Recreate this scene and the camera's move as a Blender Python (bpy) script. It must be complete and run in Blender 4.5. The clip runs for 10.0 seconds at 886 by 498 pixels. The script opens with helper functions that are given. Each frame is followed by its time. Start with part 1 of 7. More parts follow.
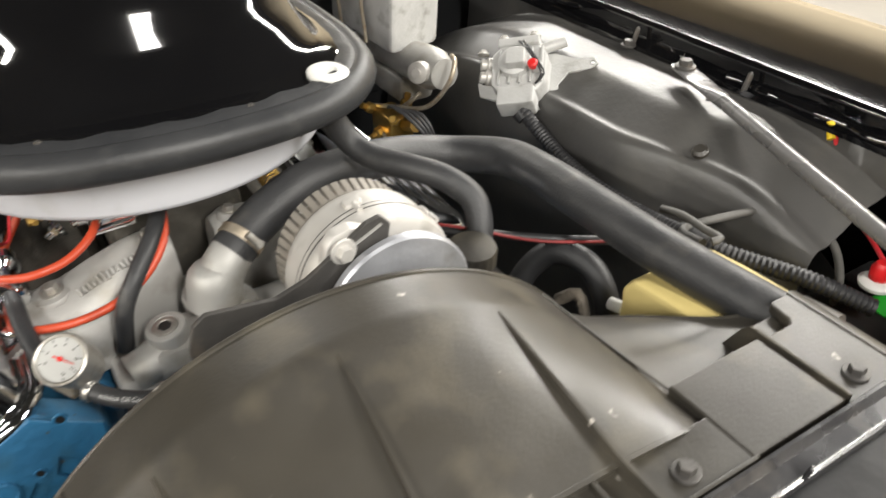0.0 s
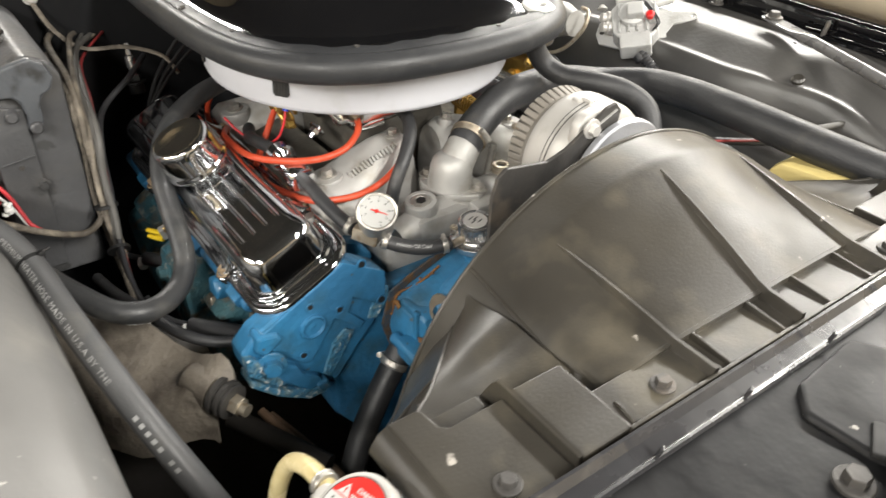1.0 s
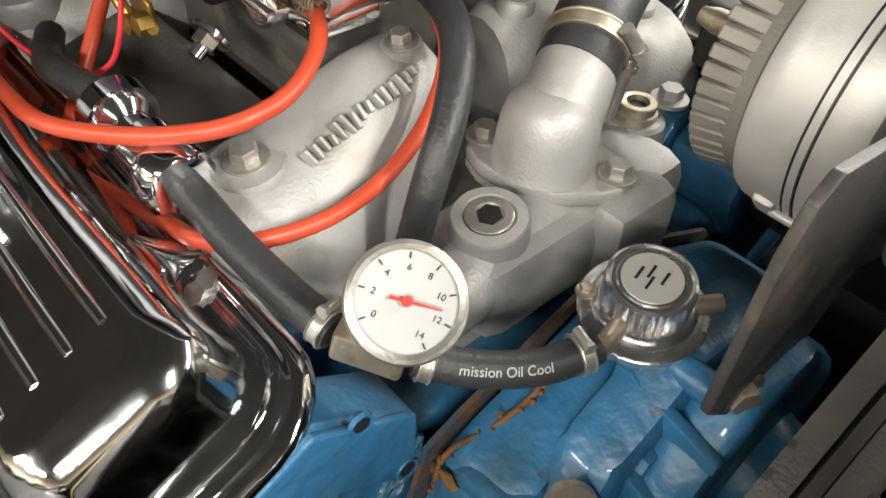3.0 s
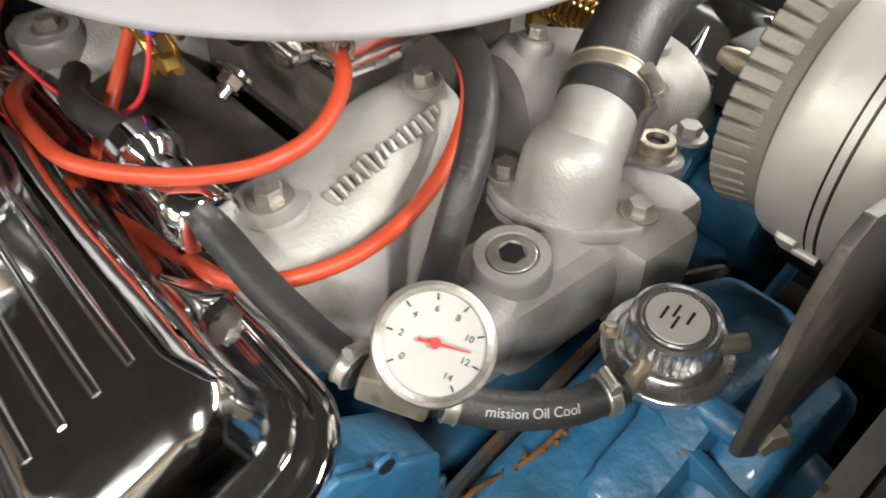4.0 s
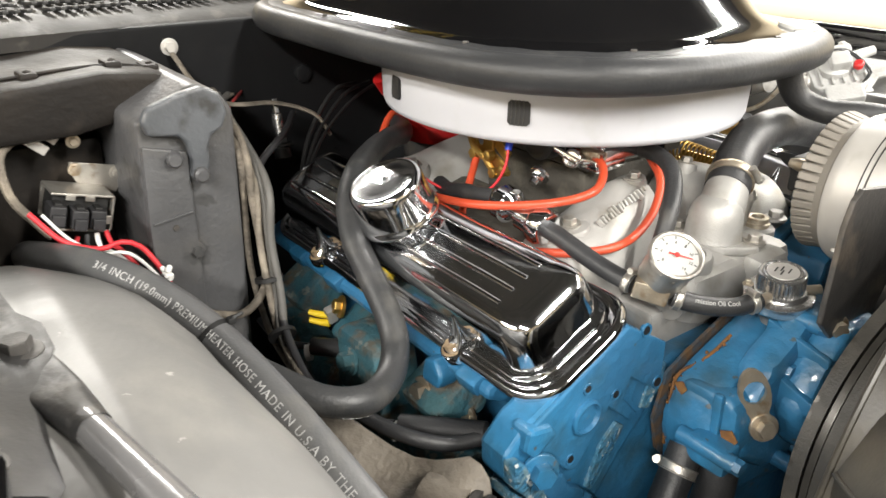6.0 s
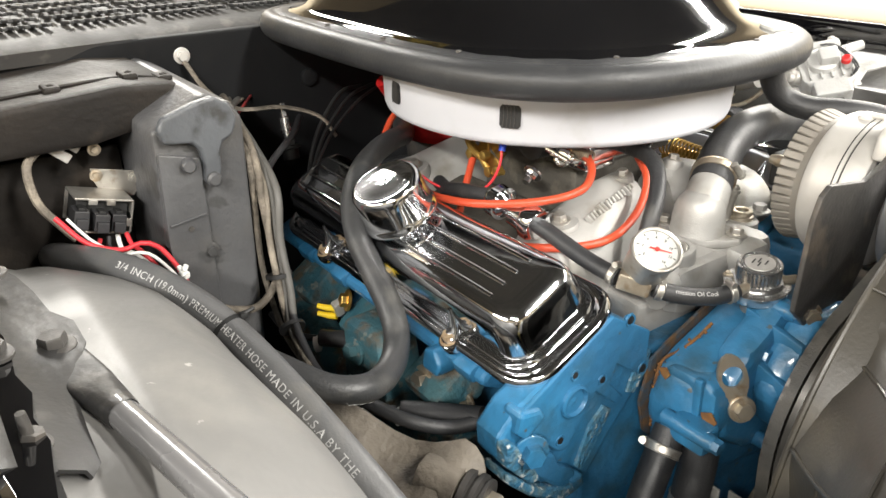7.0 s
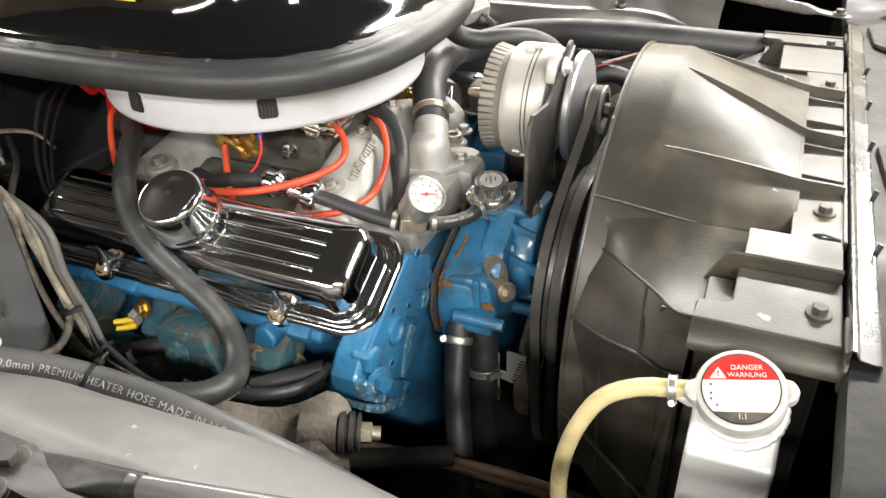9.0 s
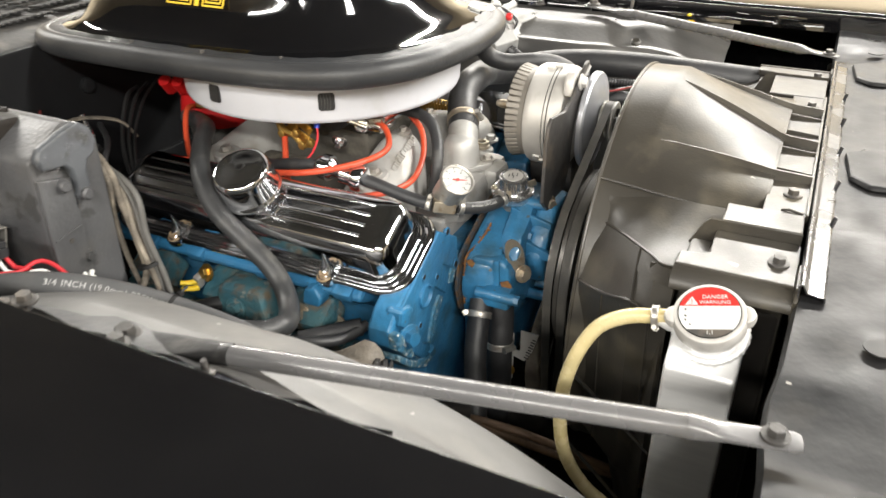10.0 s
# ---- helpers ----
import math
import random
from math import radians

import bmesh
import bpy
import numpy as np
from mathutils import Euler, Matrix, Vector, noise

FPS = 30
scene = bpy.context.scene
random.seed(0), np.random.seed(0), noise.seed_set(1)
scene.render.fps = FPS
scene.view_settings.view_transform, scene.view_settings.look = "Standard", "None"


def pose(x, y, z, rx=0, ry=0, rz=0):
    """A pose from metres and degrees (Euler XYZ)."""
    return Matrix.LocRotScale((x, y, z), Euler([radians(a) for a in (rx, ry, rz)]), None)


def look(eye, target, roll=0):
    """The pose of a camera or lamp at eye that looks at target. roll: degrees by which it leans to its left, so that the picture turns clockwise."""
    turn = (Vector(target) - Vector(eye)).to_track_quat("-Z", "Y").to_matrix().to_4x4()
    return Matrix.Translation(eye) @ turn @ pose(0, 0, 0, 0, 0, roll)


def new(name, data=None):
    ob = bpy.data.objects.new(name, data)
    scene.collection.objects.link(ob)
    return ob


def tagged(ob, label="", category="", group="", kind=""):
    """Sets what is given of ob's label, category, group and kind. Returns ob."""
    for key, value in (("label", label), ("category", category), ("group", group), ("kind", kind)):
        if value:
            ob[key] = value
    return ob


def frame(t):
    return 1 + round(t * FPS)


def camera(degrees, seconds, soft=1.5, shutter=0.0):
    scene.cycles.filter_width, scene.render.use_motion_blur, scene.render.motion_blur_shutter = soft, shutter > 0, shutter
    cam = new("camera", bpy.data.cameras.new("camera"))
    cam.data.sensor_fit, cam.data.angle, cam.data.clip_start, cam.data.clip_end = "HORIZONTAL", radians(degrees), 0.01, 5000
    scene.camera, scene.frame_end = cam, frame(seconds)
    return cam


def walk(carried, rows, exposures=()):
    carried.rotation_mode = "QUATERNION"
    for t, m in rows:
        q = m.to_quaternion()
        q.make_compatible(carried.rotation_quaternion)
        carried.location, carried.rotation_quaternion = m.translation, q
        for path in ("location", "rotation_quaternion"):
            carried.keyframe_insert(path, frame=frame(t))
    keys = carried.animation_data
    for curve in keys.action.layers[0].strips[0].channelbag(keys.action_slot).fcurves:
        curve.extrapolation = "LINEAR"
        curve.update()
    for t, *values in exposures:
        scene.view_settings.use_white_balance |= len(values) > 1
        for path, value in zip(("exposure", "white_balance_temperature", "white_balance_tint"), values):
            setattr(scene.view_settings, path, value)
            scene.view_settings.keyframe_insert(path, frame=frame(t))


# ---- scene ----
cam = camera(60.0, 10.0, 1.5, 0.25)
PATH = [
    (0, (0.651, -0.113, 1.285), (-0.743, 0.742, 0.132), -0.8),
    (0.5, (0.677, -0.302, 1.278), (-0.659, 0.639, 0.125), 1.0),
    (1, (0.687, -0.468, 1.291), (-0.624, 0.518, 0.147), 1.9),
    (1.5, (0.58, -0.544, 1.239), (-0.717, 0.501, 0.132), 1.2),
    (2, (0.382, -0.454, 1.158), (-0.804, 0.715, 0.052), -0.3),
    (2.5, (0.295, -0.306, 1.092), (-0.816, 0.794, -0.154), 2.8),
    (2.7, (0.278, -0.264, 1.078), (-0.765, 0.758, -0.288), 3.4),
    (3.8, (0.256, -0.234, 1.068), (-0.802, 0.755, -0.312), 3.5),
    (4, (0.258, -0.249, 1.075), (-0.84, 0.772, -0.249), 3.0),
    (4.5, (0.291, -0.343, 1.092), (-0.917, 0.776, -0.043), 1.8),
    (5, (0.338, -0.457, 1.094), (-0.959, 0.765, 0.186), 0.3),
    (5.5, (0.386, -0.534, 1.091), (-0.996, 0.643, 0.254), 0.4),
    (6, (0.444, -0.587, 1.123), (-1.011, 0.513, 0.303), 0.6),
    (6.2, (0.457, -0.599, 1.132), (-1.013, 0.481, 0.312), 0.5),
    (7.3, (0.498, -0.595, 1.149), (-0.954, 0.475, 0.285), -1.5),
    (7.5, (0.509, -0.591, 1.153), (-0.902, 0.513, 0.263), -2.2),
    (8, (0.503, -0.621, 1.194), (-0.726, 0.626, 0.227), -3.7),
    (8.5, (0.45, -0.678, 1.248), (-0.466, 0.75, 0.188), -4.1),
    (9, (0.425, -0.733, 1.262), (-0.27, 0.781, 0.155), -2.4),
    (9.5, (0.408, -0.763, 1.273), (-0.231, 0.788, 0.182), -0.8),
    (10, (0.478, -0.872, 1.253), (-0.291, 0.691, 0.271), -0.5),
]
EXPOSURES = [(0.0, -0.58), (0.8, -0.36), (2.0, 0.22), (2.5, -0.14), (4.0, -0.22), (4.6, -0.02), (5.0, 0.13), (5.5, 0.18), (6.2, 0.12), (7.5, 0.2), (9.0, 0.05), (10.0, 0.02)]
walk(cam, [(t, look(eye, target, roll)) for t, eye, target, roll in PATH], EXPOSURES)

# ---- light: shop ceiling lamps and a dim room ----
world = bpy.data.worlds.new("shop_air")
world.use_nodes = True
world.node_tree.nodes["Background"].inputs[0].default_value = (0.9, 0.95, 1.0, 1)
world.node_tree.nodes["Background"].inputs[1].default_value = 0.006
scene.world = world


def ceiling_lamp(x, y, z, sx, sy, power, colour):
    data = bpy.data.lights.new("ceiling_lamp_light", "AREA")
    data.shape, data.size, data.size_y, data.energy, data.color = "RECTANGLE", sx, sy, power, colour
    ob = new("ceiling_lamp_light", data)
    ob.matrix_world = look((x, y, z), (x, y, 0))
    return ob


# one long row on the far side, and short fittings before and behind the car
LAMPS = [(-0.6, -4.0, 3.2, 0.30, 330.0), (2.5, -2.7, 2.4, 0.30, 350.0), (0.1, 3.0, 8.4, 0.30, 1130.0), (-3.6, 0.25, 2.0, 0.30, 170.0), (2.9, 0.25, 2.2, 0.30, 270.0)]
LAMP_Z = 2.8
for lx, ly, sx, sy, power in LAMPS:
    ceiling_lamp(lx, ly, LAMP_Z - 0.02, sx, sy, power, (1.0, 0.965, 0.90))


# ---- materials ----
def colour_mix(nt, a, b, fac):
    n = nt.nodes.new("ShaderNodeMix")
    n.data_type = "RGBA"
    nt.links.new(fac, n.inputs["Factor"])
    for socket, v in ((n.inputs[6], a), (n.inputs[7], b)):
        if isinstance(v, tuple):
            socket.default_value = (*v, 1)
        else:
            nt.links.new(v, socket)
    return n.outputs[2]


def noise_fac(nt, scale, lo, hi, detail=4.0, stretch=(1, 1, 1)):
    co = nt.nodes.new("ShaderNodeTexCoord")
    mp = nt.nodes.new("ShaderNodeMapping")
    mp.inputs["Scale"].default_value = stretch
    nt.links.new(co.outputs["Object"], mp.inputs[0])
    n = nt.nodes.new("ShaderNodeTexNoise")
    n.inputs["Scale"].default_value, n.inputs["Detail"].default_value = scale, detail
    nt.links.new(mp.outputs[0], n.inputs[0])
    r = nt.nodes.new("ShaderNodeMapRange")
    r.inputs[1].default_value, r.inputs[2].default_value = lo, hi
    nt.links.new(n.outputs[0], r.inputs[0])
    return r.outputs[0]


def surface(name, base, rough, metal=0.0, second=None, patch=14.0, dirt=None, dirt_at=(0.56, 0.7), dirt_scale=30.0, grain=250.0, bump=0.15, rough2=None, coat=0.0, stretch=(1, 1, 1), depth=0.001, chips=None, spec=0.5):
    m = bpy.data.materials.new(name)
    m.use_nodes = True
    nt = m.node_tree
    p = nt.nodes["Principled BSDF"]
    col = colour_mix(nt, base, second or tuple(c * 0.75 for c in base), noise_fac(nt, patch, 0.35, 0.68, 5.0, stretch))
    if dirt:
        f = noise_fac(nt, dirt_scale, dirt_at[0], dirt_at[1], 7.0, stretch)
        col = colour_mix(nt, col, dirt, f)
    if chips:
        f = noise_fac(nt, chips[1], chips[2], chips[2] + 0.03, 3.0)
        col = colour_mix(nt, col, chips[0], f)
    nt.links.new(col, p.inputs["Base Color"])
    p.inputs["Metallic"].default_value = metal
    p.inputs["Specular IOR Level"].default_value = spec
    rr = nt.nodes.new("ShaderNodeMapRange")
    rr.inputs[3].default_value, rr.inputs[4].default_value = rough, rough2 if rough2 is not None else min(1.0, rough * 1.3 + 0.03)
    nt.links.new(noise_fac(nt, patch * 2.3, 0.3, 0.7, 6.0, stretch), rr.inputs[0])
    nt.links.new(rr.outputs[0], p.inputs["Roughness"])
    p.inputs["Coat Weight"].default_value, p.inputs["Coat Roughness"].default_value = coat, 0.03
    if bump:
        b = nt.nodes.new("ShaderNodeBump")
        b.inputs["Strength"].default_value, b.inputs["Distance"].default_value = bump, depth
        nt.links.new(noise_fac(nt, grain, 0.2, 0.8, 3.0), b.inputs["Height"])
        nt.links.new(b.outputs[0], p.inputs["Normal"])
    return m


CHROME = surface("chrome", (0.80, 0.81, 0.83), 0.05, 1.0, (0.72, 0.735, 0.76), 9, rough2=0.12, bump=0.16, grain=24, depth=0.0022)
BLUE = surface("engine_blue", (0.027, 0.118, 0.232), 0.34, 0.0, (0.022, 0.148, 0.290), 12, dirt=(0.026, 0.068, 0.10), dirt_at=(0.48, 0.74), dirt_scale=24, bump=0.7, grain=70, coat=0.2, rough2=0.52, chips=((0.06, 0.075, 0.085), 90.0, 0.69), depth=0.0018)
FLAKED = surface("flaking_blue_paint", (0.030, 0.125, 0.225), 0.42, 0.0, (0.045, 0.16, 0.25), 40, dirt=(0.10, 0.17, 0.20), dirt_at=(0.46, 0.62), dirt_scale=110, bump=1.0, grain=150, rough2=0.6, chips=((0.38, 0.42, 0.43), 150.0, 0.60), depth=0.003)
TEAL = surface("old_teal_paint", (0.045, 0.115, 0.13), 0.6, 0.0, (0.022, 0.095, 0.13), 22, dirt=(0.11, 0.085, 0.055), dirt_at=(0.48, 0.66), dirt_scale=45, bump=0.8, grain=140, chips=((0.15, 0.17, 0.16), 75.0, 0.63), depth=0.002)
RUST = surface("rusty_steel", (0.20, 0.088, 0.022), 0.8, 0.1, (0.09, 0.042, 0.018), 70, dirt=(0.25, 0.14, 0.04), bump=0.7, grain=260)
ALU = surface("cast_aluminium", (0.35, 0.345, 0.328), 0.48, 0.45, (0.41, 0.40, 0.385), 20, dirt=(0.25, 0.235, 0.20), dirt_at=(0.5, 0.75), bump=0.22, grain=650, rough2=0.62)
ALU_BRIGHT = surface("bright_cast_aluminium", (0.54, 0.525, 0.50), 0.38, 0.35, (0.46, 0.445, 0.42), 25, dirt=(0.30, 0.28, 0.25), dirt_at=(0.54, 0.8), bump=0.08, grain=900)
TANK_ALU = surface("brushed_aluminium", (0.82, 0.82, 0.81), 0.40, 0.55, (0.74, 0.74, 0.74), 12, bump=0.12, grain=350, stretch=(1, 1, 12))
WHITE = surface("white_paint", (0.47, 0.475, 0.505), 0.34, 0.0, (0.43, 0.435, 0.465), 7, dirt=(0.38, 0.38, 0.385), dirt_at=(0.58, 0.85), bump=0.06, grain=160)
CREAM = surface("cream_plastic", (0.62, 0.50, 0.20), 0.5, 0.0, (0.55, 0.44, 0.17), 12, bump=0.08)
RUBBER = surface("black_rubber_hose", (0.016, 0.0165, 0.018), 0.42, 0.0, (0.03, 0.03, 0.031), 16, dirt=(0.06, 0.057, 0.052), dirt_at=(0.58, 0.82), bump=0.25, grain=420, rough2=0.58)
SEAL = surface("rubber_seal", (0.020, 0.021, 0.023), 0.38, 0.0, (0.032, 0.033, 0.035), 12, dirt=(0.06, 0.06, 0.06), dirt_at=(0.6, 0.85), bump=0.18, grain=300, rough2=0.52, spec=0.36)
LOOPHOSE = surface("worn_loop_hose", (0.026, 0.027, 0.028), 0.38, 0.0, (0.040, 0.040, 0.041), 18, dirt=(0.09, 0.087, 0.08), dirt_at=(0.56, 0.82), bump=0.22, grain=420, rough2=0.5)
HEATER = surface("grey_heater_hose", (0.088, 0.089, 0.091), 0.36, 0.0, (0.11, 0.11, 0.111), 20, dirt=(0.14, 0.135, 0.125), dirt_at=(0.58, 0.82), bump=0.2, grain=420, rough2=0.5)
PLASTIC = surface("satin_black_plastic", (0.041, 0.0372, 0.0305), 0.28, 0.0, (0.025, 0.0228, 0.0195), 8, dirt=(0.088, 0.077, 0.056), dirt_at=(0.50, 0.80), dirt_scale=18, bump=0.10, grain=420, rough2=0.47, chips=((0.30, 0.28, 0.25), 48.0, 0.735), spec=0.42)
# right wheelhouse: dust, plus a base lightened for the stronger light on that side
INNER = surface("lit_dusty_black_inner_fender", (0.165, 0.162, 0.157), 0.40, 0.0, (0.118, 0.116, 0.112), 7, dirt=(0.23, 0.222, 0.205), dirt_at=(0.52, 0.8), dirt_scale=14, bump=0.2, grain=120, rough2=0.5, spec=0.34, chips=((0.34, 0.33, 0.31), 75.0, 0.715))
STRAP = surface("dark_strap_paint", (0.017, 0.0168, 0.017), 0.36, 0.0, (0.024, 0.0235, 0.023), 16, dirt=(0.06, 0.057, 0.052), dirt_at=(0.56, 0.8), dirt_scale=40, bump=0.3, grain=120, rough2=0.5, spec=0.3)
# left wheelhouse: the same black kept darker, as less light reaches it
LEFTINNER = surface("unlit_satin_black_wheelhouse", (0.062, 0.060, 0.058), 0.30, 0.0, (0.044, 0.043, 0.041), 6, dirt=(0.09, 0.086, 0.078), dirt_at=(0.50, 0.8), dirt_scale=11, bump=0.2, grain=150, rough2=0.46, chips=((0.014, 0.014, 0.014), 9.0, 0.68), spec=0.5)
SATIN = surface("satin_black_paint", (0.022, 0.022, 0.024), 0.16, 0.0, (0.032, 0.031, 0.032), 10, dirt=(0.075, 0.07, 0.064), dirt_at=(0.56, 0.85), bump=0.10, grain=70, coat=0.3, rough2=0.36, depth=0.0015)
GLOSS = surface("gloss_black_paint", (0.003, 0.003, 0.0035), 0.05, 0.0, (0.005, 0.005, 0.0055), 6, bump=0.0, rough2=0.08, coat=0.6)
FIREWALL = surface("dull_black_firewall", (0.0085, 0.0088, 0.0095), 0.42, 0.0, (0.012, 0.0125, 0.0135), 6, dirt=(0.012, 0.012, 0.012), dirt_at=(0.58, 0.8), bump=0.4, grain=60, spec=0.12)
HVAC = surface("grey_moulded_case", (0.095, 0.096, 0.100), 0.38, 0.0, (0.048, 0.048, 0.050), 9, dirt=(0.075, 0.072, 0.068), dirt_at=(0.5, 0.78), dirt_scale=16, bump=0.4, grain=200, rough2=0.56, chips=((0.045, 0.045, 0.045), 26.0, 0.60), spec=0.6)
HVACLID = surface("pale_grey_moulded_lid", (0.085, 0.092, 0.102), 0.4, 0.0, (0.06, 0.064, 0.07), 14, dirt=(0.03, 0.03, 0.03), dirt_at=(0.55, 0.7), dirt_scale=40, bump=0.3, grain=200, rough2=0.55)
STEEL = surface("zinc_steel", (0.46, 0.41, 0.33), 0.36, 0.8, (0.40, 0.34, 0.26), 60, dirt=(0.26, 0.17, 0.09), dirt_at=(0.56, 0.76), dirt_scale=90, bump=0.2, grain=500)
DARKSTEEL = surface("blackened_steel", (0.05, 0.048, 0.046), 0.42, 0.35, (0.08, 0.075, 0.07), 25, dirt=(0.13, 0.11, 0.09), bump=0.25, grain=300)
BELT = surface("belt_rubber", (0.045, 0.043, 0.039), 0.5, 0.0, (0.075, 0.070, 0.06), 40, dirt=(0.08, 0.074, 0.06), dirt_at=(0.6, 0.8), bump=0.3, grain=500)
PULLEY = surface("black_pulley", (0.06, 0.057, 0.052), 0.3, 0.45, (0.09, 0.085, 0.076), 30, dirt=(0.10, 0.095, 0.08), bump=0.1)
BRASS = surface("gold_zinc", (0.55, 0.36, 0.10), 0.3, 0.9, (0.45, 0.28, 0.08), 60, bump=0.15)
TANBOLT = surface("brown_tinged_bolt_steel", (0.34, 0.255, 0.16), 0.5, 0.4, (0.24, 0.17, 0.10), 90, dirt=(0.16, 0.10, 0.06), dirt_scale=120, bump=0.3, grain=400)
ORANGE = surface("orange_ignition_lead", (0.48, 0.062, 0.024), 0.34, 0.0, (0.42, 0.05, 0.019), 40, bump=0.06)
RED = surface("red_plastic", (0.60, 0.015, 0.015), 0.35, 0.0, (0.45, 0.01, 0.012), 30, bump=0.05)
REDWIRE = surface("red_wire", (0.60, 0.03, 0.04), 0.42, bump=0.0)
BLACKWIRE = surface("black_wire", (0.025, 0.025, 0.027), 0.42, bump=0.0)
GREYWIRE = surface("dusty_loom_tape", (0.17, 0.145, 0.115), 0.65, 0.0, (0.075, 0.065, 0.052), 55, dirt=(0.26, 0.225, 0.175), bump=0.8, grain=220, depth=0.002)
YELLOW = surface("yellow_connector", (0.85, 0.60, 0.02), 0.4, bump=0.0)
COPPER = surface("brown_cable_sheath", (0.21, 0.135, 0.085), 0.5, 0.0, (0.14, 0.088, 0.055), 50, bump=0.3)
TANPAINT = surface("dusty_control_arm", (0.195, 0.17, 0.138), 0.5, 0.0, (0.13, 0.112, 0.09), 14, dirt=(0.07, 0.058, 0.047), dirt_at=(0.48, 0.72), bump=0.6, grain=150, depth=0.002)
UNDER = surface("greasy_underbody", (0.020, 0.018, 0.0165), 0.6, 0.0, (0.022, 0.019, 0.016), 18, bump=0.5, grain=120, spec=0.25)
AMBERHOSE = surface("amber_vinyl_tube", (0.50, 0.41, 0.20), 0.22, 0.0, (0.58, 0.49, 0.27), 30, bump=0.05)
ALT_REAR = surface("pale_die_cast_aluminium", (0.225, 0.205, 0.18), 0.5, 0.3, (0.22, 0.205, 0.18), 20, dirt=(0.16, 0.145, 0.12), dirt_at=(0.52, 0.8), bump=0.25, grain=600)
DIECAST = surface("dull_white_die_cast", (0.50, 0.50, 0.49), 0.42, 0.15, (0.42, 0.42, 0.41), 30, dirt=(0.25, 0.24, 0.22), dirt_at=(0.56, 0.78), dirt_scale=50, bump=0.3, grain=300)
DARKTUBE = surface("dull_grey_tube", (0.075, 0.072, 0.066), 0.5, 0.0, (0.10, 0.096, 0.088), 40, bump=0.15)
COWLPAINT = surface("dull_cowl_paint", (0.034, 0.033, 0.032), 0.5, 0.0, (0.04, 0.038, 0.036), 12, dirt=(0.09, 0.084, 0.075), bump=0.2, grain=160, spec=0.25)
DUCT = surface("dusty_brown_duct", (0.017, 0.014, 0.0115), 0.46, 0.0, (0.009, 0.0078, 0.007), 8, dirt=(0.055, 0.044, 0.034), dirt_at=(0.52, 0.8), dirt_scale=13, bump=0.4, grain=160, rough2=0.65, spec=0.2)
FANSTEEL = surface("grey_pressed_steel", (0.46, 0.47, 0.50), 0.34, 0.7, (0.38, 0.39, 0.42), 24, dirt=(0.26, 0.25, 0.23), dirt_at=(0.58, 0.8), bump=0.2, grain=260)
DULLRED = surface("dull_red_wire", (0.24, 0.025, 0.025), 0.5, 0.0, (0.16, 0.02, 0.02), 30, bump=0.0)
SILVER = surface("satin_chrome", (0.66, 0.66, 0.66), 0.16, 0.95, (0.56, 0.56, 0.56), 30, bump=0.1, grain=260, rough2=0.3)
ZINC = surface("bright_zinc", (0.46, 0.445, 0.41), 0.34, 0.8, (0.38, 0.36, 0.33), 60, dirt=(0.24, 0.20, 0.15), dirt_at=(0.56, 0.8), dirt_scale=90, bump=0.15, grain=500)
SUPPORT = surface("worn_satin_support_paint", (0.016, 0.0163, 0.0172), 0.26, 0.0, (0.012, 0.012, 0.0125), 9, dirt=(0.034, 0.032, 0.029), dirt_at=(0.54, 0.82), dirt_scale=20, bump=0.2, grain=60, rough2=0.56, chips=((0.24, 0.23, 0.21), 70.0, 0.72), depth=0.0015, spec=0.17)
BARPAINT = surface("grey_bar_paint", (0.095, 0.094, 0.096), 0.22, 0.0, (0.125, 0.123, 0.123), 14, dirt=(0.10, 0.096, 0.09), dirt_at=(0.56, 0.8), bump=0.2, grain=90, rough2=0.34, coat=0.3)
POLISHED = surface("polished_aluminium", (0.83, 0.83, 0.82), 0.13, 1.0, (0.75, 0.75, 0.74), 40, bump=0.05, grain=200, rough2=0.22)
# dark, dirty copy of the aluminium; shade under the air cleaner is in its colour
SHADED_ALU = surface("shaded_dirty_aluminium", (0.10, 0.092, 0.078), 0.5, 0.4, (0.06, 0.055, 0.048), 24, dirt=(0.16, 0.145, 0.115), bump=0.4, grain=300)
LABEL_WHITE = surface("label_white", (0.55, 0.55, 0.535), 0.4, bump=0.0)
LABEL_RED = surface("label_red", (0.62, 0.02, 0.015), 0.4, bump=0.0)
DIAL = surface("dial_white", (0.40, 0.40, 0.385), 0.4, bump=0.0)
INK = surface("ink_black", (0.01, 0.01, 0.01), 0.5, bump=0.0)
DECAL = surface("yellow_decal", (0.75, 0.52, 0.03), 0.4, bump=0.0)
PRINT = surface("pale_hose_print", (0.48, 0.48, 0.47), 0.6, bump=0.0)
GREEN = surface("green_label", (0.03, 0.45, 0.04), 0.4, bump=0.0)
BLUEPL = surface("blue_connector", (0.02, 0.06, 0.55), 0.4, bump=0.0)
WHITEPL = surface("white_plastic", (0.75, 0.75, 0.72), 0.4, bump=0.0)
GASKET = surface("rust_stained_gasket", (0.10, 0.052, 0.018), 0.8, 0.0, (0.04, 0.04, 0.04), 60, dirt=(0.03, 0.05, 0.07), dirt_at=(0.46, 0.6), dirt_scale=70, bump=0.6)
CONCRETE = surface("shop_concrete", (0.17, 0.165, 0.155), 0.35, 0.0, (0.14, 0.135, 0.13), 1.2, dirt=(0.18, 0.17, 0.16), dirt_scale=4, bump=0.1, grain=60)
WALLPAINT = surface("warm_wall_paint", (0.50, 0.43, 0.31), 0.6, 0.0, (0.46, 0.39, 0.28), 0.8, bump=0.05)
CEILING = surface("dark_ceiling", (0.017, 0.0178, 0.0192), 0.7, 0.0, (0.02, 0.021, 0.0225), 0.7, bump=0.05)

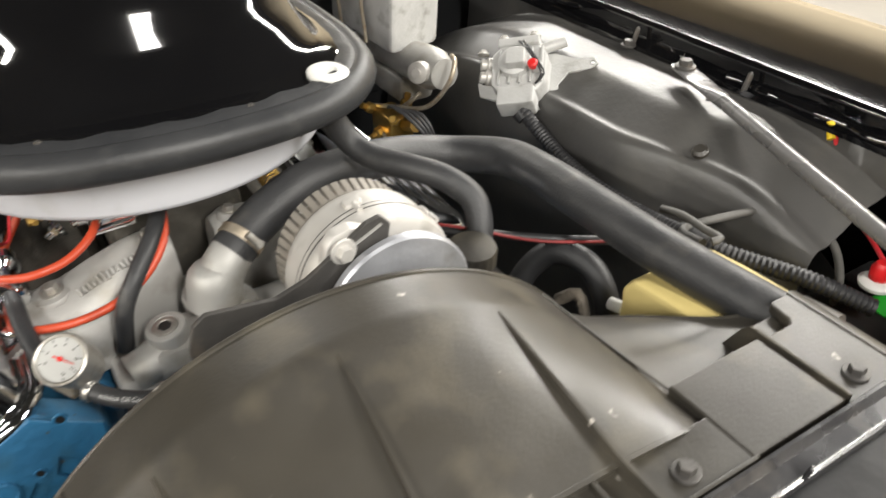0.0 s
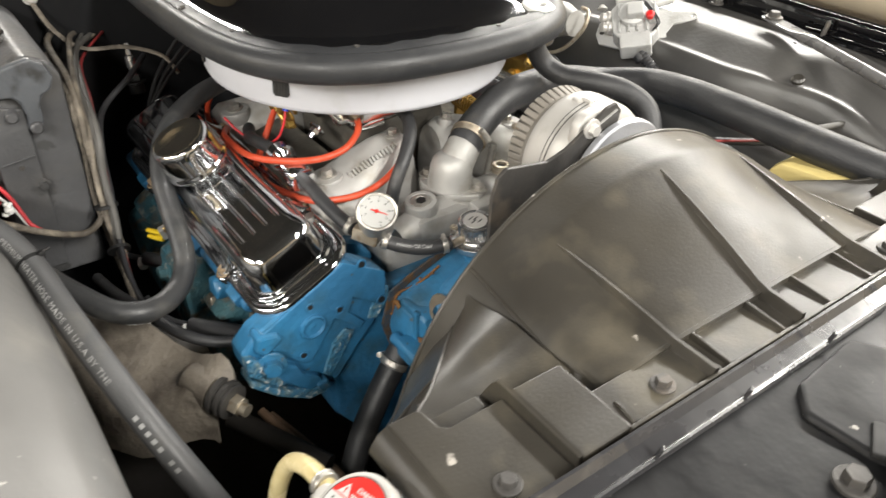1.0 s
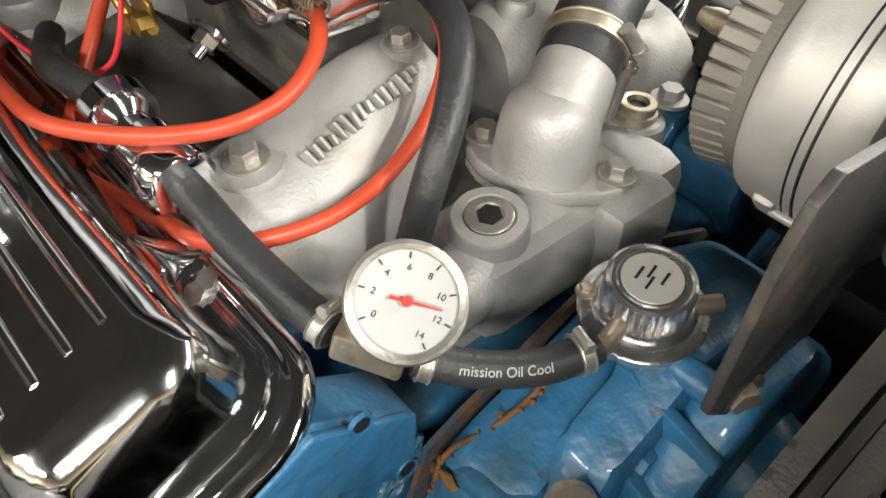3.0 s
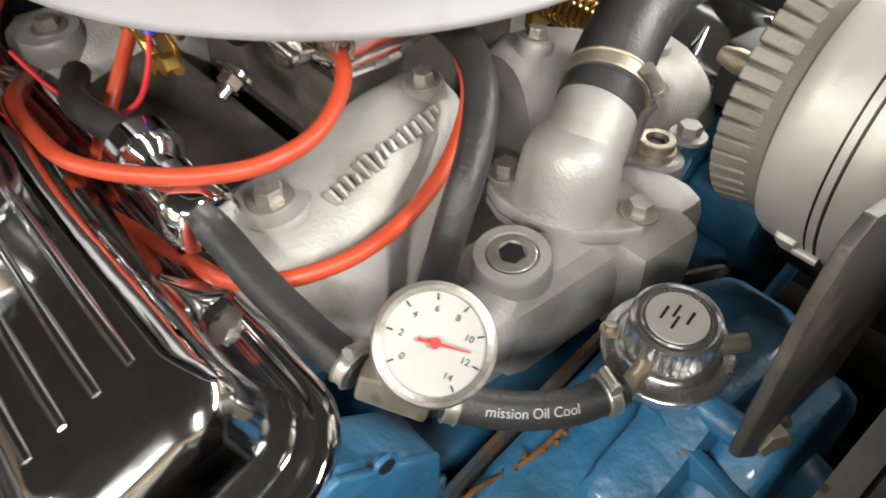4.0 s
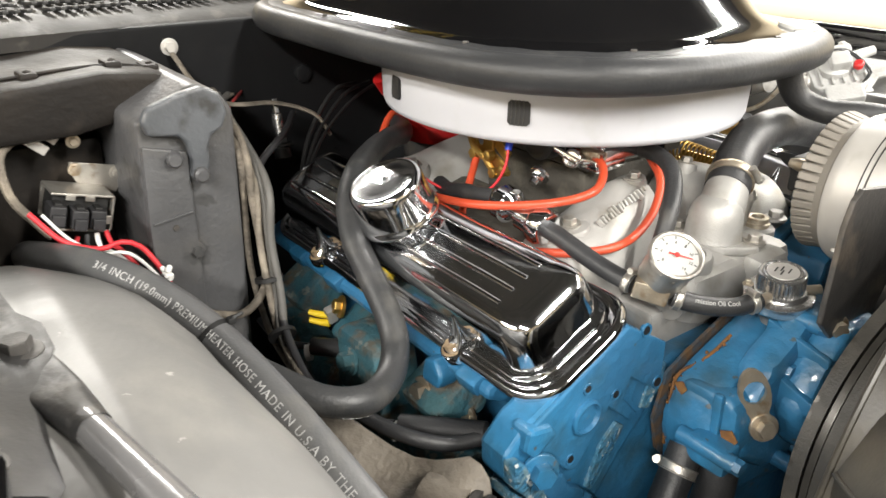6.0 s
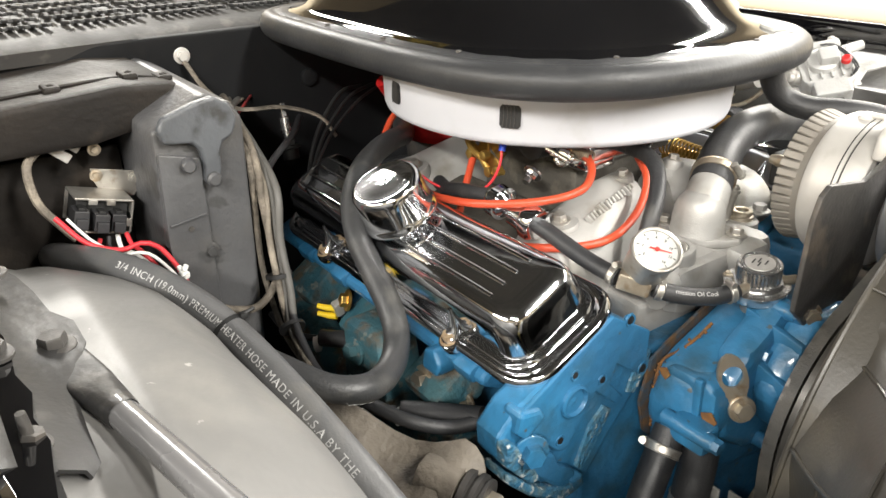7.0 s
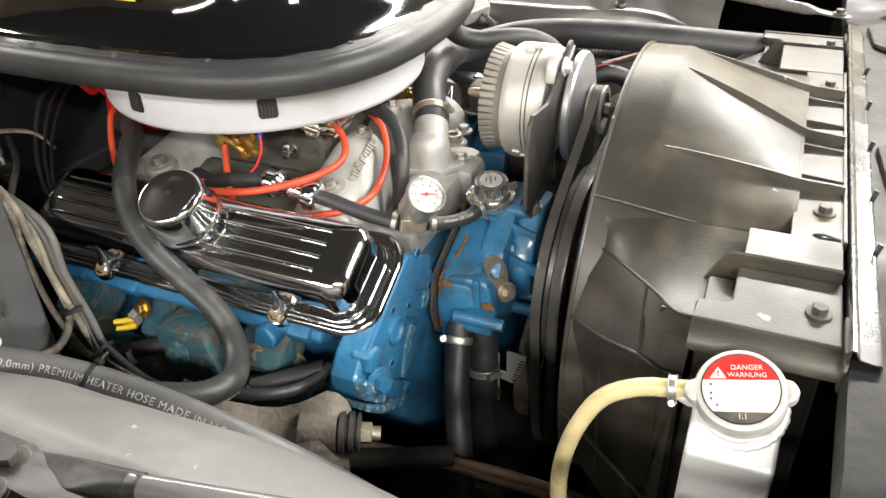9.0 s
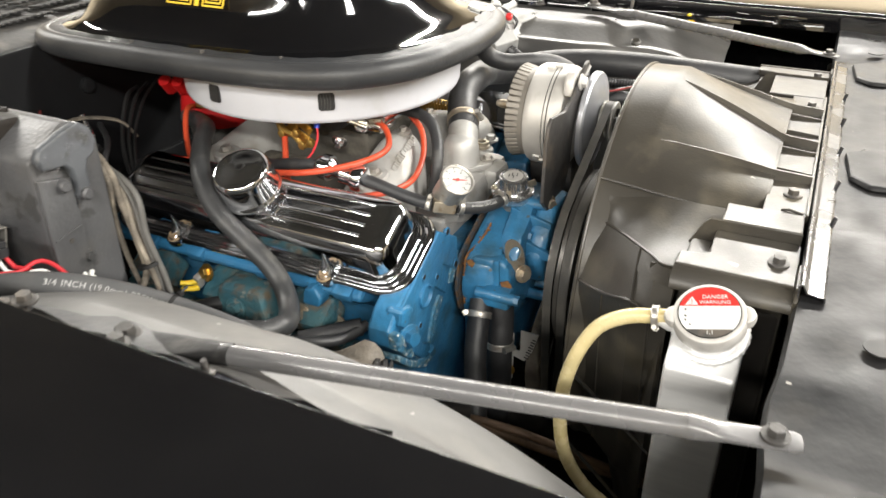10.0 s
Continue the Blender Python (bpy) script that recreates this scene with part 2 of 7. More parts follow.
# ---- shape helpers ----


def thing(name, label, category, at=(0, 0, 0), group="", kind=""):
    ob = new(name)
    ob.location = at
    ob.empty_display_size = 0.02
    bpy.context.view_layer.update()
    return tagged(ob, label, category, group, kind)


def finish(bm, smooth=40.0):
    bmesh.ops.recalc_face_normals(bm, faces=bm.faces)
    lim = radians(smooth)
    for f in bm.faces:
        f.smooth = True
    for e in bm.edges:
        e.smooth = len(e.link_faces) == 2 and e.calc_face_angle(0) < lim
    return bm


def part(name, bm, material, parent=None, label="", smooth=40.0):
    finish(bm, smooth)
    me = bpy.data.meshes.new(name)
    bm.to_mesh(me)
    bm.free()
    me.materials.append(material)
    ob = new(name, me)
    if parent:
        ob.parent = parent
        ob.matrix_parent_inverse = parent.matrix_world.inverted()
    if label:
        ob["label"] = label
    if len(me.polygons) > 6:
        wn = ob.modifiers.new("weighted_normal", "WEIGHTED_NORMAL")
        wn.keep_sharp, wn.weight = True, 80
    return ob


def single(name, bm, material, label, category, group="", kind="", smooth=40.0):
    return tagged(part(name, bm, material, None, "", smooth), label, category, group, kind)


def join(*bms):
    out = bms[0]
    for b in bms[1:]:
        me = bpy.data.meshes.new("tmp")
        b.to_mesh(me)
        out.from_mesh(me)
        bpy.data.meshes.remove(me)
        b.free()
    return out


def axes(direction, up=(0, 0, 1)):
    """A turn whose z looks along the direction and whose x stays level where it can."""
    z = Vector(direction).normalized()
    u = Vector(up)
    if abs(z.dot(u)) > 0.98:
        u = Vector((1, 0, 0))
    x = u.cross(z).normalized()
    y = z.cross(x)
    return Matrix((x, y, z)).transposed().to_4x4()


def box(cx, cy, cz, sx, sy, sz, bevel=0.0, turn=None, seg=2):
    bm = bmesh.new()
    bmesh.ops.create_cube(bm, size=1.0, matrix=Matrix.Diagonal((sx, sy, sz, 1)))
    if bevel:
        bmesh.ops.bevel(bm, geom=bm.edges[:], offset=bevel, segments=seg, affect="EDGES", profile=0.5)
    m = Matrix.Translation((cx, cy, cz)) @ (turn.to_4x4() if turn else Matrix())
    bmesh.ops.transform(bm, matrix=m, verts=bm.verts)
    return bm


def turned(profile, at, direction, n=32, up=(0, 0, 1), lobes=None):
    """A lathe body: profile of (radius, height) along the direction from at. lobes: (count, depth, h0, h1) scallops the rim."""
    bm = bmesh.new()
    m = Matrix.Translation(at) @ axes(direction, up)
    rings = []
    for r, h in profile:
        ring = []
        for i in range(n):
            a = 2 * math.pi * i / n
            rr = r
            if lobes and lobes[2] <= h <= lobes[3]:
                rr = r * (1 - lobes[1] * (0.5 + 0.5 * math.cos(lobes[0] * a)))
            ring.append(bm.verts.new(m @ Vector((rr * math.cos(a), rr * math.sin(a), h))))
        rings.append(ring)
    for a, b in zip(rings, rings[1:]):
        for i in range(n):
            bm.faces.new((a[i], a[(i + 1) % n], b[(i + 1) % n], b[i]))
    for ring in (rings[0], rings[-1]):
        if len(ring) > 2:
            bm.faces.new(ring)
    return bm


def spline(points, step=0.006):
    """Catmull-Rom through the points, evenly filled."""
    p = [Vector(q) for q in points]
    p = [2 * p[0] - p[1], *p, 2 * p[-1] - p[-2]]
    out = []
    for a, b, c, d in zip(p, p[1:], p[2:], p[3:]):
        n = max(2, int((c - b).length / step))
        for i in range(n):
            t = i / n
            out.append(0.5 * ((2 * b) + (c - a) * t + (2 * a - 5 * b + 4 * c - d) * t * t + (3 * b - a - 3 * c + d) * t * t * t))
    out.append(p[-2])
    return out


def frames(path):
    """Positions with twist-free side and up vectors."""
    res, up = [], None
    for i, q in enumerate(path):
        t = (path[min(i + 1, len(path) - 1)] - path[max(i - 1, 0)]).normalized()
        if up is None:
            up = Vector((0, 0, 1)) if abs(t.z) < 0.9 else Vector((1, 0, 0))
        up = (up - t * up.dot(t)).normalized()
        res.append((q, t, up.cross(t).normalized(), up.copy()))
    return res


def tube(points, radius, n=12, step=0.006, ribs=None, flat=1.0):
    """A hose or wire through the points. radius: a number, or one for each end. ribs: (pitch, depth) for a corrugated loom."""
    bm = bmesh.new()
    path = spline(points, min(step, ribs[0] / 3.9) if ribs else step)
    fr = frames(path)
    rings, run = [], 0.0
    for i, (q, t, s, u) in enumerate(fr):
        if i:
            run += (q - fr[i - 1][0]).length
        k = i / (len(fr) - 1)
        r = radius if isinstance(radius, float) else radius[0] * (1 - k) + radius[1] * k
        if ribs:
            r *= 1 - ribs[1] * (0.5 + 0.5 * math.cos(2 * math.pi * run / ribs[0]))
        rings.append([bm.verts.new(q + r * (math.cos(2 * math.pi * j / n) * s + flat * math.sin(2 * math.pi * j / n) * u)) for j in range(n)])
    for a, b in zip(rings, rings[1:]):
        for j in range(n):
            bm.faces.new((a[j], a[(j + 1) % n], b[(j + 1) % n], b[j]))
    bm.faces.new(rings[0]), bm.faces.new(rings[-1])
    return bm


def prism(outline, depth, m, bevel=0.0, holes=()):
    """An outline in the plane of m, pushed along its z by depth. holes: (x, y, r) round holes."""
    bm = bmesh.new()
    edges = []
    loops = [outline] + [[(x + r * math.cos(a * math.pi / 8), y + r * math.sin(a * math.pi / 8)) for a in range(16)] for x, y, r in holes]
    for loop in loops:
        vs = [bm.verts.new((x, y, 0)) for x, y in loop]
        edges += [bm.edges.new((vs[i], vs[(i + 1) % len(vs)])) for i in range(len(vs))]
    if holes:
        bmesh.ops.triangle_fill(bm, use_beauty=True, use_dissolve=False, edges=edges)
    else:
        bm.faces.new(vs)
    r = bmesh.ops.extrude_face_region(bm, geom=bm.faces[:])
    bmesh.ops.translate(bm, vec=(0, 0, depth), verts=[g for g in r["geom"] if isinstance(g, bmesh.types.BMVert)])
    bmesh.ops.recalc_face_normals(bm, faces=bm.faces)
    if bevel:
        sharp = [e for e in bm.edges if len(e.link_faces) == 2 and e.calc_face_angle(0) > 0.35]
        bmesh.ops.bevel(bm, geom=sharp, offset=bevel, segments=2, affect="EDGES", profile=0.5, clamp_overlap=True)
    bmesh.ops.transform(bm, matrix=m, verts=bm.verts)
    return bm


# looks along +x with y to the side and z up: for outlines given as (y, z)
SIDE_YZ = Matrix(((0, 0, 1, 0), (1, 0, 0, 0), (0, 1, 0, 0), (0, 0, 0, 1)))
# outlines given as (x, z), pushed along +y
SIDE_XZ = Matrix(((1, 0, 0, 0), (0, 0, 1, 0), (0, 1, 0, 0), (0, 0, 0, 1)))


def at_x(x):
    return Matrix.Translation((x, 0, 0)) @ SIDE_YZ


def at_y(y):
    return Matrix.Translation((0, y, 0)) @ SIDE_XZ


def hexbolt(at, direction, size=0.006, washer=True):
    """size: half the width across the head's corners."""
    bm = turned([(size, 0.0), (size, size * 0.95), (size * 0.9, size * 1.15)], at, direction, 6)
    if washer:
        bm = join(turned([(size * 1.55, -0.0008), (size * 1.55, size * 0.2), (size * 1.4, size * 0.32)], at, direction, 20), bm)
    return bm


def loft(rows, closed=False, thick=0.0):
    """A skin over rows of equally many points; thick gives it a second side."""
    bm = bmesh.new()
    grid = [[bm.verts.new(p) for p in row] for row in rows]
    n = len(rows[0])
    for a, b in zip(grid, grid[1:]):
        for i in range(n if closed else n - 1):
            bm.faces.new((a[i], a[(i + 1) % n], b[(i + 1) % n], b[i]))
    bmesh.ops.recalc_face_normals(bm, faces=bm.faces)
    if thick:
        bmesh.ops.solidify(bm, geom=bm.faces[:], thickness=thick)
    return bm


def lettering(text, size, m, material, parent, name="lettering", depth=0.0004, bend=None, align="CENTER", gap=1.0):
    """Words as a thin mesh in the plane of m, or laid along a hose by bend(x, y, h)."""
    cu = bpy.data.curves.new("words", "FONT")
    cu.body, cu.size, cu.align_x, cu.align_y, cu.extrude, cu.space_character = text, size, align, "CENTER", depth, gap
    tmp = new("words", cu)
    bpy.context.view_layer.update()
    me = bpy.data.meshes.new_from_object(tmp.evaluated_get(bpy.context.evaluated_depsgraph_get()))
    bpy.data.objects.remove(tmp)
    bpy.data.curves.remove(cu)
    bm = bmesh.new()
    bm.from_mesh(me)
    bpy.data.meshes.remove(me)
    if bend:
        for v in bm.verts:
            v.co = bend(v.co.x, v.co.y, v.co.z)
    else:
        bmesh.ops.transform(bm, matrix=m, verts=bm.verts)
    return part(name, bm, material, parent, "", 10.0)


def hose_clamp(at, direction, radius, parent, screw_side=(0, 0, 1), band=None):
    """A worm-drive band with its screw housing."""
    k = max(0.62, min(1.0, radius / 0.016))
    b = turned([(radius, -0.0045 * k), (radius + 0.0009, -0.0045 * k), (radius + 0.0012, -0.0036 * k), (radius + 0.0006, -0.003 * k), (radius + 0.0006, 0.003 * k), (radius + 0.0012, 0.0036 * k), (radius + 0.0009, 0.0045 * k), (radius, 0.0045 * k)], at, direction, 28)
    ob = part("clamp_band", b, band or ZINC, parent, "ribbed steel hose clamp")
    d = Vector(direction).normalized()
    s = Vector(screw_side) - d * Vector(screw_side).dot(d)
    s.normalize()
    t = d.cross(s)
    c = Vector(at) + s * (radius + 0.003 * k)
    part("clamp_screw", join(turned([(0.0036 * k, -0.007 * k), (0.0036 * k, 0.007 * k)], c, t, 12), turned([(0.0045 * k, 0.007 * k), (0.0045 * k, 0.010 * k)], c, t, 6)), ZINC, ob)
    return ob


# ---- the shop: floor, walls, ceiling, lamp housings ----
single("floor", box(0.3, 0, -0.05, 11.0, 10.0, 0.1), CONCRETE, "smooth grey concrete shop floor", "floor", kind="structure")
single("ceiling", box(0.3, 0, 3.2, 11.0, 10.0, 0.1), CEILING, "plain dark shop ceiling", "ceiling", kind="structure")
for wall_name, cx, cy, sx, sy in (("wall_north", 0.3, 5.05, 11.0, 0.1), ("wall_south", 0.3, -5.05, 11.0, 0.1), ("wall_east", 5.85, 0, 0.1, 10.0), ("wall_west", -5.25, 0, 0.1, 10.0)):
    single(wall_name, box(cx, cy, 1.575, sx, sy, 3.15), WALLPAINT, "plain warm-painted shop wall", "wall", kind="structure")
for lx, ly, sx, sy, power in LAMPS:
    lamp = thing("ceiling_light", "long white ceiling light fitting under the shop ceiling", "ceiling light", (lx, ly, 3.15), "shop ceiling lights")
    for s in (-1, 1):
        part("hanger", box(lx + s * sx * 0.4, ly, 3.0, 0.01, 0.01, 0.32), STEEL, lamp)
    part("housing", box(lx, ly, LAMP_Z + 0.05, sx + 0.04, sy + 0.04, 0.08, 0.008), WHITE, lamp)

# ---- car body round the engine bay ----
body = thing("car_body", "black car front with open engine bay", "car", (0.0, 0.0, 0.0))

# firewall with stamped ribs, and the cowl with its vent slots
fw = part("firewall", box(-0.44, 0, 0.69, 0.02, 1.24, 0.62, 0.004), FIREWALL, body, "dull black painted firewall panel")
for z in (0.62, 0.78):
    part("stamped_rib", box(-0.428, 0.12, z, 0.012, 0.62, 0.03, 0.005), FIREWALL, fw)
for y, z in ((-0.367, 0.957), (-0.15, 0.93), (0.02, 0.945), (0.2, 0.94)):
    part("grommet", turned([(0.011, 0), (0.011, 0.006), (0.006, 0.008)], (-0.43, y, z), (1, 0, 0), 18), FIREWALL, fw)
cowl_rows = []
for x, z in ((-0.405, 0.985), (-0.40, 1.0), (-0.42, 1.008), (-0.56, 1.022), (-0.80, 1.05)):
    cowl_rows.append([(x - 0.05 * (1 - (y / 0.62) ** 2) * (1 if x > -0.5 else 1.2), y, z) for y in np.linspace(-0.62, 0.62, 31)])
cowl = part("cowl_panel", loft(cowl_rows, thick=0.004), COWLPAINT, body, "satin black cowl panel with slotted vents")
for i in range(62):
    y = -0.585 + i * 0.0115
    for x, z in ((-0.466, 1.0165), (-0.498, 1.0200), (-0.528, 1.0243), (-0.560, 1.027), (-0.592, 1.030)):
        if (i + int(-x * 30)) % 9 == 0:
            continue
        part("vent_slot", box(x - 0.045 * (1 - (y / 0.62) ** 2), y, z, 0.022, 0.0062, 0.004, 0.001, Euler((0, radians(-5), radians(16))).to_matrix()), INK, cowl)


def wheelhouse(side, lift):
    """The right inner fender, arched from the bolt flange down to the frame."""
    rows = []
    for x in np.linspace(-0.40, 0.47 if side < 0 else 0.315, 59):
        far = max(0.0, abs(x - 0.02) - 0.12)
        top = 0.868 + lift - 1.05 * far * far
        if side < 0:
            top += 0.010 * min(1.0, max(0.0, (x - 0.02) / 0.12)) - 0.17 * max(0.0, -0.02 - x)
        ridge = 0.018 * math.exp(-(((x - 0.02) / 0.13) ** 2))
        row = [(x, side * 0.655, 0.934), (x, side * 0.612, 0.936), (x, side * 0.596, 0.934), (x, side * 0.588, min(0.925, top + 0.062)), (x, side * 0.572, min(0.918, top + 0.05))]
        step = 0.5 + 0.018 * math.tanh((x - 0.10) / 0.06) if side > 0 else 0.53
        row += [(x, side * (step + (0.045 if side > 0 else 0.028)), min(0.9165, top + 0.038 + ridge * 0.4)), (x, side * (step + 0.018), min(0.914 if side < 0 else 1.0, top + 0.033 + ridge * 0.6)), (x, side * (step + 0.002), top + (0.031 if side < 0 else 0.028) + ridge * 0.7), (x, side * (step - 0.006), top + (0.029 if side < 0 else 0.014) + ridge * 0.7), (x, side * 0.485, top + 0.010 + ridge * 0.9), (x, side * 0.462, top - 0.002 + ridge * 0.3), (x, side * 0.447, top - 0.018), (x, side * 0.437, top - 0.045)]
        row += [(x, side * 0.43, top - 0.1), (x, side * 0.425, 0.62), (x, side * 0.42, 0.40)]
        rows.append(row)
    return loft(rows, thick=-0.003 * side)


inner_r = part("inner_fender", wheelhouse(-1, 0.0), INNER, body, "dusty satin black inner fender wheelhouse, toned lighter for its light")
def left_wheelhouse():
    """The left inner fender: flange, terrace, sloping face, rounded crest and flank, crossed by a channel."""
    rows = []
    for x in np.linspace(-0.40, 0.335, 74):
        far = max(0.0, abs(x - 0.02) - 0.12)
        top = 0.894 - 1.05 * far * far
        k = max(0.0, min(1.0, (x - 0.09) / 0.18))
        cy = 0.446 + 0.050 * k * k * (3 - 2 * k)
        tz = min(0.927, top + 0.036)
        prof = [(0.655, 0.934), (0.612, 0.936), (0.596, 0.934), (0.588, min(0.929, tz + 0.004)), (0.572, tz), (cy + 0.068, tz - 0.001), (cy + 0.056, tz - 0.003), (cy + 0.048, tz - 0.008), (cy + 0.034, top + 0.018), (cy + 0.016, top + 0.0085), (cy + 0.009, top + 0.0065), (cy + 0.004, top + 0.0072), (cy, top + 0.0062), (cy - 0.005, top + 0.001), (cy - 0.010, top - 0.012), (cy - 0.014, top - 0.034), (cy - 0.017, top - 0.06), (min(cy - 0.018, 0.43), top - 0.10), (0.426, 0.62), (0.42, 0.40)]
        row = []
        for y, z in prof:
            mid = 0.165 + 0.28 * (0.50 - y)
            dip = 0.0045 * math.exp(-(((x - mid) / 0.024) ** 2)) * max(0.0, min(1.0, (0.59 - y) / 0.03)) * max(0.0, min(1.0, (z - 0.80) / 0.05))
            row.append((x, y + dip * (1.0 if y < cy else 0.3), z - dip * (0.3 if y < cy - 0.006 else 1.0)))
        rows.append(row)
    return loft(rows, thick=-0.003)


inner_l = part("inner_fender", left_wheelhouse(), LEFTINNER, body, "satin black pressed inner fender wheelhouse", 60.0)
# its rubber plug and small rivets
for x, y, z in ((0.10, 0.53, 0.9275), (0.135, 0.55, 0.927), (0.06, 0.515, 0.926)):
    part("rivet", turned([(0.0028, 0), (0.0028, 0.0012), (0.001, 0.002)], (x, y, z), (0, 0, 1), 12), LEFTINNER, inner_l)
part("plug", turned([(0.009, 0), (0.009, 0.004), (0.006, 0.007)], (0.19, 0.484, 0.905), (0.1, -0.35, 0.9), 16), PLASTIC, inner_l)


def fender(side):
    rows = []
    for x in np.linspace(-0.95, 0.85, 25):
        w = 0.012 * math.sin((x + 0.2) * 2.2)
        prof = [(0.602, 0.928), (0.6022, 0.9565), (0.6030, 0.9592), (0.6050, 0.9608), (0.64, 0.9614 + w * 0.05), (0.72, 0.9635 + w * 0.2), (0.80, 0.960 + w * 0.3), (0.86, 0.948), (0.895, 0.915), (0.91, 0.86), (0.915, 0.6), (0.90, 0.35), (0.86, 0.20)]
        rows.append([(x, side * y, z) for y, z in prof])
    return loft(rows, thick=-0.003 * side)


part("fender", fender(-1), GLOSS, body, "gloss black painted front fender")
part("fender", fender(1), GLOSS, body, "gloss black painted front fender")
# lumpy seam sealer along the left gutter, under gloss paint
random.seed(4)
lumps = [(x, 0.612 + random.uniform(-0.004, 0.004), 0.945 + random.uniform(-0.003, 0.003)) for x in np.linspace(-0.38, 0.45, 26)]
part("seam_sealer", join(tube(lumps, 0.012, 10, 0.008), tube([(x, 0.598 + random.uniform(-0.004, 0.004), 0.938 + random.uniform(-0.002, 0.002)) for x in np.linspace(0.12, 0.40, 12)], 0.009, 9, 0.008)), GLOSS, body, "lumpy gloss black seam sealer bead")
lumps = [(x, -0.603 + random.uniform(-0.003, 0.003), 0.937 + random.uniform(-0.003, 0.003)) for x in np.linspace(-0.38, 0.25, 18)]
part("seam_sealer", tube(lumps, 0.007, 9, 0.01), GLOSS, body)
random.seed(9)
for side, x0, x1 in ((1, -0.40, 0.48), (-1, -0.40, 0.30)):
    part("gutter_flange", loft([[(x, side * 0.607, 0.9385), (x, side * 0.594, 0.9385), (x, side * (0.582 + random.uniform(-0.004, 0.003)), 0.9375), (x, side * 0.581, 0.932)] for x in np.linspace(x0, x1, 34)], thick=0.0015), GLOSS, body, "gloss black bolt flange of the gutter", 20.0)
for side in (-1, 1):
    for x in (-0.02, 0.05, 0.15, 0.25, 0.36):
        if side < 0 and x > 0.1:
            continue
        part("flange_bolt", hexbolt((x, side * (0.575 + 0.03 * (x > 0)), 0.937), (0, 0, 1), 0.0062), DARKSTEEL, inner_r if side < 0 else inner_l)
for x in (-0.022, 0.152):
    part("stud", turned([(0.0032, 0), (0.0032, 0.02), (0.001, 0.023)], (x, 0.585, 0.935), (0.1, 0.2, 1), 8), DARKSTEEL, inner_l)

# radiator support: front top panel, its raised lip and stampings
sup = thing("radiator_support", "satin black radiator support panel across the bay's front", "car panel", (0.62, 0, 0.93))
sup_rows = []
for y in np.linspace(-0.66, 0.66, 133):
    cut = 0.503 if y > -0.30 else float(np.interp(-y, (0.30, 0.34, 0.40, 0.437, 0.465, 0.503), (0.503, 0.501, 0.499, 0.495, 0.495, 0.498)))
    side = max(0.0, abs(y) - 0.5) / 0.16 - 0.7 * max(0.0, min(1.0, (abs(y) - 0.412) / 0.035)) + 0.7 * max(0.0, min(1.0, (abs(y) - 0.495) / 0.02))
    row = [(cut + 0.010, y, 0.902), (cut + 0.001, y, 0.908), (cut, y, 0.918), (cut + 0.003, y, 0.928 + 0.008 * side)]
    row += [(cut + 0.03, y, 0.928 + 0.008 * side), (0.56, y, 0.928 + 0.004 * side), (0.60, y, 0.930), (0.66, y, 0.926), (0.72, y, 0.915), (0.80, y, 0.86)]
    sup_rows.append(row)
panel = part("top_panel", loft(sup_rows, thick=0.003), SUPPORT, sup)
part("lip", loft([[(0.5035, y, 0.925), (0.5032, y, 0.9395), (0.5045, y, 0.9415), (0.5065, y, 0.9410), (0.5085, y, 0.9375), (0.510, y, 0.9350), (0.5195, y, 0.9335), (0.5215, y, 0.9342), (0.523, y, 0.9330), (0.5235, y, 0.929)] for y in np.linspace(-0.31, 0.36, 20)], thick=0.001), SATIN, sup, "painted pinch-weld lip")
for y in (-0.18, -0.095, 0.002, 0.10, 0.2):
    part("lip_tab", box(0.5225, y, 0.937, 0.0025, 0.0045, 0.012, 0.0008, Euler((0, 0.25, 0.5)).to_matrix()), SATIN, sup)
for cy in (-0.01, 0.36):
    pocket = [(0.528, cy + 0.025), (0.534, cy - 0.045), (0.552, cy - 0.066), (0.60, cy - 0.062), (0.66, cy - 0.02), (0.67, cy + 0.06), (0.62, cy + 0.075), (0.55, cy + 0.04)]
    part("raised_stamping", prism(pocket, 0.009, Matrix.Translation((0, 0, 0.926)), 0.006), SUPPORT, sup)
part("latch_bolt", hexbolt((0.60, -0.10, 0.933), (0, 0, 1), 0.008), DARKSTEEL, sup)
part("latch_bracket", join(box(0.625, -0.075, 0.945, 0.03, 0.045, 0.03, 0.004, Euler((0, 0, 0.5)).to_matrix()), box(0.61, -0.05, 0.935, 0.05, 0.03, 0.006, 0.002, Euler((0, 0, 0.5)).to_matrix())), INK, sup)
for x, y in ((0.56, -0.359), (0.557, -0.515), (0.66, -0.44), (0.56, 0.47), (0.63, -0.58)):
    part("slot_hole", turned([(0.011, 0), (0.011, 0.0012)], (x, y, 0.9315), (0, 0, 1), 20), INK, sup)

# frame rails and crossmember close the bay below; unseen panels added against stray light
for side in (-1, 1):
    part("frame_rail", box(0.12, side * 0.40, 0.47, 1.2, 0.09, 0.13, 0.015), UNDER, body)
    wheel = part("wheel", turned([(0.05, -0.11), (0.20, -0.11), (0.30, -0.105), (0.335, -0.08), (0.34, 0), (0.335, 0.08), (0.30, 0.105), (0.20, 0.11), (0.05, 0.11)], (0.02, side * 0.74, 0.34), (0, 1, 0), 40), RUBBER, body, "black tyre inside the fender")
part("crossmember", box(0.16, 0, 0.43, 0.16, 0.84, 0.10, 0.02), UNDER, body)
# added dark sheets, out of view: they hide the lit floor and darken the gaps
part("floor_light_block", box(0.17, 0, 0.33, 1.3, 1.3, 0.02, 0.004), UNDER, body)
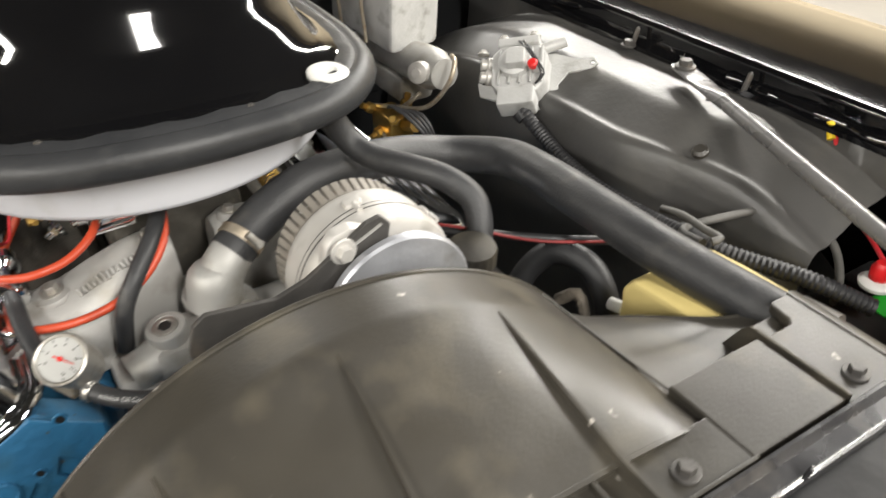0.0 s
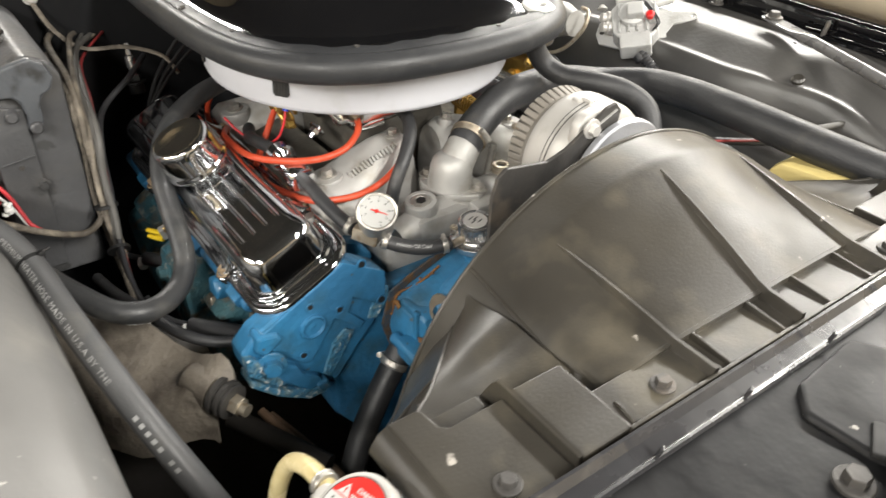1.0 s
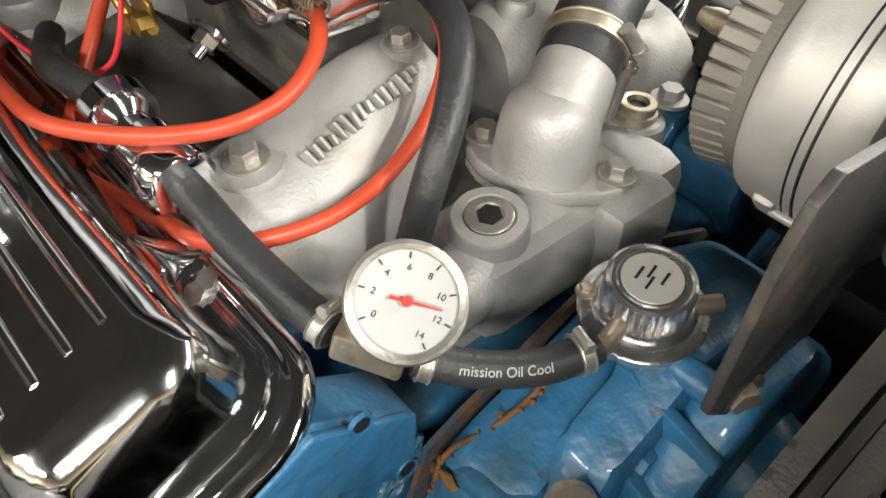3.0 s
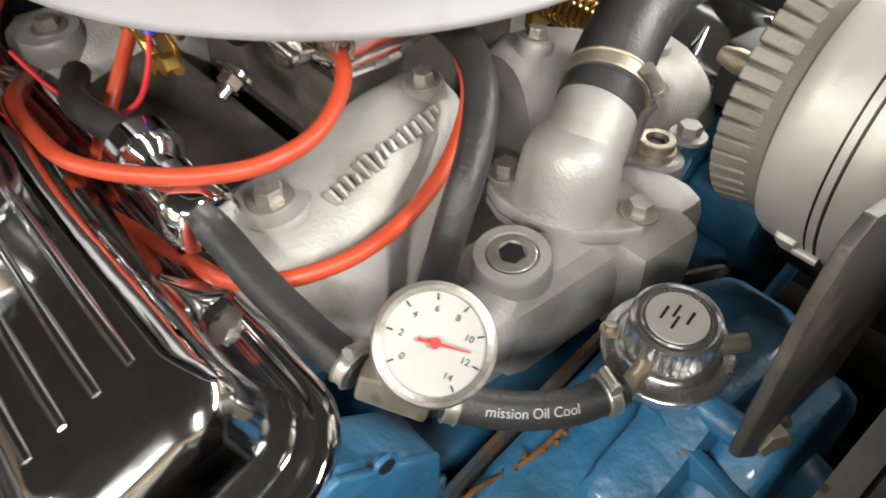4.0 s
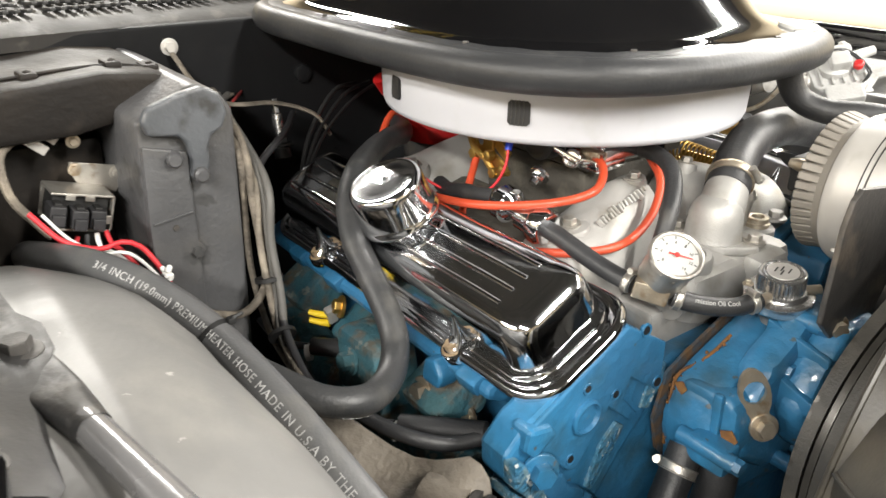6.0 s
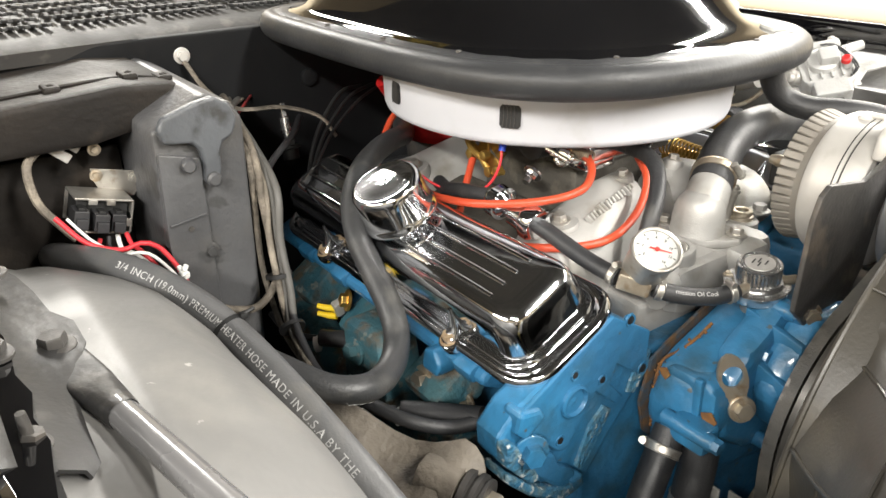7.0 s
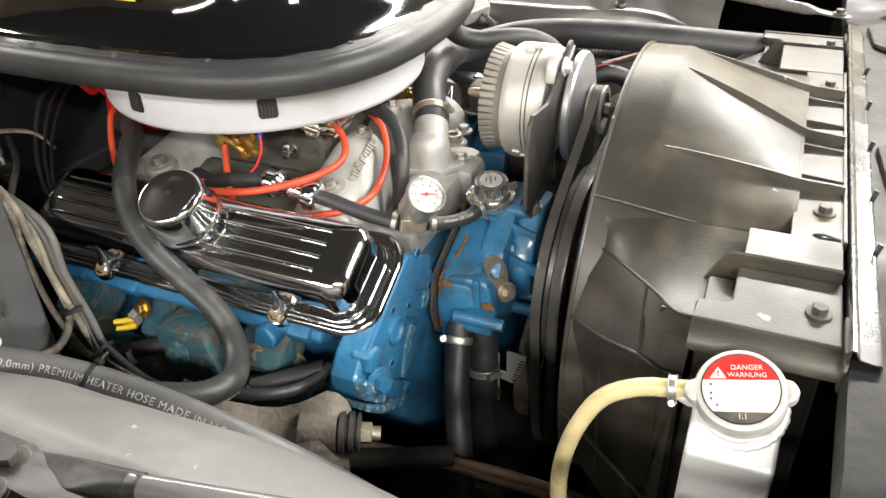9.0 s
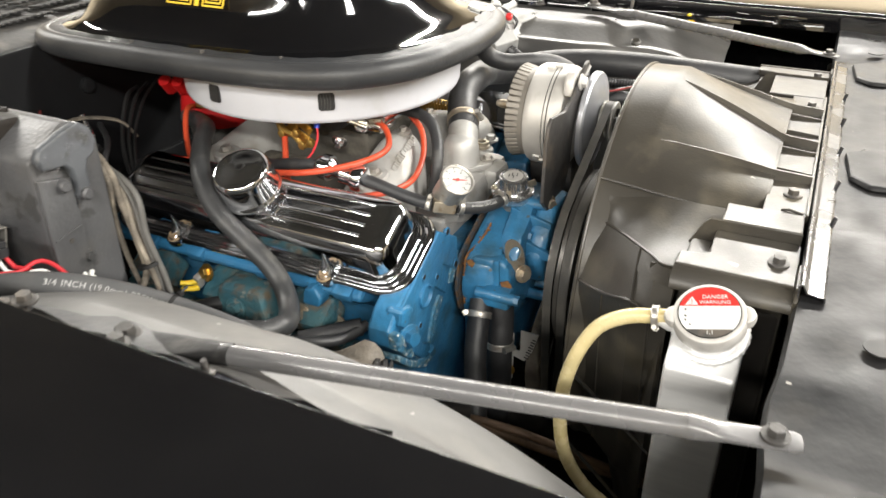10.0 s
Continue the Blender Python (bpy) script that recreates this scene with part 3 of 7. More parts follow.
part("front_light_block", box(0.70, 0, 0.60, 0.02, 1.3, 0.54, 0.004), UNDER, body)
for side in (-1, 1):
    part("corner_light_block", box(0.60, side * 0.62, 0.60, 0.20, 0.02, 0.54, 0.004), UNDER, body)


def support_bar(side):
    bar = thing("support_bar", "grey-painted flattened tube brace from fender to radiator support", "brace bar", (0.08, side * 0.57, 0.93), "fender brace bars")
    a, b = (Vector((0.062, -0.559, 0.917)), Vector((0.503, -0.488, 0.936))) if side < 0 else (Vector((0.089, 0.558, 0.946)), Vector((0.495, 0.420, 0.934)))
    d = (b - a).normalized()
    part("rod", tube([a + d * 0.080, a + d * 0.11, b - d * 0.09, b - d * 0.048], 0.0078, 16, 0.02), BARPAINT, bar, "painted steel tube")
    for c, s in ((a, 1), (b, -1)):
        e = Vector((-d.y, d.x, 0)).normalized()
        rows = []
        wide = 0.0128 if s > 0 else 0.0085
        long = 1.8 if s > 0 else 1.0
        for k, w, h in ((-0.0150, 0.15, 0.0014), (-0.0145, 0.75, 0.0016), (-0.011, 0.97, 0.0018), (0.0, 1.0, 0.0018), (0.018, 0.99, 0.0019), (0.026, 0.94, 0.0026), (0.032, 0.0, 0.0042), (0.039, 0.0, 0.0064), (0.049, 0.0, 0.0079)):
            q = c + d * (k * long if k > 0 else k) * s
            ww = wide * w if w else 0.0078 + (wide - 0.0078) * (0.049 - k) / 0.025
            ring = []
            for n in range(20):
                t = 2 * math.pi * n / 20
                cx, cz = math.cos(t), math.sin(t)
                p = 0.45 if k < 0.03 else 0.8
                ring.append(q + e * (ww * math.copysign(abs(cx) ** p, cx)) + Vector((0, 0, h * math.copysign(abs(cz) ** p, cz))))
            rows.append(ring)
        bm = loft(rows, closed=True)
        bm.verts.ensure_lookup_table()
        bm.faces.new(bm.verts[:20])
        part("flat_end", bm, STRAP if s > 0 and side < 0 else BARPAINT, bar, "flattened bolted strap end", 35.0)
        part("bolt", hexbolt(c + Vector((0, 0, 0.0025)), (0, 0, 1), 0.0078 if s > 0 else 0.0056), DARKSTEEL, bar)
    return bar


support_bar(-1), support_bar(1)
# folded bracket that carries the right bar on the fender flange
tab = ((-0.065, -0.570), (-0.05, -0.560), (-0.02, -0.555), (0.015, -0.552), (0.035, -0.543), (0.065, -0.543), (0.088, -0.552), (0.12, -0.560), (0.15, -0.562), (0.176, -0.563), (0.184, -0.568))
part("bar_bracket", loft([[(x, -0.614, 0.9415), (x, -0.602, 0.9410), (x, -0.592, 0.938), (x, -0.580, 0.930), (x, -0.570, 0.9245), (x, y, 0.9195)] for x, y in tab], thick=0.0018), STRAP, body, "folded satin black bracket under the brace bar", 50.0)
for x, y in ((0.050, -0.597), (0.088, -0.588), (-0.02, -0.592), (-0.085, -0.590)):
    part("flange_bolt", hexbolt((x, y, 0.9400), (0.05, 0.1, 1), 0.0062), DARKSTEEL, body)
for x, y in ((0.065, -0.599), (0.020, -0.601), (-0.045, -0.600), (0.115, -0.598)):
    part("flange_clip", box(x, y, 0.9445, 0.013, 0.004, 0.007, 0.0012, Euler((0.2, 0.15, 0.35)).to_matrix()), SATIN, body, "folded clip on the gutter flange")
part("screw_stud", tube([(0.165, -0.586, 0.930), (0.166, -0.587, 0.951)], (0.0036, 0.0022), 10, 0.004), DARKSTEEL, body, "threaded screw point")
part("screw_nut", hexbolt((0.165, -0.586, 0.934), (0, 0.3, 1), 0.0056), DARKSTEEL, body)

# a small white wire clip on the fender's inner edge
clip = thing("wire_clip", "small white plastic wire clip beside the heater hose", "clip", (-0.145, -0.426, 0.841))
part("body", box(-0.145, -0.426, 0.841, 0.009, 0.007, 0.007, 0.002, Euler((0, 0.2, 0.5)).to_matrix()), WHITEPL, clip)
for dx, dy, dz in ((-0.006, -0.001, 0.004), (0.0, 0.002, 0.0065), (0.0055, -0.002, 0.003), (0.001, -0.005, -0.003)):
    part("ear", turned([(0.0022, -0.003), (0.0026, 0.0), (0.0022, 0.0022), (0.0008, 0.003)], (-0.145 + dx, -0.426 + dy, 0.841 + dz), (dx, dy, 0.004), 10), WHITEPL, clip)

# ---- heater and blower case on the firewall ----
hv = thing("heater_case", "grey moulded heater and blower case on the firewall", "heater box", (-0.3, -0.42, 0.7))
case = prism([(-0.335, 0.705), (-0.331, 0.955), (-0.342, 0.972), (-0.365, 0.982), (-0.418, 0.955), (-0.424, 0.705)], 0.225, at_x(-0.43), 0.006)
part("case", case, HVAC, hv)
part("face_panel", prism([(-0.378, 0.72), (-0.378, 0.925), (-0.416, 0.935), (-0.419, 0.86), (-0.42, 0.72)], 0.006, at_x(-0.207), 0.002), HVAC, hv)
part("step_edge", box(-0.2, -0.398, 0.868, 0.003, 0.036, 0.0022, 0.0006, Euler((radians(8), 0, 0)).to_matrix()), HVAC, hv)

duct = part("blower_case", prism([(-0.350, 0.972), (-0.375, 0.983), (-0.42, 0.988), (-0.47, 0.984), (-0.66, 0.972), (-0.66, 0.932), (-0.45, 0.934), (-0.428, 0.938), (-0.40, 0.943), (-0.352, 0.955)], 0.165, at_x(-0.43), 0.014), DUCT, hv, "dusty brown-black blower duct")
part("duct_seam", tube([(-0.30, -0.66, 0.9715), (-0.30, -0.52, 0.9820), (-0.30, -0.44, 0.9872), (-0.30, -0.39, 0.9850), (-0.29, -0.35, 0.973)], 0.0016, 8), DUCT, duct)
for y, z in ((-0.475, 0.987), (-0.405, 0.990), (-0.372, 0.984)):
    tab = part("mount_tab", box(-0.303, y, z - 0.003, 0.026, 0.015, 0.009, 0.003), DUCT, duct)
    part("tab_screw", turned([(0.0035, 0), (0.0035, 0.001), (0.001, 0.0022)], (-0.298, y, z + 0.0012), (0, 0, 1), 12), DUCT, tab)
part("lower_case", prism([(-0.42, 0.92), (-0.66, 0.92), (-0.66, 0.70), (-0.42, 0.70)], 0.115, at_x(-0.43), 0.008), DUCT, hv)
# the flap crank: a lobed lid with a curved arm
lid = [(-0.415, 0.957), (-0.409, 0.968), (-0.381, 0.977), (-0.360, 0.981), (-0.347, 0.973), (-0.341, 0.957), (-0.346, 0.943), (-0.357, 0.938), (-0.361, 0.928), (-0.361, 0.912), (-0.366, 0.900), (-0.373, 0.897), (-0.379, 0.903), (-0.377, 0.918), (-0.380, 0.934), (-0.386, 0.941), (-0.411, 0.944)]
lid_part = part("lid", prism(lid, 0.012, at_x(-0.206), 0.0045), HVACLID, hv, "raised grey lobed lid with its crank arm")
part("arm_end", turned([(0.007, 0.0), (0.007, 0.004), (0.005, 0.006)], (-0.194, -0.371, 0.905), (1, 0, 0), 18), HVAC, lid_part)
part("crank_boss", turned([(0.007, 0), (0.007, 0.008), (0.005, 0.011)], (-0.203, -0.390, 0.921), (1, -0.2, 0), 16), HVAC, hv)
for y, z in ((-0.381, 0.831), (-0.397, 0.858)):
    part("screw", hexbolt((-0.203, y, z), (1, 0, 0), 0.0055 if z < 0.84 else 0.003, z < 0.84), HVAC if z < 0.84 else DARKSTEEL, hv)

relay = thing("relay", "black relay plugs in a zinc bracket on the heater case", "relay", (-0.28, -0.45, 0.86))
plate_m = Matrix(((0, 0, 1, -0.2885), (1, 0, 0, 0.0), (0, 1, 0, 0.0), (0, 0, 0, 1)))
part("plate", prism([(-0.4585, 0.908), (-0.459, 0.899), (-0.452, 0.880), (-0.423, 0.872), (-0.417, 0.880), (-0.4135, 0.891), (-0.415, 0.897)], 0.0022, plate_m, 0.0007), ZINC, relay, "bright zinc mounting plate")
RTURN = Euler((radians(-15.5), 0, 0)).to_matrix()
RC0 = Vector((-0.268, -0.462, 0.8745))


def on_relay(dx, dy, dz):
    return RC0 + RTURN @ Vector((dx, dy, dz))


def relay_box(dx, dy, dz, sx, sy, sz, bevel):
    c = on_relay(dx, dy, dz)
    return box(c.x, c.y, c.z, sx, sy, sz, bevel, RTURN)


part("bracket", join(relay_box(0.0, 0.0, 0.0135, 0.040, 0.052, 0.0022, 0.0007), relay_box(0.0, 0.0262, -0.002, 0.038, 0.0022, 0.032, 0.0007), relay_box(-0.0195, 0.0, -0.002, 0.0022, 0.052, 0.030, 0.0007), relay_box(0.0185, 0.0, -0.0185, 0.003, 0.052, 0.0022, 0.0007), relay_box(0.0190, -0.010, 0.0108, 0.003, 0.008, 0.005, 0.0007), relay_box(0.0190, 0.006, 0.0108, 0.003, 0.008, 0.005, 0.0007), relay_box(0.0190, 0.023, -0.008, 0.003, 0.006, 0.008, 0.0007)), ZINC, relay, "bright zinc box bracket")
part("case", relay_box(-0.002, 0.0, -0.002, 0.032, 0.047, 0.027, 0.002), INK, relay)
for dy, dz, dx in ((-0.021, -0.0035, 0.020), (-0.004, -0.005, 0.024), (0.0125, -0.006, 0.018)):
    c = on_relay(dx, dy, dz)
    plug = part("plug", join(relay_box(dx, dy, dz, 0.022, 0.0135, 0.017, 0.0016), relay_box(dx + 0.012, dy, dz - 0.003, 0.008, 0.0105, 0.010, 0.001)), BLACKWIRE, relay)
    part("latch", relay_box(dx + 0.002, dy, dz + 0.0095, 0.013, 0.006, 0.003, 0.0006), INK, plug)
for y, z, mt in ((-0.4545, 0.9005, STEEL), (-0.4195, 0.8905, ZINC)):
    part("rivet", turned([(0.0062, 0), (0.006, 0.0012), (0.0038, 0.0016), (0.0035, 0.0045), (0.0, 0.005)], (-0.2862, y, z), (1, 0, 0), 18), mt, relay)
conn = thing("connector", "silver two-blade connector with tan wires on the heater case", "connector", (-0.29, -0.49, 0.93))
for dy, dz, w in ((0.0, 0.0, 0.026), (0.012, 0.006, 0.020)):
    part("blade", box(-0.285, -0.484 + dy, 0.930 + dz, 0.006, w, 0.009, 0.001, Euler((-0.75, 0, 0)).to_matrix()), ALU_BRIGHT, conn)
part("screw", hexbolt((-0.283, -0.452, 0.927), (1, 0, 0), 0.004), STEEL, conn)
part("lead", tube([(-0.285, -0.495, 0.938), (-0.272, -0.513, 0.925), (-0.258, -0.513, 0.895), (-0.25, -0.50, 0.872), (-0.242, -0.49, 0.858)], 0.004, 8), GREYWIRE, conn)


# ---- engine ----
engine = thing("engine", "blue painted cast-iron V8 engine block with cylinder heads", "engine", (0.0, 0.0, 0.5))
part("block", prism([(-0.12, 0.52), (-0.19, 0.62), (-0.185, 0.70), (-0.12, 0.775), (0.12, 0.775), (0.185, 0.70), (0.19, 0.62), (0.12, 0.52)], 0.44, at_x(-0.32), 0.008), BLUE, engine)
part("oil_pan", prism([(-0.10, 0.40), (-0.12, 0.53), (0.12, 0.53), (0.10, 0.40)], 0.40, at_x(-0.30), 0.01), UNDER, engine)


def head_body(s):
    o = [(-0.168, 0.830), (-0.262, 0.784), (-0.263, 0.774), (-0.236, 0.760), (-0.185, 0.715), (-0.14, 0.725), (-0.105, 0.785), (-0.125, 0.815)]
    return prism([(s * -y, z) for y, z in o], 0.395, at_x(-0.32), 0.005)


HEAD_FRONT = [(-0.172, 0.836), (-0.124, 0.804), (-0.119, 0.786), (-0.124, 0.768), (-0.138, 0.738), (-0.160, 0.713), (-0.188, 0.677), (-0.225, 0.684), (-0.262, 0.716), (-0.288, 0.745), (-0.290, 0.767), (-0.272, 0.785)]
head_r = part("cylinder_head", join(head_body(-1), prism(HEAD_FRONT, 0.030, at_x(0.097), 0.004)), BLUE, engine, "blue painted cylinder head", 18.0)
head_l = part("cylinder_head", join(head_body(1), prism([(-y, z) for y, z in HEAD_FRONT], 0.052, at_x(0.075), 0.005)), BLUE, engine, "blue painted cylinder head", 18.0)
# casting detail on the right head's front face
for y, z, r in ((-0.153, 0.826, 0.0038), (-0.130, 0.770, 0.0042), (-0.214, 0.797, 0.0030), (-0.181, 0.779, 0.0032), (-0.226, 0.738, 0.0032)):
    hole = part("bolt_hole", join(turned([(r + 0.0022, -0.001), (r + 0.0016, 0.0009), (r, 0.0004), (r * 0.95, -0.004)], (0.1302, y, z), (1, 0, 0), 20)), BLUE, head_r)
    part("hole_bottom", turned([(r * 0.95, 0.0), (r * 0.95, 0.0006)], (0.1303, y, z), (1, 0, 0), 18), INK, hole)
part("core_plug", turned([(0.0150, -0.001), (0.0146, 0.0030), (0.0125, 0.0038), (0.0112, 0.0002), (0.0095, -0.0004), (0.0, 0.0010)], (0.1296, -0.2130, 0.7715), (1, 0, 0), 32), BLUE, head_r, "round blue core plug")
FACE = [(-0.173, 0.836), (-0.125, 0.806), (-0.124, 0.774), (-0.137, 0.767), (-0.164, 0.787), (-0.170, 0.770), (-0.151, 0.749), (-0.158, 0.743), (-0.187, 0.769), (-0.217, 0.724), (-0.227, 0.727), (-0.276, 0.776), (-0.270, 0.784)]
part("face_plate", prism(FACE, 0.0042, at_x(0.1258), 0.0014), BLUE, head_r, "", 18.0)
part("gasket_strip", prism([(-0.175, 0.750), (-0.165, 0.742), (-0.187, 0.705), (-0.198, 0.693), (-0.205, 0.700), (-0.191, 0.736)], 0.0035, at_x(0.1266), 0.001), FLAKED, head_r, "flaked raised gasket strip")
for k in range(5):
    q = k / 4
    part("strip_slot", box(0.1302, -0.175 - 0.021 * q, 0.738 - 0.036 * q, 0.0006, 0.0032, 0.0075, 0.0002, Euler((radians(-31), 0, 0)).to_matrix()), BLUE, head_r)
part("worn_edge", prism([(-0.129, 0.790), (-0.1195, 0.784), (-0.122, 0.765), (-0.136, 0.746), (-0.147, 0.751), (-0.141, 0.767)], 0.0030, at_x(0.1266), 0.001), FLAKED, head_r, "worn bare metal gasket edge")
part("lower_pad", prism([(-0.284, 0.764), (-0.236, 0.732), (-0.229, 0.716), (-0.212, 0.705), (-0.206, 0.688), (-0.227, 0.690), (-0.287, 0.750)], 0.0125, at_x(0.1225), 0.003), BLUE, head_r, "", 18.0)
part("flaked_corner", prism([(-0.2895, 0.766), (-0.282, 0.766), (-0.262, 0.738), (-0.250, 0.713), (-0.262, 0.715), (-0.2885, 0.745)], 0.0140, at_x(0.1220), 0.0025), FLAKED, head_r, "flaked bare corner of the head", 18.0)
part("corner_block", prism([(-0.274, 0.788), (-0.253, 0.784), (-0.246, 0.773), (-0.268, 0.760), (-0.278, 0.770)], 0.022, at_x(0.1130), 0.004), BLUE, head_r, "", 18.0)
part("lower_lip", prism([(-0.286, 0.738), (-0.25, 0.704), (-0.220, 0.691), (-0.206, 0.690), (-0.204, 0.679), (-0.226, 0.678), (-0.262, 0.702), (-0.289, 0.730)], 0.030, at_x(0.1065), 0.003), FLAKED, head_r, "", 18.0)
part("lip_tip", prism([(-0.218, 0.696), (-0.204, 0.698), (-0.200, 0.684), (-0.212, 0.682)], 0.016, at_x(0.1225), 0.003), BLUE, head_r, "", 18.0)
part("pad_bolt", hexbolt((0.1345, -0.263, 0.748), (1, -0.35, 0.1), 0.0098), BLUE, head_r)
part("side_lug", prism([(0.004, 0.782), (0.018, 0.786), (0.028, 0.772), (0.024, 0.760), (0.0, 0.760)], 0.022, at_y(-0.274), 0.004), BLUE, head_r)
for x in (-0.24, -0.165, -0.06, 0.05):
    part("cover_lug", box(x, -0.259, 0.780, 0.026, 0.016, 0.016, 0.004, Euler((radians(26), 0, 0)).to_matrix()), BLUE, head_r)
# exhaust side: ports, manifold, plugs
for x in (-0.255, -0.13, -0.005):
    part("exhaust_port", box(x, -0.245, 0.728, 0.06, 0.05, 0.045, 0.01, Euler((radians(35), 0, 0)).to_matrix()), TEAL, head_r)
man = thing("exhaust_manifold", "weathered teal exhaust manifold bolted below the head", "exhaust manifold", (-0.06, -0.28, 0.68))
part("casting", join(prism([(-0.115, 0.765), (-0.05, 0.768), (-0.035, 0.71), (-0.045, 0.672), (-0.10, 0.668), (-0.118, 0.70)], 0.05, at_y(-0.292), 0.010), tube([(-0.28, -0.262, 0.705), (-0.18, -0.272, 0.69), (-0.07, -0.268, 0.685), (0.06, -0.262, 0.69)], 0.023, 14)), TEAL, man)
for x, y, z in ((-0.083, -0.294, 0.742), (0.022, -0.240, 0.7155), (-0.012, -0.262, 0.735)):
    part("bolt", hexbolt((x, y, z), (0, -1, 0.15), 0.009), TEAL if x < -0.05 else STEEL, man)
for i in range(4):
    part("cast_mark", box(-0.098 + 0.011 * i, -0.2935, 0.70, 0.006, 0.003, 0.012, 0.001), TEAL, man)
for x in (-0.1225, 0.028):
    plug = thing("spark_plug_boot", "black rubber spark plug boot on its lead", "spark plug boot", (x, -0.27, 0.72), "spark plug boots")
    part("boot", tube([(x + 0.045, -0.262, 0.742), (x + 0.02, -0.278, 0.738), (x - 0.015, -0.303, 0.7335)], (0.0105, 0.0085), 12), RUBBER, plug)
    part("collar", tube([(x - 0.015, -0.305, 0.728), (x - 0.018, -0.309, 0.727)], 0.0085, 12), WHITEPL, plug, "white band")
    part("lead", tube([(x - 0.018, -0.306, 0.733), (x - 0.035, -0.316, 0.731), (x - 0.055, -0.326, 0.735), (x - 0.075, -0.330, 0.745)], 0.0035, 8), BLACKWIRE, plug)
sensor = thing("temperature_sender", "brass temperature sender with a yellow-bladed connector on the head", "sensor", (-0.15, -0.27, 0.75))
part("hex_body", hexbolt((-0.152, -0.262, 0.757), (-0.3, -1, 0.3), 0.0075), BRASS, sensor)
part("connector", join(box(-0.1605, -0.270, 0.747, 0.010, 0.010, 0.018, 0.002, Euler((0.3, 0.2, 0)).to_matrix()), box(-0.158, -0.266, 0.753, 0.013, 0.008, 0.008, 0.002)), ALU, sensor)
for z in (0.7385, 0.7475):
    part("blade", tube([(-0.160, -0.272, z), (-0.167, -0.278, z - 0.0005), (-0.176, -0.286, z + 0.001)], (0.0040, 0.0028), 8), YELLOW, sensor)

# chrome valve covers
def valve_cover(s):
    """s: -1 right bank, 1 left. Origin in the middle of its flange; its z is its upward normal."""
    tilt = radians(26.0)
    across, up = Vector((0, math.cos(tilt), math.sin(tilt))), Vector((0, -math.sin(tilt), math.cos(tilt)))
    c = Vector((-0.089, -0.2085, 0.8165))
    vc = thing("valve_cover", "polished chrome valve cover with raised fins", "valve cover", (-0.09, s * 0.21, 0.80), "valve covers")

    def put(x, a, h):
        p = c + Vector((x, 0, 0)) + across * a + up * h
        return Vector((p.x, p.y if s < 0 else -p.y, p.z))

    def ring(hx, ha, r, h, lean=0.0):
        pts = []
        for sx, sa, a0 in ((1, 1, 0), (-1, 1, 90), (-1, -1, 180), (1, -1, 270)):
            for k in range(7):
                t = radians(a0 + 15 * k)
                pts.append(put(sx * (hx - r) + r * math.cos(t), sa * (ha - r) + r * math.sin(t) + lean, h))
        return pts
    prof = [(0.2115, 0.0545, 0.032, -0.004), (0.2168, 0.0586, 0.034, -0.0018), (0.2178, 0.0594, 0.034, 0.0012), (0.2172, 0.0588, 0.034, 0.0040), (0.2153, 0.0572, 0.033, 0.0062), (0.2124, 0.0549, 0.031, 0.0072), (0.2094, 0.0526, 0.030, 0.0066), (0.2066, 0.0505, 0.028, 0.0049), (0.2042, 0.0487, 0.027, 0.0041), (0.2018, 0.0467, 0.026, 0.0050), (0.2002, 0.0455, 0.0255, 0.0090), (0.1985, 0.0438, 0.024, 0.022), (0.197, 0.0422, 0.023, 0.036), (0.1955, 0.0405, 0.022, 0.0435), (0.1915, 0.037, 0.020, 0.0495), (0.1855, 0.032, 0.018, 0.0530), (0.178, 0.026, 0.015, 0.0546), (0.10, 0.012, 0.008, 0.0552)]
    rows = [ring(*p) for p in prof]
    bm = loft(rows, closed=True)
    bm.verts.ensure_lookup_table()
    n = len(rows[0])
    bm.faces.new(bm.verts[-n:])
    part("shell", bm, CHROME, vc, "", 50.0)
    for a in (-0.022, -0.0075, 0.007, 0.0215):
        path = [put(x, a, 0.0542 if abs(x) < 0.155 else 0.0530) for x in np.linspace(-0.172, 0.160, 11)]
        part("fin", tube(path, 0.0026, 12, 0.03), CHROME, vc)
    for x in (-0.107, 0.116):
        for side in (-1, 1):
            n_up = up if s < 0 else Vector((0, -up.y, up.z))
            q = put(x, side * 0.0535, 0.002)
            part("bolt_ear", turned([(0.0125, -0.004), (0.013, 0.0), (0.0122, 0.004), (0.0085, 0.0062)], q, n_up, 26), CHROME, vc)
            part("bolt_dimple", tube([put(x, side * 0.0425, 0.033), put(x, side * 0.0440, 0.022), put(x, side * 0.0475, 0.012), put(x, side * 0.053, 0.0055)], (0.0016, 0.0085), 14), CHROME, vc)
            part("cover_bolt", hexbolt(put(x, side * 0.055, 0.0060), n_up, 0.0062), TANBOLT, vc, "brown-tinged hex bolt")
    return vc, put, up


vc_r, on_cover, cover_up = valve_cover(-1)
vc_l, on_cover_l, cover_up_l = valve_cover(1)
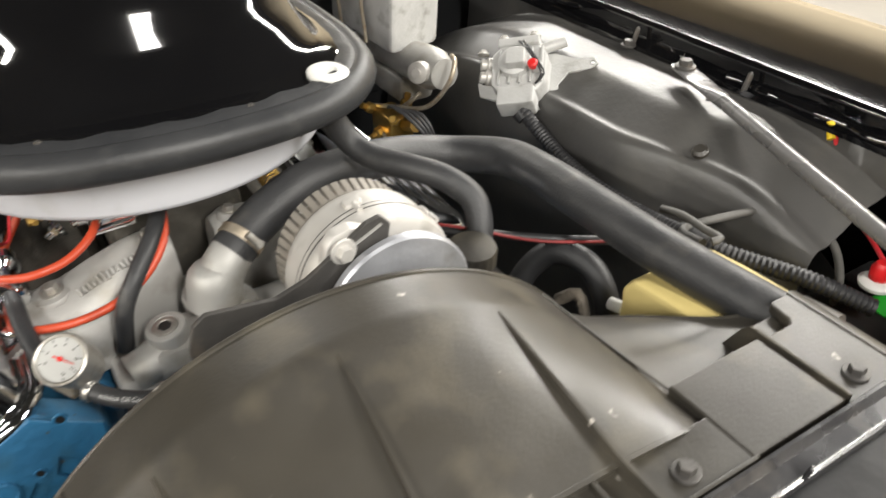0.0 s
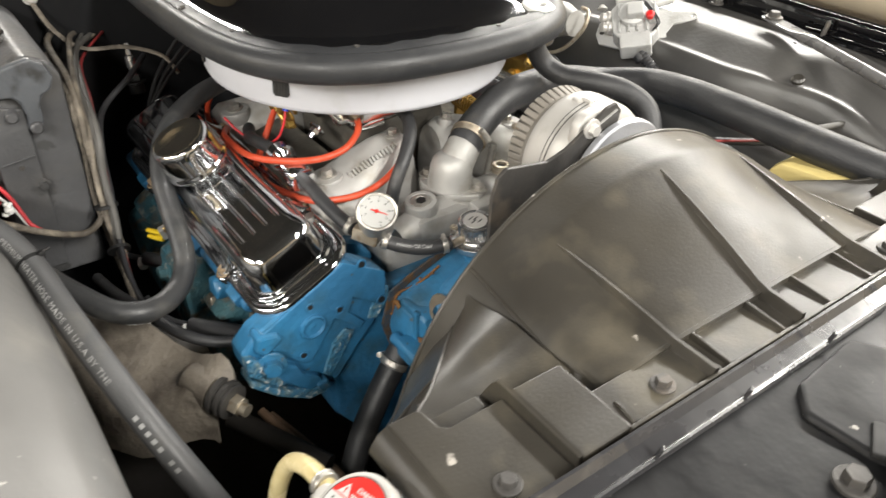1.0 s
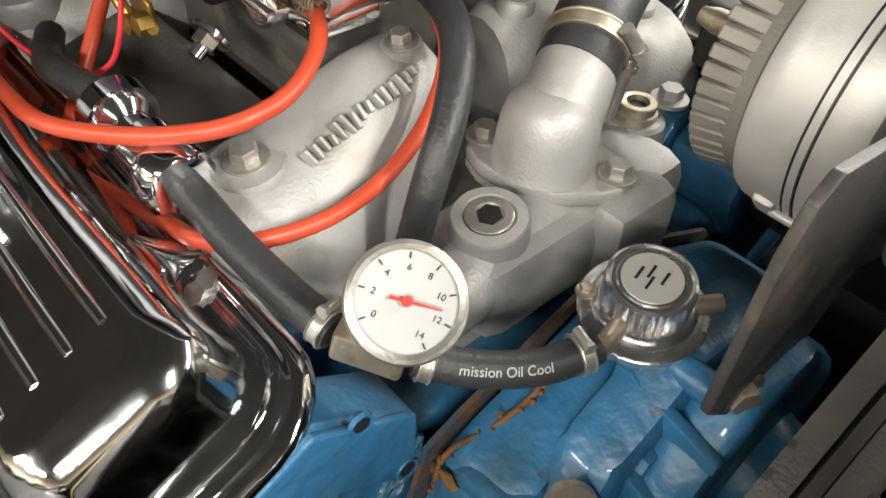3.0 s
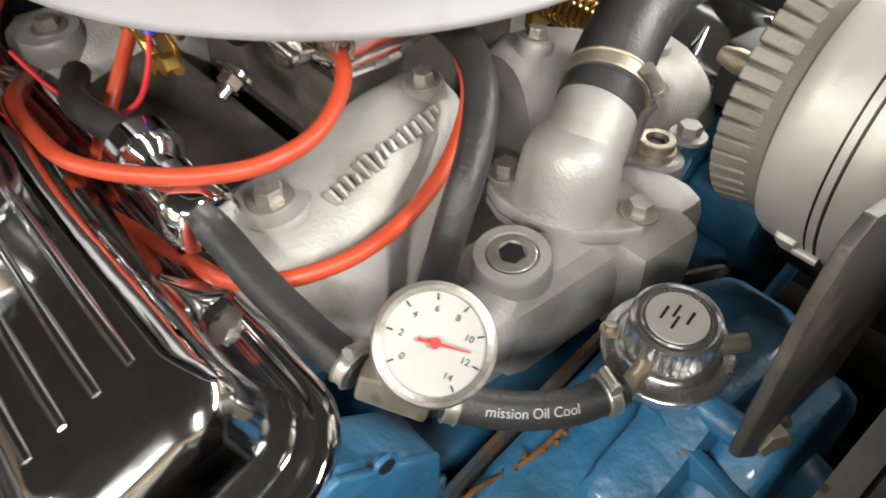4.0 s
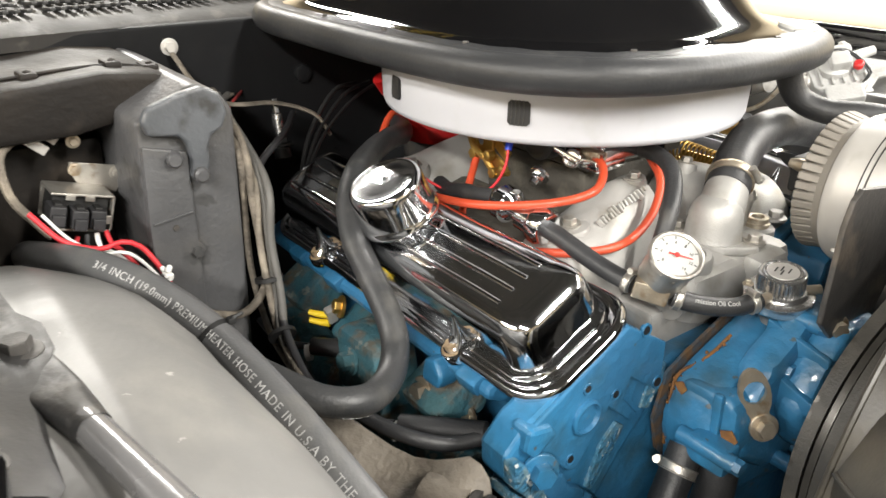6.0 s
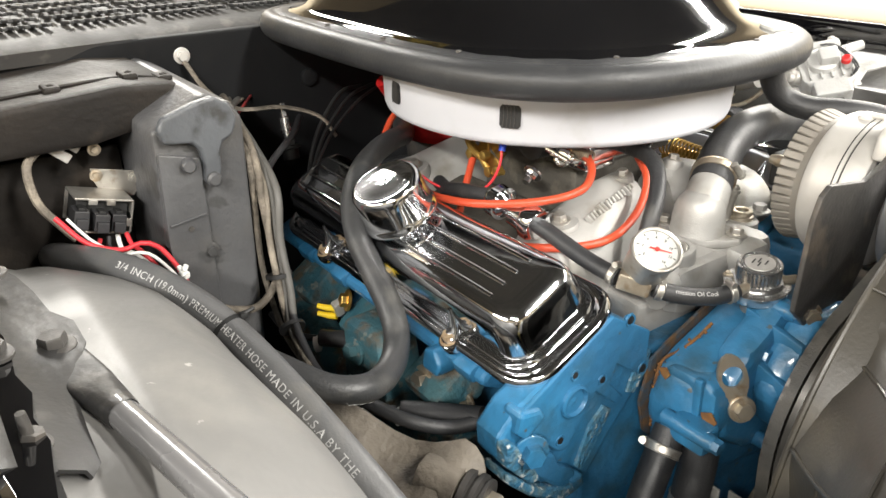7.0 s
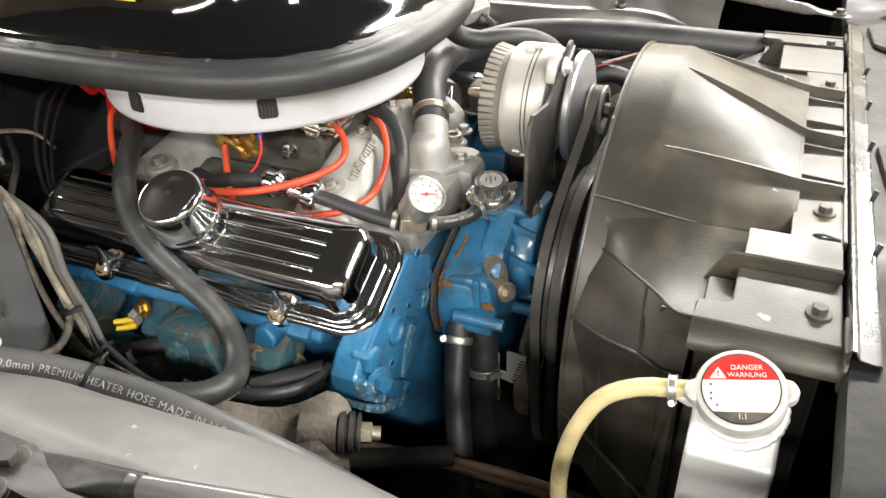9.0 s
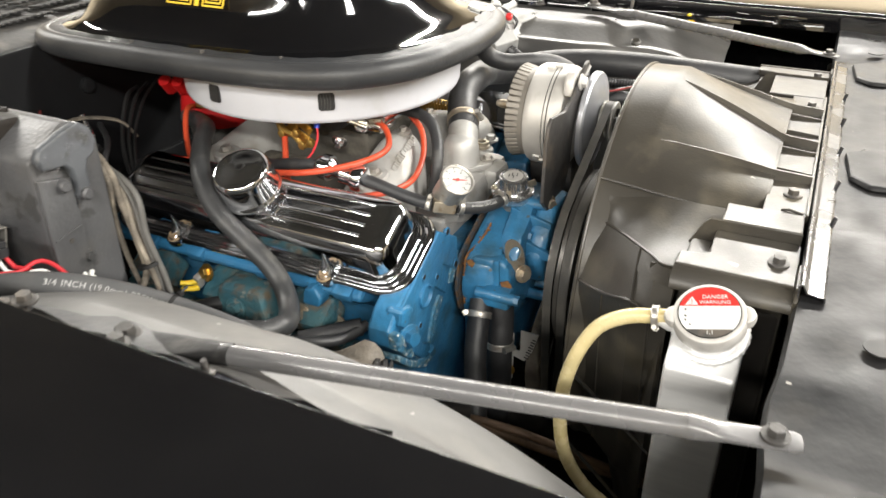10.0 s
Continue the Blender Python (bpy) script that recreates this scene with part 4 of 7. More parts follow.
# breather on the right cover
br = thing("crankcase_breather", "chrome push-in breather with a flat-topped cap on the valve cover", "breather", tuple(on_cover(0.006, 0.0, 0.034)))
bd = Vector((0.0, -0.43, 0.90))
b0 = on_cover(0.006, -0.001, 0.034)
part("neck", turned([(0.030, -0.002), (0.031, 0.001), (0.0262, 0.003), (0.0255, 0.027), (0.029, 0.0295)], b0, bd, 36), POLISHED, br)
part("cap", turned([(0.028, 0.028), (0.035, 0.0265), (0.0368, 0.028), (0.0368, 0.031), (0.0355, 0.033), (0.0347, 0.036), (0.0343, 0.052), (0.0340, 0.0605), (0.0334, 0.0640), (0.0320, 0.0664), (0.0300, 0.0676), (0.0285, 0.0678), (0.0275, 0.0672), (0.018, 0.0676), (0.009, 0.068), (0.0, 0.0682)], b0, bd, 56), CHROME, br, "flat-topped chrome cap", 60.0)
for i in range(7):
    a = i * 0.9
    part("vent_hole", turned([(0.0024, 0), (0.0024, 0.0008)], b0 + Vector((0.0256 * math.cos(a), 0.0256 * math.sin(a), 0.012 + 0.0082 * math.sin(a))), (math.cos(a), math.sin(a), 0), 10), INK, br)

# intake manifold, all bare aluminium; its middle coloured dark for the air cleaner's shade
im = thing("intake_manifold", "bare cast aluminium intake manifold between the heads", "intake manifold", (-0.06, 0.0, 0.79))
part("valley_cover", box(-0.08, 0, 0.79, 0.36, 0.21, 0.04, 0.008), ALU, im)
part("plenum", box(-0.10, 0.0, 0.85, 0.15, 0.13, 0.09, 0.012), SHADED_ALU, im)
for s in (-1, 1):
    part("valley_flange", box(-0.10, s * 0.118, 0.822, 0.20, 0.085, 0.05, 0.012, Euler((s * radians(-18), 0, 0)).to_matrix()), SHADED_ALU, im)
part("carburettor_pad", box(-0.09, 0.0, 0.898, 0.13, 0.125, 0.012, 0.003), SHADED_ALU, im)


def runner(x, s, reach):
    """A broad flat-topped runner from the head flange up to the plenum."""
    rows = []
    for y, up, w in ((0.162, -0.030, 0.036), (0.158, -0.008, 0.041), (0.150, 0.0, 0.043), (0.12, 0.004, 0.043), (0.09, 0.014, 0.041), (0.06, 0.023, 0.037), (0.035, 0.026, 0.033), (0.02, 0.018, 0.028)):
        top = 0.866 + up
        cx = x + reach * (0.15 - y)
        pr = []
        for k in range(17):
            c, h = math.cos(math.pi * (1 - k / 16)), math.sin(math.pi * k / 16)
            pr.append((w * math.copysign(abs(c) ** 0.72, c) * (1.04 if c > 0 else 1.0), 0.80 + (top + 0.0015 - 0.80 - 0.010 * max(0.0, c)) * h ** 0.62))
        rows.append([(cx + a, s * y, z) for a, z in pr])
    bm = loft(rows)
    bm.verts.ensure_lookup_table()
    bm.faces.new(bm.verts[:17]), bm.faces.new(bm.verts[-17:])
    return bm


for s in (-1, 1):
    for x, reach in ((0.022, -0.12), (-0.215, 0.15)):
        part("runner", runner(x, s, reach), ALU, im, "", 55.0)
    for x, y, z in ((0.018, 0.128, 0.866), (-0.20, 0.142, 0.864), (0.0115, 0.038, 0.8895)):
        big = y > 0.1
        boss = part("bolt_boss", turned([(0.0205 if big else 0.012, -0.045), (0.019 if big else 0.011, 0.0), (0.0175 if big else 0.010, 0.004), (0.010, 0.0045)], (x, s * y, z), (0, s * 0.15, 1), 24), ALU, im)
        part("bolt", hexbolt((x, s * y, z + 0.004), (0, s * 0.15, 1), 0.0068 if big else 0.0055), ZINC, boss)
    part("flange", box(-0.09, s * 0.152, 0.822, 0.30, 0.03, 0.022, 0.005, Euler((s * radians(38), 0, 0)).to_matrix()), ALU, im)
    part("flange_bolt", hexbolt((0.045, s * 0.163, 0.838), (0, s * 0.5, 0.85), 0.0065), ZINC, im)
# raised cast script along the front runner (a maker's mark: plain bars)
random.seed(11)
for i in range(15):
    k = i / 14
    q = Vector((0.036, -0.108, 0.8725)) * (1 - k) + Vector((0.029, -0.046, 0.8890)) * k
    part("cast_mark", box(q.x + random.uniform(-0.0015, 0.0015), q.y, q.z, 0.011 * random.uniform(0.45, 1.0), 0.0026, 0.0050, 0.0011, Euler((0.1, 0.75, 0.35 + random.uniform(-0.25, 0.25))).to_matrix()), ALU, im)
# coolant crossover and thermostat housing in front
part("crossover", join(box(0.09, 0.0, 0.815, 0.058, 0.15, 0.052, 0.016), tube([(0.100, -0.092, 0.818), (0.098, -0.075, 0.821), (0.094, -0.045, 0.824), (0.09, 0.03, 0.82)], (0.017, 0.025), 20), turned([(0.02, -0.03), (0.0185, 0.0), (0.016, 0.0015)], (0.093, -0.053, 0.841), (0.05, -0.15, 1), 26)), ALU, im)
part("crossover_boss", turned([(0.019, -0.02), (0.0185, 0.006), (0.0172, 0.0085), (0.0125, 0.009), (0.0118, 0.0075)], (0.093, -0.053, 0.8425), (0.05, -0.15, 1), 32), ALU, im)
plug_ob = part("crossover_plug", turned([(0.0112, 0.004), (0.0112, 0.0088), (0.0102, 0.0096), (0.0068, 0.0096), (0.0062, 0.0086), (0.0, 0.0086)], (0.093, -0.053, 0.8425), (0.05, -0.15, 1), 28), ZINC, im, "zinc socket plug")
part("hex_socket", turned([(0.0060, 0.0), (0.0060, 0.0006)], Vector((0.093, -0.053, 0.8425)) + Vector((0.05, -0.15, 1)).normalized() * 0.0087, (0.05, -0.15, 1), 6), INK, plug_ob)
part("right_outlet", join(box(0.118, 0.02, 0.815, 0.03, 0.05, 0.06, 0.012)), ALU, im)
th = thing("thermostat_housing", "cast aluminium thermostat water neck", "thermostat housing", (0.078, 0.0, 0.84))
TF = Matrix.Translation((0.079, 0.0, 0.8415)) @ Matrix.Rotation(radians(24), 4, "Z")
NECK_FLANGE = [(-0.040, -0.010), (-0.030, -0.020), (-0.014, -0.0265), (0.012, -0.0265), (0.028, -0.018), (0.040, -0.009), (0.040, 0.010), (0.028, 0.019), (0.012, 0.027), (-0.014, 0.027), (-0.030, 0.020), (-0.040, 0.010)]
part("flange", prism(NECK_FLANGE, 0.009, TF, 0.0025), ALU, th)
part("gasket", prism([(x * 0.985, y * 0.985) for x, y in NECK_FLANGE], 0.004, TF @ Matrix.Translation((0, 0, -0.004))), ALU, th)
part("neck", join(turned([(0.0262, 0.0), (0.0252, 0.004), (0.0246, 0.014), (0.0236, 0.023), (0.021, 0.031), (0.0165, 0.0365), (0.009, 0.039), (0.0, 0.0395)], (0.079, -0.004, 0.849), (-0.03, 0.06, 1), 36), tube([(0.078, 0.001, 0.863), (0.0765, 0.007, 0.8755), (0.072, 0.018, 0.8855), (0.067, 0.028, 0.891)], (0.0215, 0.0192), 28, 0.004)), ALU, th, "", 70.0)
for x, y in ((0.034, 0.0), (-0.034, 0.0)):
    q = TF @ Vector((x, y, 0.009))
    part("bolt", hexbolt(q, (0, 0, 1), 0.0062), ZINC, th)
sender = thing("coolant_fitting", "zinc socket plug and hex bolt on the crossover", "fitting", (0.08, 0.06, 0.83))
part("boss", turned([(0.0185, -0.03), (0.0172, -0.002), (0.0150, 0.0)], (0.0745, 0.076, 0.840), (0, 0, 1), 26), ALU, sender)
part("plug_ring", turned([(0.0118, 0.0), (0.0118, 0.0035), (0.0105, 0.0045), (0.0105, 0.0085), (0.0098, 0.0092), (0.0064, 0.0092), (0.0060, 0.0055), (0.0, 0.0055)], (0.0745, 0.076, 0.840), (0, 0, 1), 30), STEEL, sender, "gold-tinged socket plug")
part("socket", turned([(0.0058, 0.0), (0.0058, 0.0006)], (0.0745, 0.076, 0.8457), (0, 0, 1), 6), INK, sender)
part("second_bolt", hexbolt((0.079, 0.100, 0.843), (0, 0, 1), 0.0070), ALU, sender)
part("sensor_stem", join(turned([(0.0046, -0.03), (0.0046, 0.006), (0.0032, 0.008)], (0.068, 0.066, 0.868), (0.1, 0.1, 1), 12), turned([(0.0062, 0.0), (0.0062, 0.004)], (0.068, 0.066, 0.868), (0.1, 0.1, 1), 6)), ZINC, sender)
rs = thing("return_spring", "gold zinc throttle return spring beside the intake", "spring", (-0.02, 0.1, 0.88))
part("coil", tube([(-0.050 + 0.062 * k / 119, 0.10 + 0.0105 * math.cos(k * 0.66), 0.8845 - 0.004 * k / 119 + 0.0105 * math.sin(k * 0.66)) for k in range(120)], 0.0011, 6, 0.004), BRASS, rs, "open wire coil")
part("bracket", join(box(-0.018, 0.112, 0.872, 0.060, 0.004, 0.018, 0.001), box(-0.044, 0.104, 0.868, 0.006, 0.020, 0.014, 0.001)), BRASS, rs, "gold zinc lever")

# carburettor under the air cleaner
cb = thing("carburettor", "gold and silver four-barrel carburettor under the air cleaner", "carburettor", (-0.09, 0.0, 0.905))
# base takes the same aluminium with the pan's shade coloured in
part("base", box(-0.09, 0, 0.903, 0.14, 0.14, 0.016, 0.003), SHADED_ALU, cb)
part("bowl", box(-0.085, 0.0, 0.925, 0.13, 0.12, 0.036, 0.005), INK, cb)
part("throttle_plate", prism([(-0.128, 0.892), (-0.135, 0.915), (-0.12, 0.932), (-0.10, 0.922), (-0.098, 0.905), (-0.082, 0.898), (-0.08, 0.886), (-0.095, 0.882), (-0.108, 0.893)], 0.003, at_y(-0.118), 0.001, [(-0.118, 0.912, 0.005)]), BRASS, cb, "gold zinc throttle lever")
part("throttle_rod", tube([(-0.13, -0.124, 0.925), (-0.115, -0.128, 0.908), (-0.10, -0.126, 0.90), (-0.088, -0.124, 0.888), (-0.07, -0.122, 0.892)], 0.0032, 8), BRASS, cb)
part("cam_link", box(-0.10, -0.112, 0.915, 0.045, 0.004, 0.012, 0.001, Euler((0, 0.6, 0)).to_matrix()), BRASS, cb)
for x, z in ((-0.128, 0.926), (-0.118, 0.9), (-0.088, 0.888), (-0.096, 0.903), (-0.075, 0.893)):
    part("linkage_nut", turned([(0.0055, 0), (0.0055, 0.007), (0.003, 0.008)], (x, -0.121, z), (0, -1, 0), 6), BRASS, cb)
part("choke", turned([(0.02, 0), (0.02, 0.016), (0.013, 0.02)], (-0.055, -0.085, 0.925), (0, -1, 0), 24), INK, cb, "black electric choke housing")
part("fuel_bowl", join(box(-0.022, -0.03, 0.920, 0.05, 0.09, 0.024, 0.004), box(-0.012, -0.062, 0.908, 0.03, 0.04, 0.012, 0.003)), CHROME, cb)
part("accelerator_pump", join(turned([(0.009, 0.0), (0.009, 0.008), (0.006, 0.010)], (-0.022, -0.084, 0.912), (0.3, -1, 0.2), 20), box(-0.03, -0.095, 0.918, 0.04, 0.006, 0.006, 0.002, Euler((0, 0.3, 0.2)).to_matrix())), POLISHED, cb)
part("screw", join(hexbolt((-0.045, -0.105, 0.894), (0.2, -1, -0.6), 0.0065), turned([(0.004, 0), (0.004, 0.016)], (-0.045, -0.103, 0.896), (0.2, -1, -0.6), 10)), CHROME, cb)
part("spring", tube([(-0.02 + 0.0004 * i, -0.075 + 0.004 * math.cos(i), 0.918 + 0.004 * math.sin(i)) for i in range(60)], 0.001, 5, 0.004), STEEL, cb)

# water pump and timing cover
wp = thing("water_pump", "blue painted water pump and timing cover on the engine front", "water pump", (0.18, 0, 0.65))
COVER = [(-0.118, 0.775), (-0.128, 0.735), (-0.118, 0.70), (-0.08, 0.66), (0.05, 0.63), (0.10, 0.69), (0.112, 0.76), (0.085, 0.79), (0.03, 0.815), (-0.02, 0.815), (-0.06, 0.800), (-0.098, 0.785)]
part("timing_cover", prism(COVER, 0.05, at_x(0.132), 0.012), BLUE, wp)
part("lower_cover", prism([(-0.12, 0.72), (-0.10, 0.56), (0.10, 0.56), (0.12, 0.72)], 0.04, at_x(0.132), 0.01), BLUE, wp)
part("pump_body", prism([(-0.110, 0.752), (-0.105, 0.722), (-0.06, 0.69), (0.05, 0.69), (0.09, 0.76), (0.06, 0.80), (0.025, 0.828), (-0.035, 0.832), (-0.058, 0.812), (-0.08, 0.80), (-0.095, 0.78)], 0.032, at_x(0.168), 0.010), BLUE, wp)
part("pump_nose", prism([(-0.075, 0.765), (-0.06, 0.725), (0.06, 0.72), (0.07, 0.78), (0.02, 0.826), (-0.03, 0.826), (-0.055, 0.80)], 0.03, at_x(0.196), 0.010), BLUE, wp)
part("side_housing", prism([(0.138, 0.772), (0.150, 0.778), (0.188, 0.780), (0.196, 0.770), (0.200, 0.738), (0.190, 0.718), (0.160, 0.708), (0.139, 0.712)], 0.06, at_y(-0.118), 0.008), BLUE, wp, "bulging pump inlet housing")
part("rear_gasket", prism([(y * 1.012 - 0.001, 0.74 + (z - 0.74) * 1.015) for y, z in COVER], 0.003, at_x(0.129)), GASKET, wp, "rust-stained gasket line")
for x0, x1, y, z in ((0.156, 0.196, -0.0595, 0.790), (0.160, 0.2085, -0.132, 0.739), (0.17, 0.205, -0.035, 0.824), (0.175, 0.222, -0.02, 0.70), (0.190, 0.224, -0.048, 0.700)):
    part("bolt_boss", turned([(0.0072, 0), (0.0072, x1 - x0), (0.0062, x1 - x0 + 0.002)], (x0, y, z), (1, 0, 0), 18), BLUE, wp)
    part("bolt", hexbolt((x1, y, z), (1, 0, 0), 0.0066, False), BLUE, wp)
part("rib", prism([(0.19, 0.79), (0.235, 0.775), (0.235, 0.765), (0.19, 0.765)], 0.008, at_y(-0.07), 0.002), BLUE, wp)
part("rib", prism([(0.17, 0.822), (0.225, 0.808), (0.225, 0.80), (0.17, 0.80)], 0.007, at_y(-0.052), 0.002), BLUE, wp)
part("outlet", tube([(0.166, -0.105, 0.745), (0.165, -0.118, 0.733), (0.166, -0.134, 0.713)], 0.0125, 18), BLUE, wp)
part("housing_rib", prism([(0.176, 0.781), (0.184, 0.781), (0.186, 0.727), (0.178, 0.727)], 0.006, at_y(-0.1215), 0.002), BLUE, wp)
part("housing_foot", box(0.186, -0.126, 0.735, 0.036, 0.022, 0.024, 0.004), BLUE, wp)
for px, py, pz, sc in ((0.196, -0.1195, 0.752, 0.8), (0.150, -0.1195, 0.772, 0.6), (0.146, -0.1195, 0.742, 0.5)):
    part("rust_spot", prism([(0.0, 0.0), (0.012 * sc, 0.006 * sc), (0.02 * sc, -0.002), (0.014 * sc, -0.014 * sc), (0.004, -0.010 * sc)], 0.0012, Matrix.Translation((px - 0.01, py, pz)) @ Matrix.Rotation(radians(90), 4, "X")), RUST, wp)
part("rust_line", tube([(0.1375, -0.1185, 0.708), (0.1375, -0.1200, 0.735), (0.1375, -0.1185, 0.765), (0.139, -0.112, 0.778), (0.144, -0.098, 0.783), (0.149, -0.084, 0.793), (0.152, -0.070, 0.804)], 0.0014, 8, 0.004), RUST, wp, "rusty seam round the pump housing")
random.seed(33)
SEAM = [Vector(q) for q in ((0.1375, -0.1195, 0.712), (0.1375, -0.1200, 0.745), (0.1375, -0.1185, 0.772), (0.145, -0.095, 0.785), (0.151, -0.074, 0.802))]
for k in range(22):
    q = 3.98 * k / 21
    c = SEAM[int(q)].lerp(SEAM[int(q) + 1], q - int(q)) + Vector((random.uniform(-0.002, 0.003), random.uniform(-0.002, 0.0), random.uniform(-0.003, 0.003)))
    r = random.uniform(0.0007, 0.0019)
    part("rust_scab", turned([(r, -0.001), (r * 0.9, 0.0012), (r * 0.4, 0.0018)], c, (0.5, -0.8, random.uniform(0, 0.6)), 7), RUST, wp, "flaky rust along the seam")
part("pump_snout", turned([(0.035, 0), (0.03, 0.02), (0.022, 0.05)], (0.215, 0.0, 0.755), (1, 0, 0), 28), BLUE, wp)
eye = thing("lifting_eye", "worn steel lifting eye bolted to the water pump", "lifting eye", (0.198, -0.098, 0.765))
m_eye = Matrix.Translation((0.1968, -0.0943, 0.7712)) @ axes((0.82, -0.54, 0.2)) @ Matrix.Rotation(radians(16), 4, "Z") @ Matrix.Diagonal((0.84, 0.84, 0.8, 1))
ring_out = [(0.0175 * math.cos(a) * 0.85, 0.012 + 0.026 * math.sin(a)) for a in np.linspace(-0.9, math.pi + 0.9, 15)]
eye_bm = prism(ring_out + [(-0.009, -0.022), (-0.003, -0.031), (0.006, -0.031), (0.010, -0.022)], 0.0045, m_eye, 0.0, [(0.0, 0.014, 0.0112)])
part("plate", eye_bm, STEEL, eye)
part("bolt", hexbolt(m_eye @ Vector((0.001, -0.022, 0.0045)), (0.82, -0.54, 0.2), 0.0075), STEEL, eye)
tab_ob = part("timing_tab", join(prism([(0.205, 0.664), (0.230, 0.664), (0.222, 0.634), (0.212, 0.616), (0.190, 0.622), (0.192, 0.631), (0.205, 0.631)], 0.0022, at_y(-0.088), 0.0005), box(0.190, -0.084, 0.617, 0.010, 0.003, 0.075, 0.001)), ALU_BRIGHT, wp, "pale metal timing scale")
for i in range(8):
    part("scale_tick", box(0.2245 - 0.0014 * i, -0.0893, 0.655 - i * 0.0045, 0.0065 if i % 2 else 0.0045, 0.0008, 0.0013, 0, Euler((0, 0.2, 0)).to_matrix()), INK, tab_ob)
part("tab_bolt", hexbolt((0.190, -0.0865, 0.595), (0, -1, 0), 0.0055), BRASS, tab_ob)


# ---- pulleys and belts ----
def sheave(name, label, x, y, z, radius, grooves, material, width=0.013):
    ob = thing(name, label, "pulley", (x, y, z))
    prof = [(0.02, 0.0), (radius - 0.03, 0.0), (radius - 0.022, 0.006), (radius - 0.012, 0.001)]
    h = 0.001
    for g in range(grooves):
        prof += [(radius, h), (radius, h + 0.0025), (radius - 0.013, h + width * 0.42), (radius - 0.013, h + width * 0.58), (radius, h + width - 0.0025), (radius, h + width)]
        h += width
    prof += [(radius - 0.016, h), (radius - 0.03, h - 0.012), (0.035, h - 0.012), (0.03, h), (0.0, h)]
    part("rim", turned(prof, (x, y, z), (1, 0, 0), 56), material, ob)
    part("hub", turned([(0.034, 0), (0.034, 0.004), (0.024, 0.007), (0.012, 0.008)], (x + h - 0.002, y, z), (1, 0, 0), 28), DARKSTEEL, ob)
    for i in range(4):
        a = i * math.pi / 2 + 0.4
        part("bolt", hexbolt((x + h + 0.003, y + 0.026 * math.cos(a), z + 0.026 * math.sin(a)), (1, 0, 0), 0.006), STEEL, ob)
    return ob


sheave("water_pump_pulley", "black grooved water pump pulley", 0.240, 0.0, 0.742, 0.118, 2, PULLEY, 0.015)
sheave("crank_pulley", "black grooved crankshaft pulley", 0.243, 0.0, 0.585, 0.10, 2, PULLEY, 0.015)
bal = thing("harmonic_balancer", "tan-tinged steel harmonic balancer ring", "balancer", (0.213, 0, 0.615))
part("ring", turned([(0.06, 0), (0.083, 0.0), (0.085, 0.003), (0.085, 0.022), (0.083, 0.025), (0.06, 0.025)], (0.212, 0.0, 0.598), (1, 0, 0), 56), TANPAINT, bal)


def belt(name, label, x, wheels, width=0.0105):
    """A V belt round wheels given as (y, z, r), in turning order."""
    pts = []
    n = len(wheels)
    for i in range(n):
        y0, z0, r0 = wheels[i]
        yp, zp, rp = wheels[i - 1]
        yn, zn, rn = wheels[(i + 1) % n]

        def tangent(a, b):
            d = Vector((b[0] - a[0], b[1] - a[1]))
            base = math.atan2(d.y, d.x)
            return base - math.acos(max(-1, min(1, (a[2] - b[2]) / d.length)))
        a0 = tangent((yp, zp, rp), (y0, z0, r0))
        a1 = tangent((y0, z0, r0), (yn, zn, rn))
        while a1 < a0:
            a1 += 2 * math.pi
        for k in range(13):
            a = a0 + (a1 - a0) * k / 12
            pts.append((y0 + r0 * math.cos(a), z0 + r0 * math.sin(a), math.cos(a), math.sin(a)))
    rows = []
    for y, z, c, s in pts:
        rows.append([(x - width / 2, y + c * 0.001, z + s * 0.001), (x + width / 2, y + c * 0.001, z + s * 0.001), (x + width * 0.33, y - c * 0.009, z - s * 0.009), (x - width * 0.33, y - c * 0.009, z - s * 0.009)])
    rows.append(rows[0])
    return single(name, loft(rows, closed=True), BELT, label, "drive belt", "drive belts")


belt("drive_belt", "black rubber V belt to the alternator", 0.2462, [(0.0, 0.585, 0.099), (0.108, 0.893, 0.0270), (0.0, 0.742, 0.117)])
belt("drive_belt", "black rubber V belt round the pump pulley", 0.2645, [(0.0, 0.585, 0.099), (0.20, 0.80, 0.06), (0.0, 0.742, 0.117)])

# ---- alternator ----
al = thing("alternator", "silver finned alternator beside the engine front", "alternator", (0.17, 0.078, 0.84))
AC = (0.0, 0.108, 0.893)
rear = part("rear_case", turned([(0.03, 0.1155), (0.046, 0.1165), (0.0545, 0.1185), (0.0570, 0.1215), (0.0622, 0.1440), (0.0655, 0.1460), (0.0665, 0.1480)], AC, (1, 0, 0), 96), ALT_REAR, al, "pale grey finned rear housing", 30.0)
fin_mesh = None
for i in range(46):
    a = 2 * math.pi * i / 46
    if fin_mesh is None:
        fin = part("cooling_fin", box(0, 0, 0, 0.0265, 0.0050, 0.0070, 0.0009, None, 1), ALT_REAR, rear)
        fin_mesh = fin.data
    else:
        fin = new("cooling_fin", fin_mesh)
        fin.parent = rear
    fin.matrix_world = Matrix.Translation((AC[0] + 0.1325, AC[1] + 0.0592 * math.cos(a), AC[2] + 0.0592 * math.sin(a))) @ Matrix.Rotation(a, 4, "X") @ Matrix.Rotation(-0.23, 4, "Z")
part("middle_case", turned([(0.0625, 0.1450), (0.0662, 0.1465), (0.0680, 0.1500), (0.0688, 0.1560), (0.0690, 0.1735)], AC, (1, 0, 0), 96), ALU_BRIGHT, al, "bright smooth rear housing band", 30.0)
